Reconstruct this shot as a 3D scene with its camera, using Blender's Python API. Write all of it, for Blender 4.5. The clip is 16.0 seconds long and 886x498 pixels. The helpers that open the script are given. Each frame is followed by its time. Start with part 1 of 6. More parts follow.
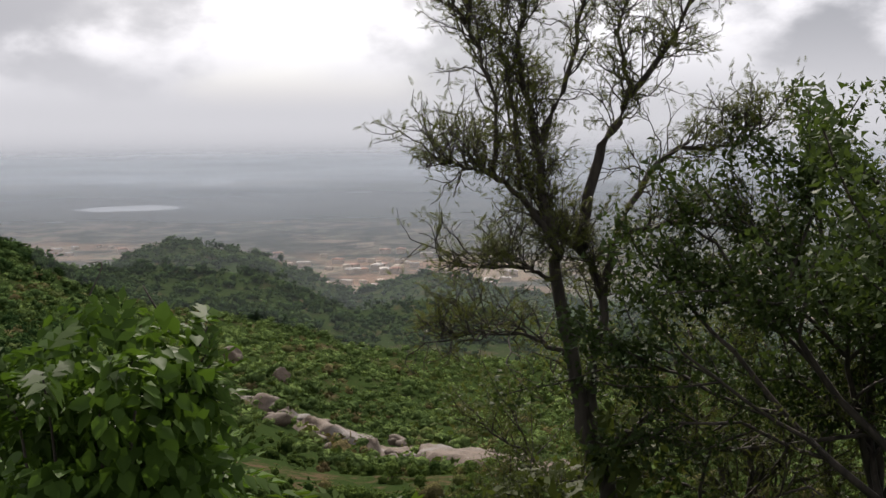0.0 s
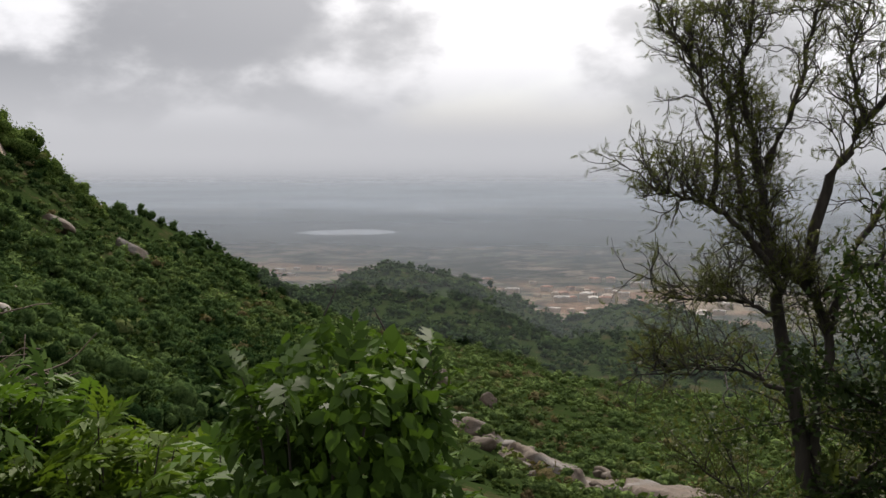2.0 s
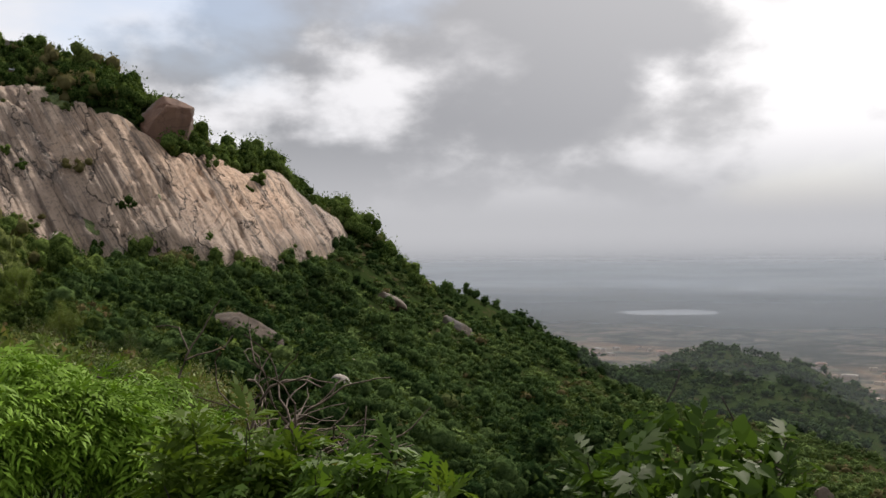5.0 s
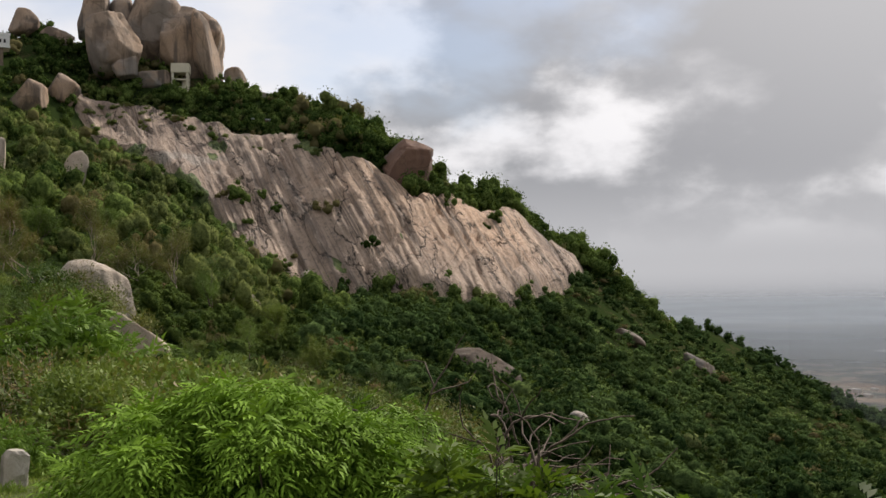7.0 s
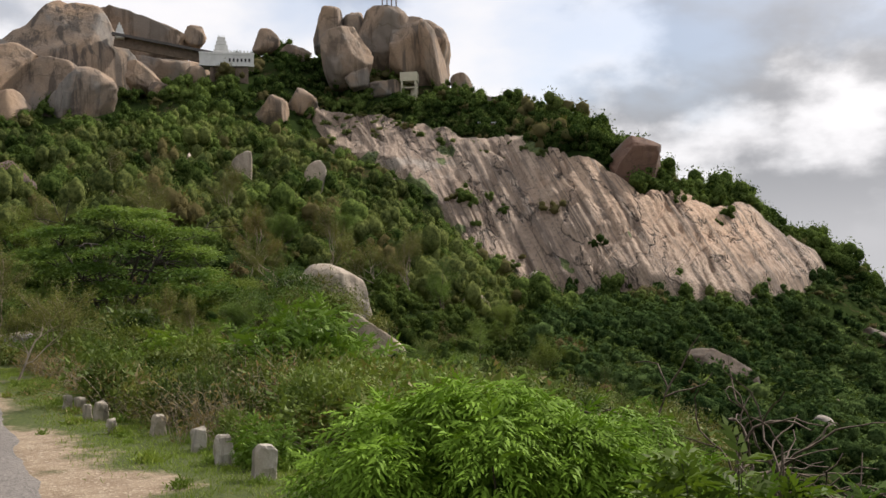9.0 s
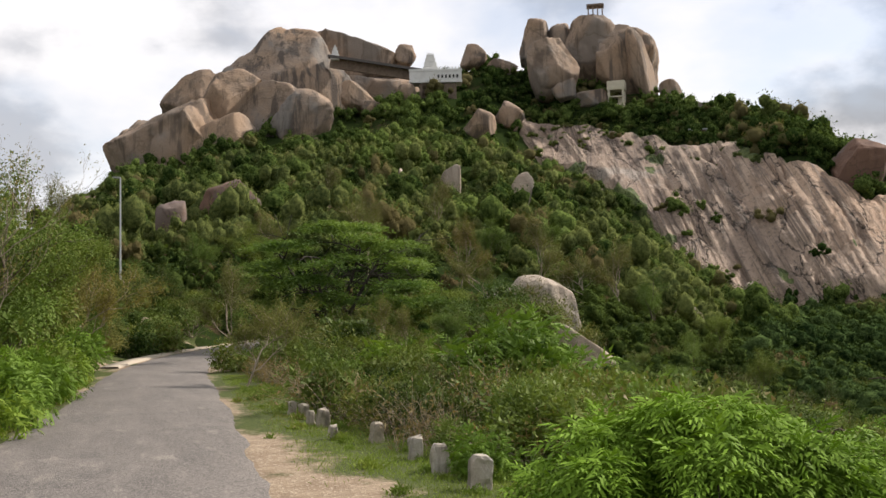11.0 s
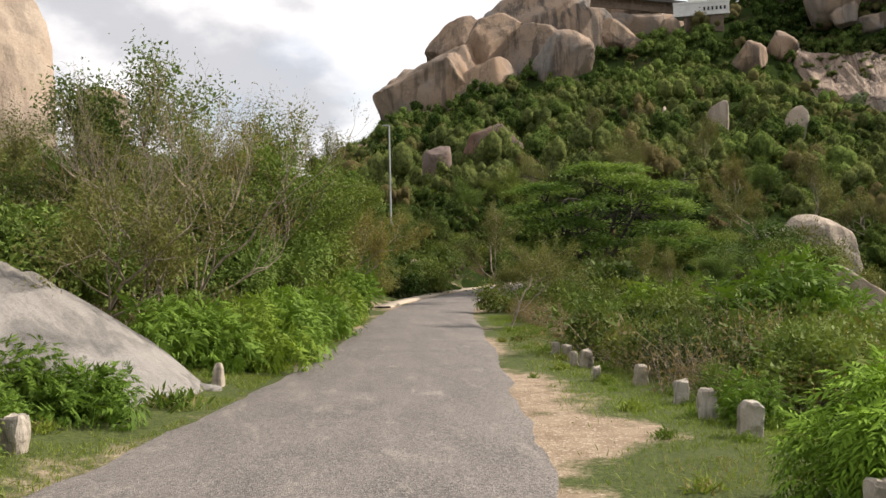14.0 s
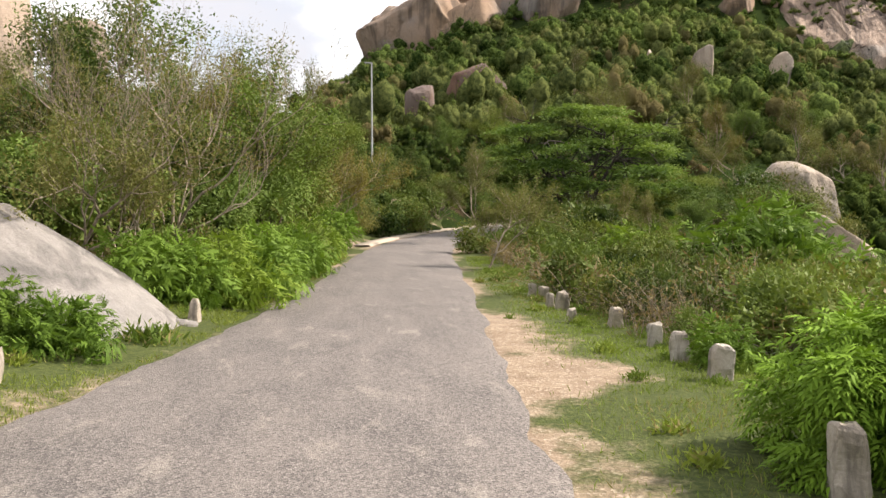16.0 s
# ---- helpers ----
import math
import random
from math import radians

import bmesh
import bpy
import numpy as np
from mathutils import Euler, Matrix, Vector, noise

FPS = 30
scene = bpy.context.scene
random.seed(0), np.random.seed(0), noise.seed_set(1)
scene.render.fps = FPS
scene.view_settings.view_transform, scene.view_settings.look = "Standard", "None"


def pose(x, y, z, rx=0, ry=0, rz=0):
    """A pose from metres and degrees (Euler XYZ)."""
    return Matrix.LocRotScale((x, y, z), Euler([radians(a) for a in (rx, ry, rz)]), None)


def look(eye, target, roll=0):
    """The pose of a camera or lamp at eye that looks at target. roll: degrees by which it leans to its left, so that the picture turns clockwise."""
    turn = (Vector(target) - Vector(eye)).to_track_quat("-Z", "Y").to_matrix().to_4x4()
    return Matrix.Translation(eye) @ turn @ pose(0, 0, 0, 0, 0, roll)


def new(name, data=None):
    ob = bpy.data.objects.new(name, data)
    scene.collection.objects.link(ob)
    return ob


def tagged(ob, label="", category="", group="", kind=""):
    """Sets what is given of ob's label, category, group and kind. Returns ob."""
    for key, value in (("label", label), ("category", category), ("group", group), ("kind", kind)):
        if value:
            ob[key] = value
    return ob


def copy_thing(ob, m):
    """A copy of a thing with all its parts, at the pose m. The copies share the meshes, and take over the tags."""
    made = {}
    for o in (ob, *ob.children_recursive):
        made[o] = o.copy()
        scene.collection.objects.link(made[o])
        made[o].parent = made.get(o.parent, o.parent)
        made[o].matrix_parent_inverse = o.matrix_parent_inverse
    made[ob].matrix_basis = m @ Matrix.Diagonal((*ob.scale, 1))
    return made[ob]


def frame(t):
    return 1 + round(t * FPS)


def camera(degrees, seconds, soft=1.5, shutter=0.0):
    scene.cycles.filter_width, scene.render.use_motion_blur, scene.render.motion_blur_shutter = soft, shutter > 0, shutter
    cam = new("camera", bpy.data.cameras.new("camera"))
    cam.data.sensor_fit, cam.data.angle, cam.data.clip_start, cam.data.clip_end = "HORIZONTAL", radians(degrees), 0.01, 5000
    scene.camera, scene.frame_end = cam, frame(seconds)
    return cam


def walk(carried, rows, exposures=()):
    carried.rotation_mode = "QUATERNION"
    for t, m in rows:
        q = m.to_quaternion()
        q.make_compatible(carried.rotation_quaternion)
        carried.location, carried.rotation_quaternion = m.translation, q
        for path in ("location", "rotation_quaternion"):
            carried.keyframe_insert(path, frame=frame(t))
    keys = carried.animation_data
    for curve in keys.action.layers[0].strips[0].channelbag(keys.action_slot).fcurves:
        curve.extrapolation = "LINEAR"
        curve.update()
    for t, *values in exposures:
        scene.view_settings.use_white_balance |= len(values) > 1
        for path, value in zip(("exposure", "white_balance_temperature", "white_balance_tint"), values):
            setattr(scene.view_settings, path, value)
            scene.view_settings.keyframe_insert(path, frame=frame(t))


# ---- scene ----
PATH = [
    (0.0, -0.000, 0.002, 1.632, 84.288, 0.501, 0.000),
    (0.5, -0.007, -0.012, 1.634, 84.952, 0.307, 2.875),
    (1.0, -0.013, -0.029, 1.638, 85.341, -0.001, 5.649),
    (1.5, -0.020, -0.048, 1.642, 85.698, 0.072, 9.269),
    (2.0, -0.034, -0.047, 1.642, 85.884, 0.091, 11.721),
    (2.5, -0.046, -0.052, 1.644, 85.989, 0.565, 15.648),
    (3.0, -0.052, -0.041, 1.644, 86.391, 0.937, 18.635),
    (3.5, -0.053, -0.054, 1.650, 87.420, 1.129, 21.378),
    (3.7, -0.060, -0.051, 1.652, 87.777, 0.953, 22.933),
    (5.8, -0.125, -0.089, 1.656, 91.935, 0.832, 33.212),
    (6.0, -0.132, -0.092, 1.656, 92.128, 1.014, 34.633),
    (6.5, -0.151, -0.096, 1.662, 92.396, 1.175, 39.009),
    (7.0, -0.180, -0.076, 1.654, 92.526, 0.723, 42.517),
    (7.5, -0.227, -0.038, 1.656, 92.556, 0.292, 46.354),
    (8.0, -0.243, -0.030, 1.654, 92.332, 0.498, 50.296),
    (8.5, -0.237, -0.040, 1.657, 92.531, 0.678, 52.768),
    (8.7, -0.235, -0.036, 1.659, 92.622, 0.962, 53.711),
    (10.8, -0.294, -0.064, 1.656, 93.527, 0.982, 65.458),
    (11.0, -0.300, -0.066, 1.660, 93.623, 1.098, 66.757),
    (11.5, -0.318, -0.064, 1.664, 93.672, 1.375, 70.648),
    (12.0, -0.347, -0.034, 1.662, 93.432, 1.784, 75.417),
    (12.5, -0.369, -0.025, 1.654, 92.245, 1.570, 78.000),
    (13.0, -0.379, -0.018, 1.653, 91.363, 1.304, 79.130),
    (13.5, -0.384, -0.026, 1.652, 91.027, 1.192, 79.949),
    (14.0, -0.387, -0.029, 1.644, 90.689, 1.114, 81.341),
    (14.5, -0.399, -0.035, 1.638, 90.079, 0.532, 83.048),
    (15.0, -0.394, -0.034, 1.642, 88.965, 0.117, 83.479),
    (15.5, -0.400, -0.008, 1.635, 87.871, -0.080, 82.072),
    (16.0, -0.398, 0.010, 1.638, 87.343, 0.043, 80.286),
]
cam = camera(46.7, 16.0)
walk(cam, [(t, pose(*p)) for t, *p in PATH], exposures=[(0.0, 0.22, 6450, 15), (1.0, -0.02, 6450, 14), (2.0, 0.02, 6450, 13), (3.5, -0.07, 6450, 13), (7.0, -0.1, 6550, 13), (8.5, 0.0, 6550, 13), (11.0, 0.12, 6600, 13), (12.0, 0.11, 6650, 13), (13.0, 0.26, 6700, 13), (14.5, 0.32, 6750, 14), (16.0, 0.69, 6750, 15.5)])

# ---- light ----
SUN_AZ, SUN_EL = 8.0, 40.0
sun_way = Vector((-math.sin(radians(SUN_AZ)) * math.cos(radians(SUN_EL)), math.cos(radians(SUN_AZ)) * math.cos(radians(SUN_EL)), math.sin(radians(SUN_EL))))
sun_data = bpy.data.lights.new("sun", "SUN")
sun_data.energy, sun_data.angle, sun_data.color = 5.0, radians(1.0), (1.0, 0.915, 0.80)
sun = new("sun", sun_data)
sun.matrix_world = look(sun_way * 100, (0, 0, 0))


class Nodes:
    """Short-hand for building a node tree."""

    def __init__(self, tree):
        self.t = tree

    def add(self, kind, **props):
        n = self.t.nodes.new(kind)
        for k, v in props.items():
            setattr(n, k, v)
        return n

    def link(self, a, b):
        self.t.links.new(a, b)

    def put(self, socket, value):
        if hasattr(value, "is_linked"):
            self.t.links.new(value, socket)
        else:
            socket.default_value = value

    def math(self, op, a, b=0.0, c=0.0, clamp=False):
        n = self.add("ShaderNodeMath", operation=op, use_clamp=clamp)
        for s, v in zip(n.inputs, (a, b, c)):
            self.put(s, v)
        return n.outputs[0]

    def noise(self, vec, scale, detail=4.0, rough=0.55, dist=0.0):
        n = self.add("ShaderNodeTexNoise")
        if vec is not None:
            self.link(vec, n.inputs["Vector"])
        n.inputs["Scale"].default_value, n.inputs["Detail"].default_value = scale, detail
        n.inputs["Roughness"].default_value, n.inputs["Distortion"].default_value = rough, dist
        return n.outputs["Fac"]

    def span(self, v, a, b, lo=0.0, hi=1.0, smooth=True):
        n = self.add("ShaderNodeMapRange", interpolation_type="SMOOTHSTEP" if smooth else "LINEAR")
        for s, x in zip(n.inputs, (v, a, b, lo, hi)):
            self.put(s, x)
        return n.outputs[0]

    def mix(self, f, a, b, blend="MIX"):
        n = self.add("ShaderNodeMix", data_type="RGBA", blend_type=blend)
        for s, x in ((n.inputs[0], f), (n.inputs[6], a), (n.inputs[7], b)):
            if isinstance(x, tuple) and len(x) == 3:
                x = (*x, 1.0)
            self.put(s, x)
        return n.outputs[2]

    def map(self, vec, scale=(1, 1, 1), rot=(0, 0, 0), loc=(0, 0, 0)):
        n = self.add("ShaderNodeMapping")
        self.link(vec, n.inputs["Vector"])
        n.inputs["Location"].default_value, n.inputs["Rotation"].default_value, n.inputs["Scale"].default_value = loc, rot, scale
        return n.outputs[0]


# overcast sky with breaks over a Nishita base
world = bpy.data.worlds.new("sky")
world.use_nodes = True
scene.world = world
W = Nodes(world.node_tree)
background = world.node_tree.nodes["Background"]
sky = W.add("ShaderNodeTexSky", sky_type="NISHITA", sun_disc=False, sun_elevation=radians(SUN_EL), sun_rotation=radians(-SUN_AZ))
coord = W.add("ShaderNodeTexCoord").outputs["Generated"]
sep = W.add("ShaderNodeSeparateXYZ")
W.link(coord, sep.inputs[0])
up = sep.outputs["Z"]
puff = W.map(coord, (1.0, 1.0, 1.7), (0, 0, 0.58), (1.3, 0.4, 0.2))
billow = W.noise(puff, 5.2, 12.0, 0.52, 0.0)
banks = W.noise(W.map(coord, (1.0, 1.0, 2.6), (0, 0, 1.08), (3.1, 1.7, 0.6)), 2.2, 6.0, 0.5, 0.1)
body = W.span(W.math("ADD", W.math("MULTIPLY", billow, 0.55), W.math("MULTIPLY", banks, 0.45)), 0.445, 0.545)
toward = W.add("ShaderNodeVectorMath", operation="DOT_PRODUCT")
W.link(coord, toward.inputs[0])
toward.inputs[1].default_value = sun_way
glow = W.span(toward.outputs["Value"], 0.74, 1.0)
west = W.add("ShaderNodeVectorMath", operation="DOT_PRODUCT")
W.link(coord, west.inputs[0])
west.inputs[1].default_value = (-0.99, 0.10, 0.10)
under_side = W.mix(W.span(west.outputs["Value"], 0.70, 0.97), (0.38, 0.393, 0.412), (0.54, 0.565, 0.605))
cloud = W.mix(body, under_side, (0.95, 0.955, 0.965))
cloud = W.mix(W.math("MULTIPLY", glow, 0.62), cloud, (1.75, 1.72, 1.66))
# the heavy grey cloud that hangs beside the hill
heavy = W.add("ShaderNodeVectorMath", operation="DISTANCE")
W.link(W.map(coord, (1.0, 1.0, 1.9)), heavy.inputs[0])
heavy.inputs[1].default_value = (-math.sin(radians(25)) * 0.97, math.cos(radians(25)) * 0.97, 0.43)
ragged_edge = W.math("ADD", heavy.outputs["Value"], W.math("MULTIPLY", W.math("SUBTRACT", billow, 0.5), 0.62))
cloud = W.mix(W.span(ragged_edge, 0.25, 0.13, 0.0, 0.6), cloud, (0.38, 0.39, 0.41))
gap = W.math("MULTIPLY", W.span(W.noise(W.map(coord, (1.0, 1.0, 2.0), (0, 0, 1.28), (7.3, 2.2, 0)), 2.6, 6.0, 0.5, 0.1), 0.52, 0.68), 0.5)
clear = W.mix(1.0, sky.outputs[0], (0.13, 0.13, 0.13), "MULTIPLY")
cover = W.mix(gap, cloud, clear)
low = W.mix(W.span(up, -0.045, 0.022), (0.175, 0.195, 0.225), (0.56, 0.57, 0.585))
out = W.mix(W.span(up, 0.03, 0.13), low, cover)
W.link(out, background.inputs["Color"])
background.inputs["Strength"].default_value = 1.0

# ---- materials ----


def material(name):
    m = bpy.data.materials.new(name)
    m.use_nodes = True
    n = Nodes(m.node_tree)
    return m, n, m.node_tree.nodes["Principled BSDF"], n.add("ShaderNodeNewGeometry"), m.node_tree.nodes["Material Output"]


def bump(n, bsdf, height, strength, distance):
    b = n.add("ShaderNodeBump")
    n.link(height, b.inputs["Height"])
    b.inputs["Strength"].default_value, b.inputs["Distance"].default_value = strength, distance
    n.link(b.outputs[0], bsdf.inputs["Normal"])


def leaf_material(name, dark, light, dry=None, dry_part=0.0, through_light=0.35, gloss=0.55, shine=0.07, crowned=False):
    """Leaves; crowned ones take most of their tone from the crown that they belong to."""
    m, n, b, geo, end = material(name)
    info = n.add("ShaderNodeObjectInfo")
    p = geo.outputs["Position"]
    r = n.math("FRACT", n.math("ADD", geo.outputs["Random Per Island"], n.math("MULTIPLY", info.outputs["Random"], 0.7)))
    own = n.add("ShaderNodeAttribute", attribute_name="tone").outputs["Fac"]
    if crowned:
        wide = n.noise(p, 0.035, 3.0)
        # varies the leaf tone; its dips paint the shade of gaps in the crown
        twigs = n.noise(p, 1.9, 5.0, 0.72)
        tone = n.math("ADD", n.math("ADD", n.math("MULTIPLY", r, 0.20), n.span(twigs, 0.38, 0.62, -0.30, 0.42)), n.math("ADD", n.math("MULTIPLY", own, 0.38), n.span(wide, 0.36, 0.64, -0.20, 0.30)), clamp=True)
        col = n.mix(tone, dark, light)
        bump(n, b, twigs, 1.0, 0.8)
    else:
        patch, wide = n.noise(p, 0.45, 3.0), n.noise(p, 0.14, 2.0)
        tone = n.math("ADD", n.math("MULTIPLY", r, 0.34), n.math("ADD", n.span(patch, 0.34, 0.66, 0.0, 0.30), n.math("ADD", n.span(wide, 0.38, 0.62, -0.1, 0.34), n.span(n.math("FRACT", n.math("MULTIPLY", info.outputs["Random"], 7.31)), 0.0, 1.0, -0.05, 0.35, False))))
        tone = n.math("ADD", tone, n.math("MULTIPLY", own, 0.55), clamp=True)
        col = n.mix(tone, dark, light)
        col = n.mix(n.span(info.outputs["Random"], 0.55, 1.0, 0.0, 0.55), col, tuple(v * k for v, k in zip(light, (1.35, 1.08, 0.9))))
    if dry:
        lot = n.math("MULTIPLY", own, 0.78) if crowned else n.math("ADD", n.math("MULTIPLY", n.noise(p, 0.21, 2.0, 0.5), 0.65), n.math("MULTIPLY", r, 0.35))
        col = n.mix(n.span(lot, 0.60 - dry_part, 0.72 - dry_part), col, dry)
    n.link(col, b.inputs["Base Color"])
    b.inputs["Roughness"].default_value = gloss
    b.inputs["Specular IOR Level"].default_value = shine
    tl = n.add("ShaderNodeBsdfTranslucent")
    n.link(n.mix(1.0, col, (1.3, 1.35, 0.7), "MULTIPLY"), tl.inputs["Color"])
    ms = n.add("ShaderNodeMixShader")
    ms.inputs[0].default_value = through_light
    n.link(b.outputs[0], ms.inputs[1])
    n.link(tl.outputs[0], ms.inputs[2])
    n.link(ms.outputs[0], end.inputs["Surface"])
    return m


def bark_material(name, a, c):
    m, n, b, geo, end = material(name)
    p = geo.outputs["Position"]
    g = n.noise(n.map(p, (14, 14, 3)), 1.0, 6.0, 0.65)
    n.link(n.mix(n.span(g, 0.3, 0.7), a, c), b.inputs["Base Color"])
    b.inputs["Roughness"].default_value = 0.9
    bump(n, b, g, 0.6, 0.02)
    return m


def granite_material(name, pale, warm, dark, scale=1.0, streak=0.6):
    """Weathered granite: warm and grey patches, dark water streaks and grain."""
    m, n, b, geo, end = material(name)
    p = geo.outputs["Position"]
    large = n.noise(p, 0.09 * scale, 5.0, 0.6)
    mid = n.noise(p, 0.55 * scale, 6.0, 0.65, 0.4)
    fine = n.noise(p, 5.0 * scale, 8.0, 0.7)
    runs = n.noise(n.map(p, (0.6 * scale, 0.6 * scale, 0.05 * scale)), 1.0, 6.0, 0.62, 0.3)
    col = n.mix(n.span(large, 0.36, 0.64), pale, warm)
    col = n.mix(n.math("MULTIPLY", n.span(runs, 0.48, 0.60), streak), col, dark)
    col = n.mix(n.math("MULTIPLY", n.span(mid, 0.52, 0.72), 0.45), col, dark)
    col = n.mix(n.span(fine, 0.2, 0.8, 0.0, 0.35), col, tuple(v * 0.5 for v in dark))
    joint = n.add("ShaderNodeTexVoronoi", feature="DISTANCE_TO_EDGE")
    bent = n.add("ShaderNodeVectorMath", operation="MULTIPLY_ADD")
    tint = n.add("ShaderNodeTexNoise")
    n.link(p, tint.inputs["Vector"])
    tint.inputs["Scale"].default_value, tint.inputs["Detail"].default_value = 0.3 * scale, 5.0
    n.link(tint.outputs["Color"], bent.inputs[0])
    bent.inputs[1].default_value = (5.0 / scale, 5.0 / scale, 5.0 / scale)
    n.link(p, bent.inputs[2])
    n.link(n.map(bent.outputs[0], (0.11 * scale, 0.11 * scale, 0.06 * scale), (0.3, 0.2, 0.0)), joint.inputs["Vector"])
    joint.inputs["Scale"].default_value = 1.0
    col = n.mix(n.math("MULTIPLY", n.span(large, 0.46, 0.40), 0.55), col, (0.20, 0.195, 0.185))
    col = n.mix(n.span(joint.outputs["Distance"], 0.014, 0.0, 0.0, 0.4), col, tuple(v * 0.35 for v in dark))
    info = n.add("ShaderNodeObjectInfo")
    col = n.mix(n.span(info.outputs["Random"], 0.0, 1.0, 0.0, 0.35, False), col, tuple(v * 0.62 for v in warm))
    n.link(col, b.inputs["Base Color"])
    b.inputs["Roughness"].default_value = 0.88
    bump(n, b, n.math("ADD", n.math("MULTIPLY", mid, 0.7), n.math("MULTIPLY", fine, 0.3)), 0.7, 0.5 / scale)
    return m


def face_material():
    """The hill's bare face: pinkish granite, ribbed and streaked down the dip."""
    m, n, b, geo, end = material("face_granite")
    p = geo.outputs["Position"]

    def along(x, y, z):
        d = n.add("ShaderNodeVectorMath", operation="DOT_PRODUCT")
        n.link(p, d.inputs[0])
        d.inputs[1].default_value = (x, y, z)
        return d.outputs["Value"]

    a, c = along(0.61, 0.65, 0.46), along(0.30, 0.32, -0.90)

    def streaks(across, down, detail, seed):
        v = n.add("ShaderNodeCombineXYZ")
        n.link(n.math("MULTIPLY", a, across), v.inputs[0])
        n.link(n.math("MULTIPLY", c, down), v.inputs[1])
        v.inputs[2].default_value = seed
        return n.noise(v.outputs[0], 1.0, detail, 0.62, 0.25)

    wide, thin, fine = streaks(0.16, 0.03, 5.0, 1.0), streaks(0.55, 0.035, 7.0, 4.0), n.noise(p, 0.9, 9.0, 0.72)
    block = n.noise(p, 0.045, 5.0, 0.6)
    col = n.mix(n.span(wide, 0.34, 0.64), (0.28, 0.207, 0.16), (0.49, 0.372, 0.285))
    col = n.mix(n.span(block, 0.46, 0.36, 0.0, 0.65), col, (0.38, 0.345, 0.305))
    # fresh orange rock below the perched boulder
    fresh = n.add("ShaderNodeVectorMath", operation="DISTANCE")
    n.link(p, fresh.inputs[0])
    fresh.inputs[1].default_value = (-162.0, 178.0, 21.0)
    col = n.mix(n.math("MULTIPLY", n.span(n.math("ADD", fresh.outputs["Value"], n.math("MULTIPLY", block, 60.0)), 74.0, 36.0), 0.8), col, (0.60, 0.40, 0.265))
    col = n.mix(n.span(thin, 0.50, 0.60, 0.0, 0.72), col, (0.15, 0.115, 0.092))
    col = n.mix(n.span(streaks(1.6, 0.02, 4.0, 9.0), 0.56, 0.64, 0.0, 0.5), col, (0.075, 0.062, 0.054))
    col = n.mix(n.span(fine, 0.49, 0.66, 0.0, 0.7), col, (0.12, 0.10, 0.085))
    cell = n.add("ShaderNodeCombineXYZ")
    n.link(n.math("ADD", n.math("MULTIPLY", a, 0.10), n.math("MULTIPLY", block, 2.6)), cell.inputs[0])
    n.link(n.math("ADD", n.math("MULTIPLY", c, 0.030), n.math("MULTIPLY", wide, 1.6)), cell.inputs[1])
    joint = n.add("ShaderNodeTexVoronoi", feature="DISTANCE_TO_EDGE", voronoi_dimensions="2D")
    n.link(cell.outputs[0], joint.inputs["Vector"])
    joint.inputs["Scale"].default_value = 1.0
    crack = n.math("MULTIPLY", n.span(joint.outputs["Distance"], 0.032, 0.0), n.span(fine, 0.38, 0.52))
    col = n.mix(n.math("MULTIPLY", crack, 0.85), col, (0.045, 0.036, 0.030))
    turf = n.add("ShaderNodeAttribute", attribute_name="turf").outputs["Fac"]
    lush = n.mix(n.span(n.noise(p, 0.6, 6.0, 0.65), 0.35, 0.65), (0.045, 0.070, 0.020), (0.145, 0.185, 0.055))
    col = n.mix(n.span(n.math("ADD", turf, n.math("MULTIPLY", n.math("SUBTRACT", fine, 0.5), 0.9)), 0.46, 0.58), col, lush)
    n.link(col, b.inputs["Base Color"])
    b.inputs["Roughness"].default_value = 0.9
    bump(n, b, n.math("ADD", n.math("MULTIPLY", thin, 1.0), n.math("SUBTRACT", n.math("MULTIPLY", fine, 0.8), crack)), 0.9, 1.4)
    return m


def plain_material(name, col, rough=0.8, vary=0.25, scale=3.0, metal=0.0):
    m, n, b, geo, end = material(name)
    g = n.noise(geo.outputs["Position"], scale, 6.0, 0.6)
    n.link(n.mix(n.span(g, 0.3, 0.75, 0.0, vary), col, tuple(v * 0.4 for v in col)), b.inputs["Base Color"])
    b.inputs["Roughness"].default_value, b.inputs["Metallic"].default_value = rough, metal
    return m


LEAF_FOREST = leaf_material("forest_leaves", (0.025, 0.050, 0.013), (0.190, 0.262, 0.070), (0.16, 0.145, 0.065), 0.0, 0.2, 0.6, 0.0, True)
# greens darkened to stand in for the shade on the backlit ridge
LEAF_RIDGE_SHADED = leaf_material("ridge_shaded_leaves", (0.020, 0.042, 0.014), (0.120, 0.182, 0.060), None, 0.0, 0.12, 0.6, 0.0, True)
# slope greens lightened so their colour includes the haze before them
LEAF_SLOPE = leaf_material("slope_scrub_hazed_leaves", (0.064, 0.100, 0.034), (0.195, 0.270, 0.085), (0.15, 0.125, 0.06), 0.0, 0.10, 0.6, 0.0, True)
LEAF_FAR = leaf_material("far_woods_leaves", (0.026, 0.050, 0.020), (0.075, 0.118, 0.040), None, 0.0, 0.12, 0.6, 0.0, True)
LEAF_HILL_OLIVE = leaf_material("hill_olive_leaves", (0.070, 0.098, 0.034), (0.255, 0.295, 0.096), (0.18, 0.155, 0.07), 0.0, 0.22, 0.6, 0.0, True)
LEAF_UNDER = leaf_material("undergrowth_leaves", (0.026, 0.048, 0.013), (0.125, 0.175, 0.045), (0.14, 0.11, 0.055), 0.02, 0.15, 0.6, 0.0, True)
LEAF_BROAD = leaf_material("broad_leaves", (0.018, 0.040, 0.009), (0.145, 0.215, 0.048), (0.17, 0.16, 0.05), -0.02, 0.16)
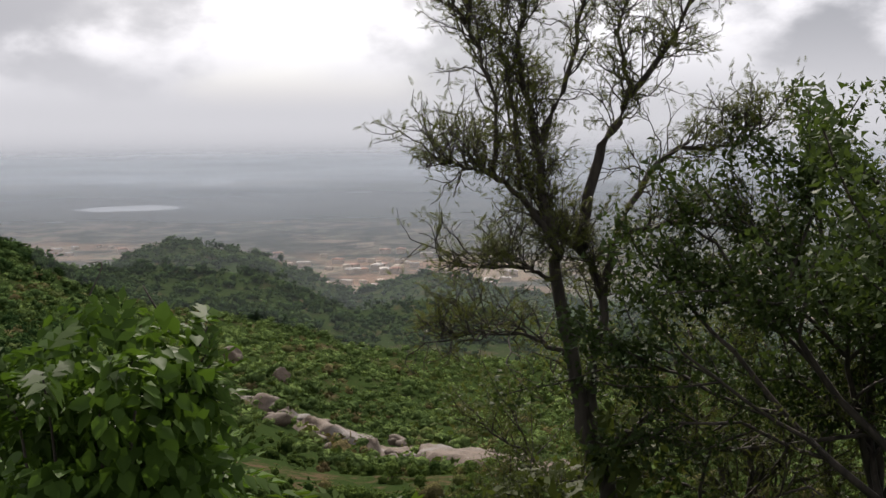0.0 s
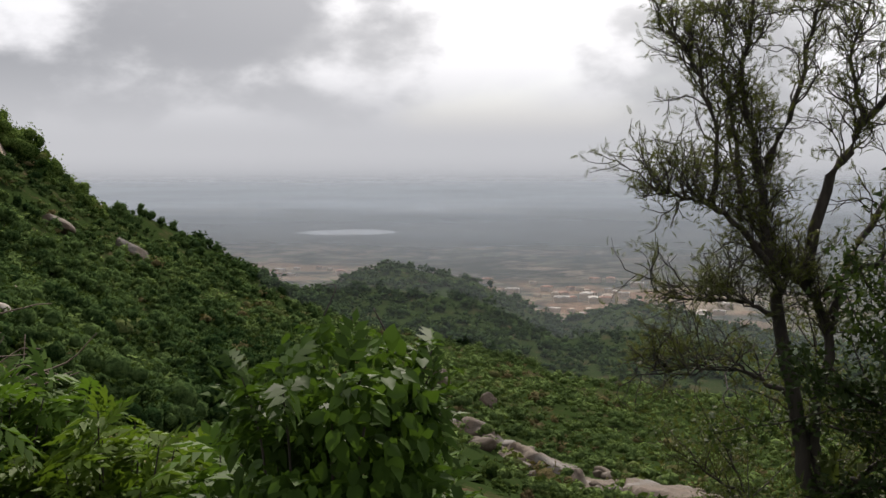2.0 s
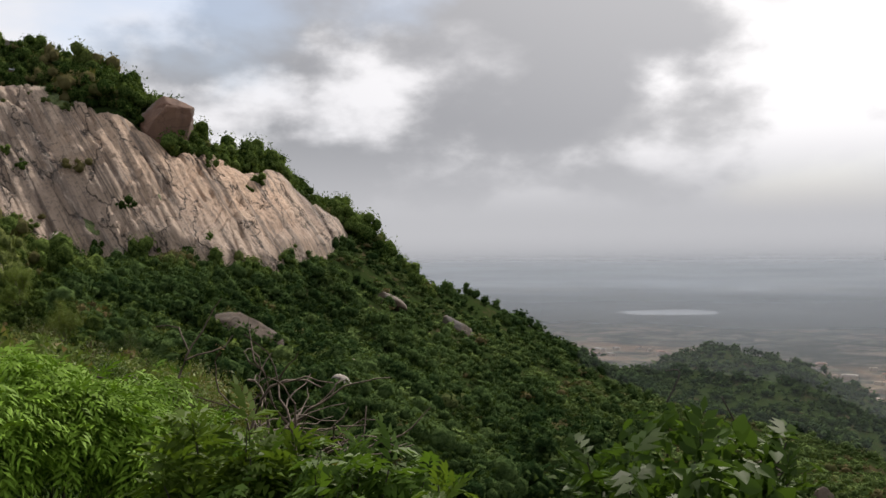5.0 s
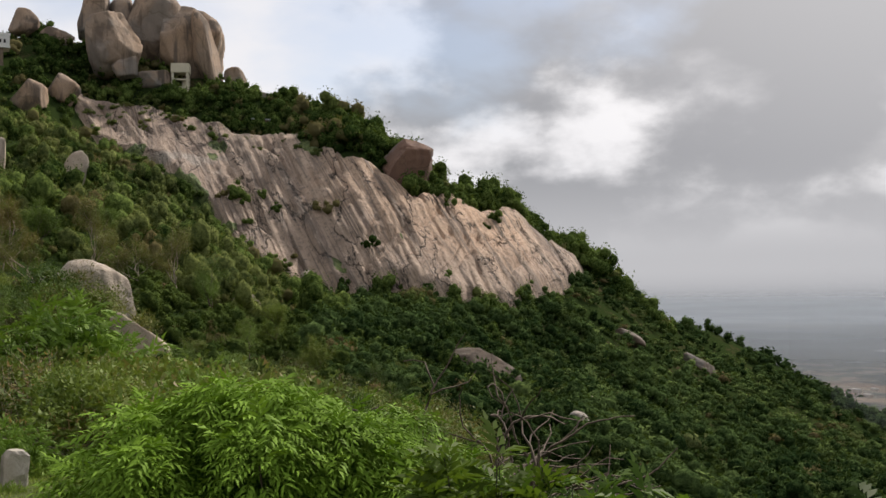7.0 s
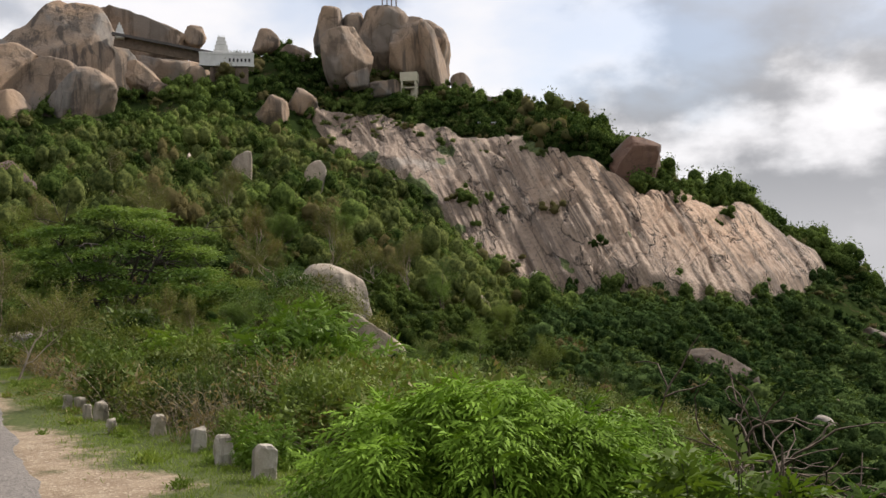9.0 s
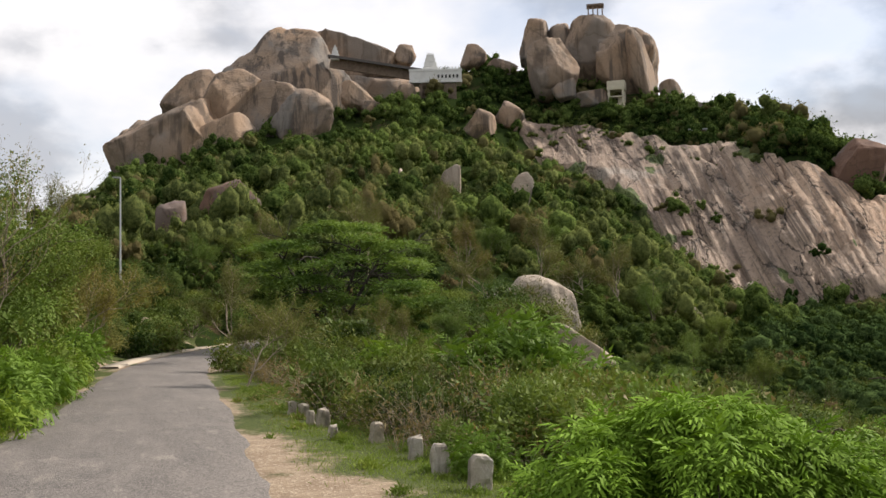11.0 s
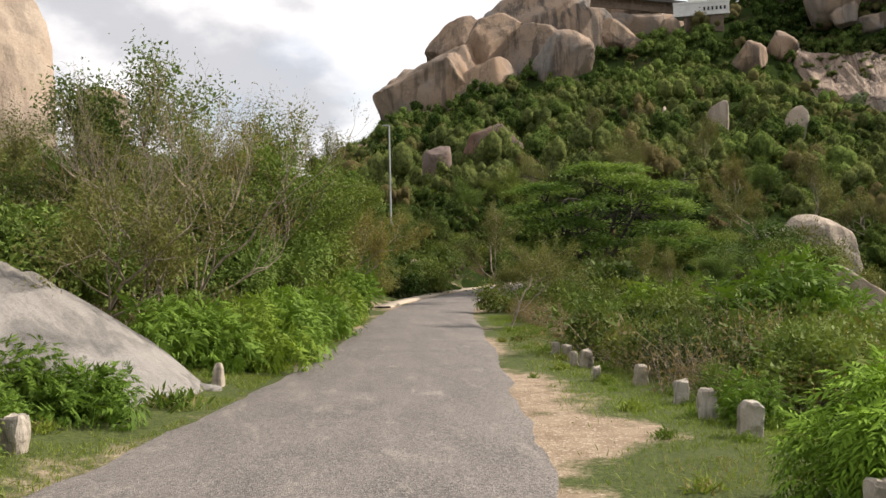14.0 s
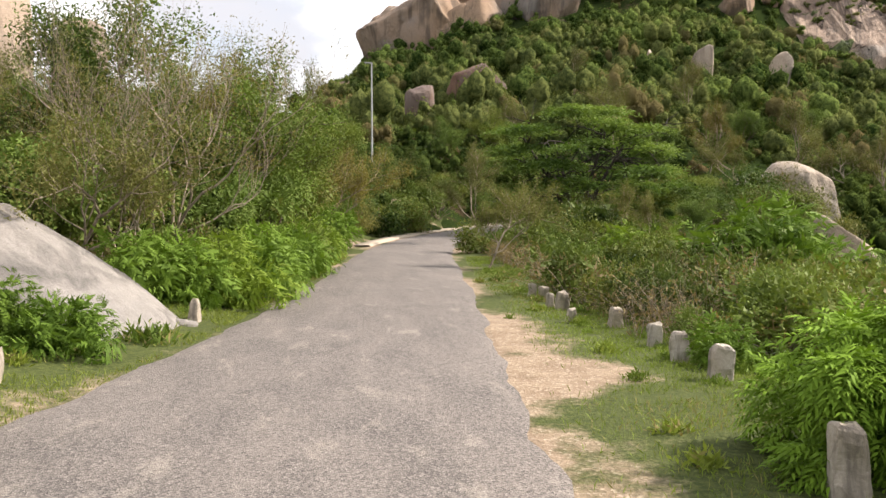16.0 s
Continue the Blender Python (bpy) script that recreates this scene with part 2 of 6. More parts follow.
LEAF_UMBRELLA = leaf_material("umbrella_tree_leaves", (0.055, 0.105, 0.025), (0.215, 0.300, 0.080), None, 0.0, 0.3)
LEAF_OLIVE = leaf_material("olive_leaves", (0.030, 0.042, 0.013), (0.200, 0.205, 0.066), (0.18, 0.145, 0.062), 0.0, 0.2)
LEAF_SCRUB = leaf_material("scrub_leaves", (0.018, 0.036, 0.009), (0.165, 0.220, 0.055), (0.21, 0.155, 0.08), -0.04, 0.17)
LEAF_BRIGHT = leaf_material("bright_leaves", (0.013, 0.045, 0.004), (0.200, 0.335, 0.038), None, 0.0, 0.12, 0.6, 0.04)
LEAF_GREEN = leaf_material("green_shrub_leaves", (0.022, 0.050, 0.008), (0.078, 0.138, 0.022), None, 0.0, 0.34)
LEAF_VINE = leaf_material("vine_leaves", (0.008, 0.020, 0.004), (0.085, 0.148, 0.026), (0.16, 0.20, 0.040), -0.14, 0.34, 0.5, 0.05)
LEAF_DARK = leaf_material("dark_tree_leaves", (0.018, 0.030, 0.011), (0.052, 0.076, 0.024), None, 0.0, 0.3)
LEAF_FINE = leaf_material("feathery_leaves", (0.034, 0.044, 0.018), (0.085, 0.100, 0.036), None, 0.0, 0.35)
LEAF_DRY = leaf_material("dry_scrub_leaves", (0.12, 0.095, 0.050), (0.24, 0.195, 0.105), (0.09, 0.13, 0.035), 0.02, 0.3)
LEAF_GRASS = leaf_material("grass_blades", (0.055, 0.100, 0.018), (0.190, 0.275, 0.055), (0.27, 0.22, 0.11), 0.0, 0.2)
LEAF_LUSH = leaf_material("lush_leaves", (0.040, 0.090, 0.012), (0.175, 0.280, 0.042), None, 0.0, 0.17)
BARK_DARK = bark_material("dark_bark", (0.020, 0.016, 0.013), (0.060, 0.048, 0.038))
BARK_PALE = bark_material("pale_bark", (0.15, 0.12, 0.09), (0.36, 0.30, 0.23))
BARK_BROWN = bark_material("brown_bark", (0.055, 0.040, 0.028), (0.14, 0.105, 0.075))
GRANITE = granite_material("hill_granite", (0.30, 0.245, 0.20), (0.40, 0.275, 0.18), (0.080, 0.066, 0.056), 0.5, 0.9)
FACE = face_material()
GRANITE_RED = granite_material("red_granite", (0.19, 0.105, 0.075), (0.24, 0.135, 0.09), (0.09, 0.055, 0.045), 0.6, 0.4)
GRANITE_PALE = granite_material("roadside_granite", (0.34, 0.325, 0.305), (0.27, 0.25, 0.225), (0.11, 0.105, 0.10), 1.6, 0.6)
GRANITE_LEDGE = granite_material("ledge_rock", (0.125, 0.10, 0.074), (0.125, 0.087, 0.06), (0.05, 0.04, 0.03), 1.2, 0.4)
GRANITE_TAN = granite_material("tan_granite", (0.50, 0.44, 0.36), (0.47, 0.37, 0.275), (0.14, 0.11, 0.09), 0.8, 0.5)
STONE_WHITE = granite_material("whitewashed_stone", (0.58, 0.545, 0.48), (0.46, 0.40, 0.32), (0.10, 0.088, 0.075), 9.0, 0.7)
WHITEWASH = plain_material("whitewash", (0.72, 0.72, 0.70), 0.85, 0.25, 0.8)
CREAM = plain_material("cream_paint", (0.62, 0.57, 0.44), 0.8, 0.2, 0.6)
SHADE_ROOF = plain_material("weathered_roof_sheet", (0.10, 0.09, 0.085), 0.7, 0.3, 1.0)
MASONRY = plain_material("stone_masonry", (0.25, 0.19, 0.145), 0.9, 0.6, 0.9)
STEEL = plain_material("galvanised_steel", (0.55, 0.56, 0.56), 0.45, 0.2, 3.0, 0.6)
LAMP_HEAD = plain_material("lamp_housing", (0.40, 0.41, 0.42), 0.5, 0.1)
KERB_YELLOW = plain_material("yellow_kerb_paint", (0.55, 0.40, 0.10), 0.8, 0.4, 4.0)
KERB_BLACK = plain_material("black_kerb_paint", (0.04, 0.04, 0.04), 0.8, 0.3, 4.0)
SAND = plain_material("pale_concrete", (0.44, 0.38, 0.30), 0.95, 0.4, 2.5)
OPENING_SHADE = plain_material("opening_shade", (0.02, 0.02, 0.022), 0.7, 0.1)


PLAIN = -150.0


def ground_material():
    m, n, b, geo, end = material("hill_ground")
    p = geo.outputs["Position"]
    s = n.add("ShaderNodeSeparateXYZ")
    n.link(p, s.inputs[0])
    a = n.noise(p, 0.06, 6.0, 0.6)
    c = n.noise(p, 0.9, 7.0, 0.65)
    f = n.noise(p, 11.0, 7.0, 0.7)
    grass = n.mix(n.span(f, 0.25, 0.75), (0.010, 0.019, 0.006), (0.034, 0.052, 0.016))
    soil = n.mix(n.span(f, 0.2, 0.8), (0.040, 0.030, 0.017), (0.095, 0.070, 0.043))
    hill = n.mix(n.span(n.math("ADD", n.math("MULTIPLY", a, 0.5), n.math("MULTIPLY", c, 0.5)), 0.53, 0.62), grass, soil)
    # the plain below: fields, scrub and bare red earth
    v = n.add("ShaderNodeTexVoronoi")
    n.link(n.map(p, (0.016, 0.011, 0.01), (0, 0, 0.3)), v.inputs["Vector"])
    v.inputs["Scale"].default_value = 1.0
    sv = n.add("ShaderNodeSeparateColor")
    n.link(v.outputs["Color"], sv.inputs[0])
    big = n.noise(p, 0.0016, 4.0, 0.6)
    trees = n.noise(p, 0.017, 9.0, 0.75)
    field = n.mix(n.span(sv.outputs[0], 0.35, 0.75), (0.085, 0.085, 0.065), (0.21, 0.165, 0.13))
    field = n.mix(n.span(sv.outputs[1], 0.55, 0.9), field, (0.13, 0.13, 0.095))
    field = n.mix(n.span(big, 0.40, 0.56), field, (0.075, 0.078, 0.065))
    field = n.mix(n.span(trees, 0.47, 0.53), field, (0.040, 0.045, 0.038))
    def near(cx, cy, reach):
        d = n.add("ShaderNodeVectorMath", operation="DISTANCE")
        n.link(p, d.inputs[0])
        d.inputs[1].default_value = (cx, cy, PLAIN)
        return n.span(d.outputs["Value"], reach, reach * 0.4)

    bare = n.math("MULTIPLY", n.math("MAXIMUM", near(-60, 1230, 330), near(-560, 1500, 300)), n.span(n.noise(p, 0.012, 6.0, 0.7), 0.40, 0.56), clamp=True)
    field = n.mix(bare, field, n.mix(n.span(sv.outputs[1], 0.2, 0.8), (0.19, 0.125, 0.085), (0.22, 0.175, 0.125)))
    low = n.span(s.outputs["Z"], -118.0, -140.0)
    n.link(n.mix(low, hill, field), b.inputs["Base Color"])
    b.inputs["Roughness"].default_value = 0.95
    b.inputs["Specular IOR Level"].default_value = 0.0
    bump(n, b, n.math("ADD", n.math("MULTIPLY", c, 0.5), n.math("MULTIPLY", f, 0.12)), 0.8, 0.12)
    return m


def road_material():
    m, n, b, geo, end = material("worn_asphalt")
    p = geo.outputs["Position"]
    along = n.map(p, (0.35, 1.6, 1.0), (0, 0, 0.2))
    wear = n.noise(along, 1.0, 5.0, 0.6, 0.3)
    patch = n.noise(p, 0.8, 6.0, 0.6, 0.5)
    chips = n.add("ShaderNodeTexVoronoi")
    n.link(p, chips.inputs["Vector"])
    chips.inputs["Scale"].default_value = 75.0
    sc = n.add("ShaderNodeSeparateColor")
    n.link(chips.outputs["Color"], sc.inputs[0])
    col = n.mix(n.span(wear, 0.35, 0.65), (0.094, 0.083, 0.077), (0.150, 0.132, 0.120))
    col = n.mix(n.span(patch, 0.52, 0.62, 0.0, 0.6), col, (0.070, 0.063, 0.060))
    col = n.mix(n.span(n.noise(n.map(p, (0.5, 1.2, 1), (0, 0, 0.2), (3, 8, 0)), 2.4, 9.0, 0.68), 0.555, 0.66, 0.0, 0.6), col, (0.30, 0.27, 0.23))
    col = n.mix(n.span(sc.outputs[0], 0.3, 1.0, 0.0, 0.8, False), col, (0.30, 0.275, 0.25))
    col = n.mix(n.span(sc.outputs[1], 0.55, 1.0, 0.0, 0.85, False), col, (0.034, 0.031, 0.029))
    n.link(col, b.inputs["Base Color"])
    b.inputs["Roughness"].default_value = 0.82
    bump(n, b, n.math("ADD", n.math("MULTIPLY", chips.outputs["Distance"], 0.5), n.math("MULTIPLY", patch, 0.8)), 0.7, 0.02)
    return m


def verge_material():
    """Short grass giving way to sand and gravel."""
    m, n, b, geo, end = material("verge_earth")
    p = geo.outputs["Position"]
    sand = n.add("ShaderNodeAttribute", attribute_name="sand").outputs["Fac"]
    f = n.noise(p, 16.0, 8.0, 0.7)
    c = n.noise(p, 2.2, 7.0, 0.65)
    g = n.add("ShaderNodeTexVoronoi")
    n.link(p, g.inputs["Vector"])
    g.inputs["Scale"].default_value = 38.0
    sc = n.add("ShaderNodeSeparateColor")
    n.link(g.outputs["Color"], sc.inputs[0])
    grass = n.mix(n.span(f, 0.25, 0.75), (0.026, 0.042, 0.011), (0.100, 0.120, 0.036))
    bare = n.mix(n.span(c, 0.3, 0.7), (0.20, 0.145, 0.10), (0.33, 0.26, 0.185))
    bare = n.mix(n.span(sc.outputs[0], 0.5, 1.0, 0.0, 0.5, False), bare, (0.22, 0.17, 0.125))
    bare = n.mix(n.span(sc.outputs[1], 0.8, 1.0, 0.0, 0.6, False), bare, (0.55, 0.48, 0.38))
    mask = n.span(n.math("ADD", n.math("ADD", sand, n.math("MULTIPLY", c, 1.25)), n.math("MULTIPLY", f, 0.45)), 1.16, 1.62)
    n.link(n.mix(mask, grass, bare), b.inputs["Base Color"])
    b.inputs["Roughness"].default_value = 0.95
    b.inputs["Specular IOR Level"].default_value = 0.15
    bump(n, b, n.math("ADD", n.math("MULTIPLY", f, 0.6), n.math("MULTIPLY", g.outputs["Distance"], 0.35)), 0.8, 0.03)
    return m


VERGE = verge_material()
GROUND = ground_material()
ASPHALT = road_material()

# ---- mesh tools ----


def np_mesh(name, verts, faces, mat, smooth=False):
    me = bpy.data.meshes.new(name)
    verts, faces = np.asarray(verts, np.float32), np.asarray(faces, np.int32)
    me.vertices.add(len(verts))
    me.vertices.foreach_set("co", verts.ravel())
    me.loops.add(faces.size)
    me.loops.foreach_set("vertex_index", faces.ravel())
    me.polygons.add(len(faces))
    me.polygons.foreach_set("loop_start", np.arange(len(faces), dtype=np.int32) * faces.shape[1])
    me.update(calc_edges=True)
    if smooth:
        me.polygons.foreach_set("use_smooth", np.ones(len(faces), bool))
    me.materials.append(mat)
    return me


def empty_thing(name, m, label, category, group="", kind=""):
    ob = new(name)
    ob.matrix_world = m
    ob.empty_display_size = 0.1
    return tagged(ob, label, category, group, kind)


def under(ob, parent):
    ob.parent = parent
    return ob


def part(name, bm, mat, parent, label=""):
    """Links a bmesh as one mesh object under a thing or a part."""
    me = bpy.data.meshes.new(name)
    bm.normal_update()
    bm.to_mesh(me)
    bm.free()
    me.materials.append(mat)
    ob = new(name, me)
    ob.parent = parent
    return tagged(ob, label)


def boxes(*specs, bevel=0.0):
    """A bmesh of boxes, each (centre, size) or (centre, size, turn about z in degrees)."""
    bm = bmesh.new()
    for spec in specs:
        c, s = spec[0], spec[1]
        m = pose(*c, 0, 0, spec[2] if len(spec) > 2 else 0) @ Matrix.Diagonal((*s, 1))
        bmesh.ops.create_cube(bm, size=1.0, matrix=m)
    if bevel:
        bmesh.ops.bevel(bm, geom=bm.edges[:], offset=bevel, segments=2, affect="EDGES")
    return bm


TABLE = np.random.RandomState(7).rand(8, 256, 256)


def vnoise(x, y, layer=0):
    """Smooth value noise in 0..1."""
    xi, yi = np.floor(x).astype(int), np.floor(y).astype(int)
    fx, fy = x - xi, y - yi
    fx, fy = fx * fx * (3 - 2 * fx), fy * fy * (3 - 2 * fy)
    t = TABLE[layer % 8]
    a, b = t[xi & 255, yi & 255], t[(xi + 1) & 255, yi & 255]
    c, d = t[xi & 255, (yi + 1) & 255], t[(xi + 1) & 255, (yi + 1) & 255]
    return (a * (1 - fx) + b * fx) * (1 - fy) + (c * (1 - fx) + d * fx) * fy


def fbm(x, y, octaves=4, layer=0):
    out, amp, total = 0.0, 1.0, 0.0
    for k in range(octaves):
        out = out + amp * vnoise(x * 2**k + 13.7 * k, y * 2**k + 5.1 * k, layer + k)
        total += amp
        amp *= 0.5
    return out / total


def smooth01(x):
    x = np.clip(x, 0, 1)
    return x * x * (3 - 2 * x)


# ---- the lie of the land: radial profiles (distance, height) by bearing to the left of +y ----
PROFILES = {
    -100: [(2, 0), (6, -0.5), (30, -6), (100, -20), (400, -80), (900, PLAIN)],
    -40: [(2.2, 0), (4, -0.8), (9, -2.4), (30, -9), (60, -17), (130, -36), (300, -70), (500, -104), (800, PLAIN)],
    -14: [(2.2, 0), (4, -0.8), (9, -2.3), (30, -10), (60, -18.5), (130, -38), (240, -60), (400, -79), (520, -90), (640, -106), (950, PLAIN)],
    -5: [(2.2, 0), (4, -0.8), (9, -2.3), (30, -10), (60, -18), (130, -37.5), (240, -59), (400, -75), (560, -80), (700, -104), (950, PLAIN)],
    1: [(2.2, 0), (4, -0.8), (9, -2.4), (30, -10), (60, -18), (130, -37), (240, -57), (400, -70), (580, -69), (700, -96), (950, PLAIN)],
    5: [(2.2, 0), (4, -0.8), (9, -2.6), (30, -10), (60, -18), (130, -36), (240, -54), (400, -70), (560, -79), (700, -106), (900, PLAIN)],
    10: [(2.2, 0), (4, -0.8), (9, -2.8), (30, -10), (60, -17), (130, -31), (240, -46), (400, -60), (560, -56), (700, -90), (950, PLAIN)],
    15: [(2.2, 0), (4, -0.9), (9, -3.0), (30, -9.5), (60, -16), (130, -27), (240, -41), (400, -55), (580, -47), (720, -90), (960, PLAIN)],
    20: [(2.2, 0), (4, -0.9), (9, -3.0), (30, -9), (60, -15.5), (130, -25), (240, -37), (350, -41), (450, -50), (600, -74), (900, PLAIN)],
    28: [(2.4, 0), (4.5, -0.6), (9, -2.6), (30, -8), (60, -14), (118, -20.5), (190, -25), (300, -20), (380, -12), (470, -50), (900, PLAIN)],
    35: [(3, 0), (5.5, -0.5), (10, -2.0), (30, -6), (60, -9.5), (118, -12), (190, -14), (245, -4), (312, 13), (330, 14), (420, -30), (900, PLAIN)],
    39: [(3.4, 0), (6.5, -0.4), (12, -1.6), (30, -4.5), (60, -8), (110, -9.5), (160, -9), (212, -4), (268, 23.7), (290, 26), (370, -20), (900, PLAIN)],
    44: [(4, 0), (7, -0.3), (14, -1.4), (30, -3), (60, -6), (100, -7), (150, -5), (200, 0), (240, 27), (262, 32), (350, 0), (900, PLAIN)],
    47: [(4.2, 0), (7.5, -0.3), (15, -1.2), (30, -2.6), (58, -5), (100, -5), (150, -3), (198, -0.5), (248, 38), (275, 47), (380, 5), (900, PLAIN)],
    50: [(4.5, 0), (8, -0.2), (16, -1.0), (30, -2.2), (55, -4), (100, -3), (150, -1.5), (200, -0.5), (256, 41), (290, 57), (400, 10), (900, PLAIN)],
    55: [(5, 0), (10, -0.1), (18, -0.8), (30, -1.8), (55, -2.4), (100, 1), (160, 7), (215, 14), (272, 47), (302, 66), (400, 20), (900, PLAIN)],
    61: [(6, 0), (14, -0.1), (22, -0.6), (44, -1.6), (60, -0.4), (100, 5), (160, 14), (262, 37), (290, 55), (314, 75), (400, 30), (900, PLAIN)],
    64: [(6.5, 0), (15, -0.1), (26, -0.5), (46, -0.6), (70, 1.2), (125, 9), (255, 41), (300, 71), (320, 80), (420, 30), (900, PLAIN)],
    67: [(7, 0), (16, -0.1), (30, -0.4), (50, 0.2), (80, 3), (150, 15), (250, 45), (290, 66), (330, 74), (450, 20), (900, PLAIN)],
    73: [(10, 0), (30, -0.3), (50, 0.0), (80, 3.5), (150, 17), (250, 43), (285, 60), (330, 66), (450, 20), (900, PLAIN)],
    79: [(20, 0), (50, 0.0), (80, 4), (110, 8.5), (150, 15), (235, 35), (270, 48), (330, 50), (450, 15), (900, PLAIN)],
    84: [(25, 0), (50, 0.1), (75, 3), (110, 8), (150, 13), (235, 30), (262, 34), (320, 32), (450, 10), (900, PLAIN)],
    87: [(12, 0), (30, 0.2), (50, 0.8), (75, 3.2), (110, 7), (150, 11), (225, 21), (300, 20), (900, PLAIN)],
    90: [(8, 0), (20, 0.3), (40, 1.2), (75, 4), (110, 7), (200, 12), (300, 10), (900, PLAIN)],
    98: [(6, 0), (13, 0.1), (20, 0.6), (40, 2.6), (90, 7.5), (140, 13), (200, 14), (400, 5), (1200, PLAIN)],
    110: [(6, 0), (13, 0.2), (20, 0.8), (40, 3.2), (90, 9), (200, 16), (500, 10), (1500, PLAIN)],
    180: [(4, 0), (10, 0.6), (40, 5), (150, 20), (500, 30), (1600, PLAIN)],
    260: [(2, 0), (6, -0.5), (30, -6), (100, -20), (400, -80), (900, PLAIN)],
}
KNOTS = sorted(PROFILES)
ROAD = [(40, -8.2), (25, -5.4), (10, -2.7), (0, -1.05), (-7, 0.12), (-13, 1.25), (-23, 2.8), (-31, 4.05), (-39, 5.75), (-46, 8.0), (-51.5, 11.0), (-56, 15.5), (-59, 21), (-63, 27), (-69, 33.5), (-78, 41)]
ROAD_Z = [0.0] * 9 + [0.05, 0.2, 0.5, 0.9, 1.6, 2.6, 3.8]


def catmull(points, per):
    p = np.asarray(points, float)
    p = np.vstack([2 * p[0] - p[1], p, 2 * p[-1] - p[-2]])
    t = np.linspace(0, 1, per, endpoint=False)[:, None]
    out = [0.5 * (2 * b + (c - a) * t + (2 * a - 5 * b + 4 * c - d) * t**2 + (3 * b - a - 3 * c + d) * t**3) for a, b, c, d in zip(p, p[1:], p[2:], p[3:])]
    return np.vstack(out + [p[-2][None]])


ROAD_LINE = catmull([(x, y, z) for (x, y), z in zip(ROAD, ROAD_Z)], 12)


def left_bulge(x):
    """How much wider the asphalt is on its left where it passes the camera."""
    return np.interp(-np.asarray(x, float), [5, 7, 9, 12, 16, 22], [0.9, 0.75, 0.6, 0.5, 0.3, 0.0])


def road_gap(x, y):
    """Distance from the road's middle line, and the road's height there."""
    best, height = np.full(np.shape(x), 1e9), np.zeros(np.shape(x))
    for a, b in zip(ROAD_LINE[:-1:3], list(ROAD_LINE[3::3]) + [ROAD_LINE[-1]]):
        d = b[:2] - a[:2]
        u = np.clip(((x - a[0]) * d[0] + (y - a[1]) * d[1]) / (d @ d + 1e-9), 0, 1)
        g = np.hypot(x - a[0] - u * d[0], y - a[1] - u * d[1])
        near = g < best
        best, height = np.where(near, g, best), np.where(near, a[2] + u * (b[2] - a[2]), height)
    return best, height


def land(x, y, rough=True):
    """Height of the ground at x, y."""
    x, y = np.asarray(x, float), np.asarray(y, float)
    r = np.hypot(x, y) + 1e-6
    az = np.degrees(np.arctan2(-x, y))
    az = np.where(az < -100, az + 360, az)
    lr = np.log(r)
    zs = np.stack([np.interp(lr, np.log([p[0] for p in PROFILES[k]]), [p[1] for p in PROFILES[k]]) for k in KNOTS])
    i = np.clip(np.searchsorted(KNOTS, az) - 1, 0, len(KNOTS) - 2)
    k = np.asarray(KNOTS, float)
    u = np.clip((az - k[i]) / (k[i + 1] - k[i]), 0, 1)
    z = np.take_along_axis(zs, i[None], 0)[0] * (1 - u) + np.take_along_axis(zs, (i + 1)[None], 0)[0] * u
    if rough:
        fade = smooth01((z - PLAIN - 4) / 30)
        z = z + fade * ((fbm(x / 40, y / 40, 4, 1) - 0.5) * np.clip((r - 30) * 0.02, 0, 5) + (fbm(x / 5, y / 5, 3, 3) - 0.5) * np.clip((r - 4) * 0.03, 0.0, 0.8))
        z = z + (fbm(x / 0.7, y / 0.7, 3, 5) - 0.5) * 0.06
    gap, height = road_gap(x, y)
    w = smooth01((gap - 1.9) / np.clip(np.abs(z - height) * 2.0, 1.5, 6.0))
    return z * w + (height - 0.03) * (1 - w)


def spot(az, r, dz=0.0):
    """The point of the ground at that bearing and distance, dz above it."""
    x, y = -math.sin(radians(az)) * r, math.cos(radians(az)) * r
    return x, y, float(land(np.array([x]), np.array([y]))[0]) + dz


def aloft(az, r, el):
    """The point at that bearing, distance and angle over the eye's level."""
    return -math.sin(radians(az)) * r, math.cos(radians(az)) * r, 1.65 + r * math.tan(radians(el))


def grid_mesh(name, X, Y, Z, mat, wrap=False):
    n, m = X.shape
    ids = np.arange(n * m).reshape(n, m)
    if wrap:
        ids = np.vstack([ids, ids[:1]])
    f = np.stack([ids[:-1, :-1], ids[1:, :-1], ids[1:, 1:], ids[:-1, 1:]], -1).reshape(-1, 4)
    return np_mesh(name, np.stack([X, Y, Z], -1).reshape(-1, 3), f, mat, True)


# ground: one sheet from the road to the horizon
angles = np.concatenate([np.arange(-32, 33, 0.45), np.arange(33, 66, 0.3), np.arange(66, 116, 0.45), np.arange(116, 328, 2.5)])
radii = np.concatenate([[0.01], np.geomspace(0.5, 30, 70), np.geomspace(30, 150, 46)[1:], np.arange(153, 330, 3.2), np.geomspace(332, 1000, 48), np.geomspace(1030, 4900, 26)])
AA, RR = np.meshgrid(np.radians(angles), radii, indexing="ij")
GX, GY = -np.sin(AA) * RR, np.cos(AA) * RR
ground = new("ground", grid_mesh("ground", GX, GY, land(GX, GY), GROUND, True))
tagged(ground, "green and earthy hillside falling to a wide farmed plain", "ground", kind="structure")

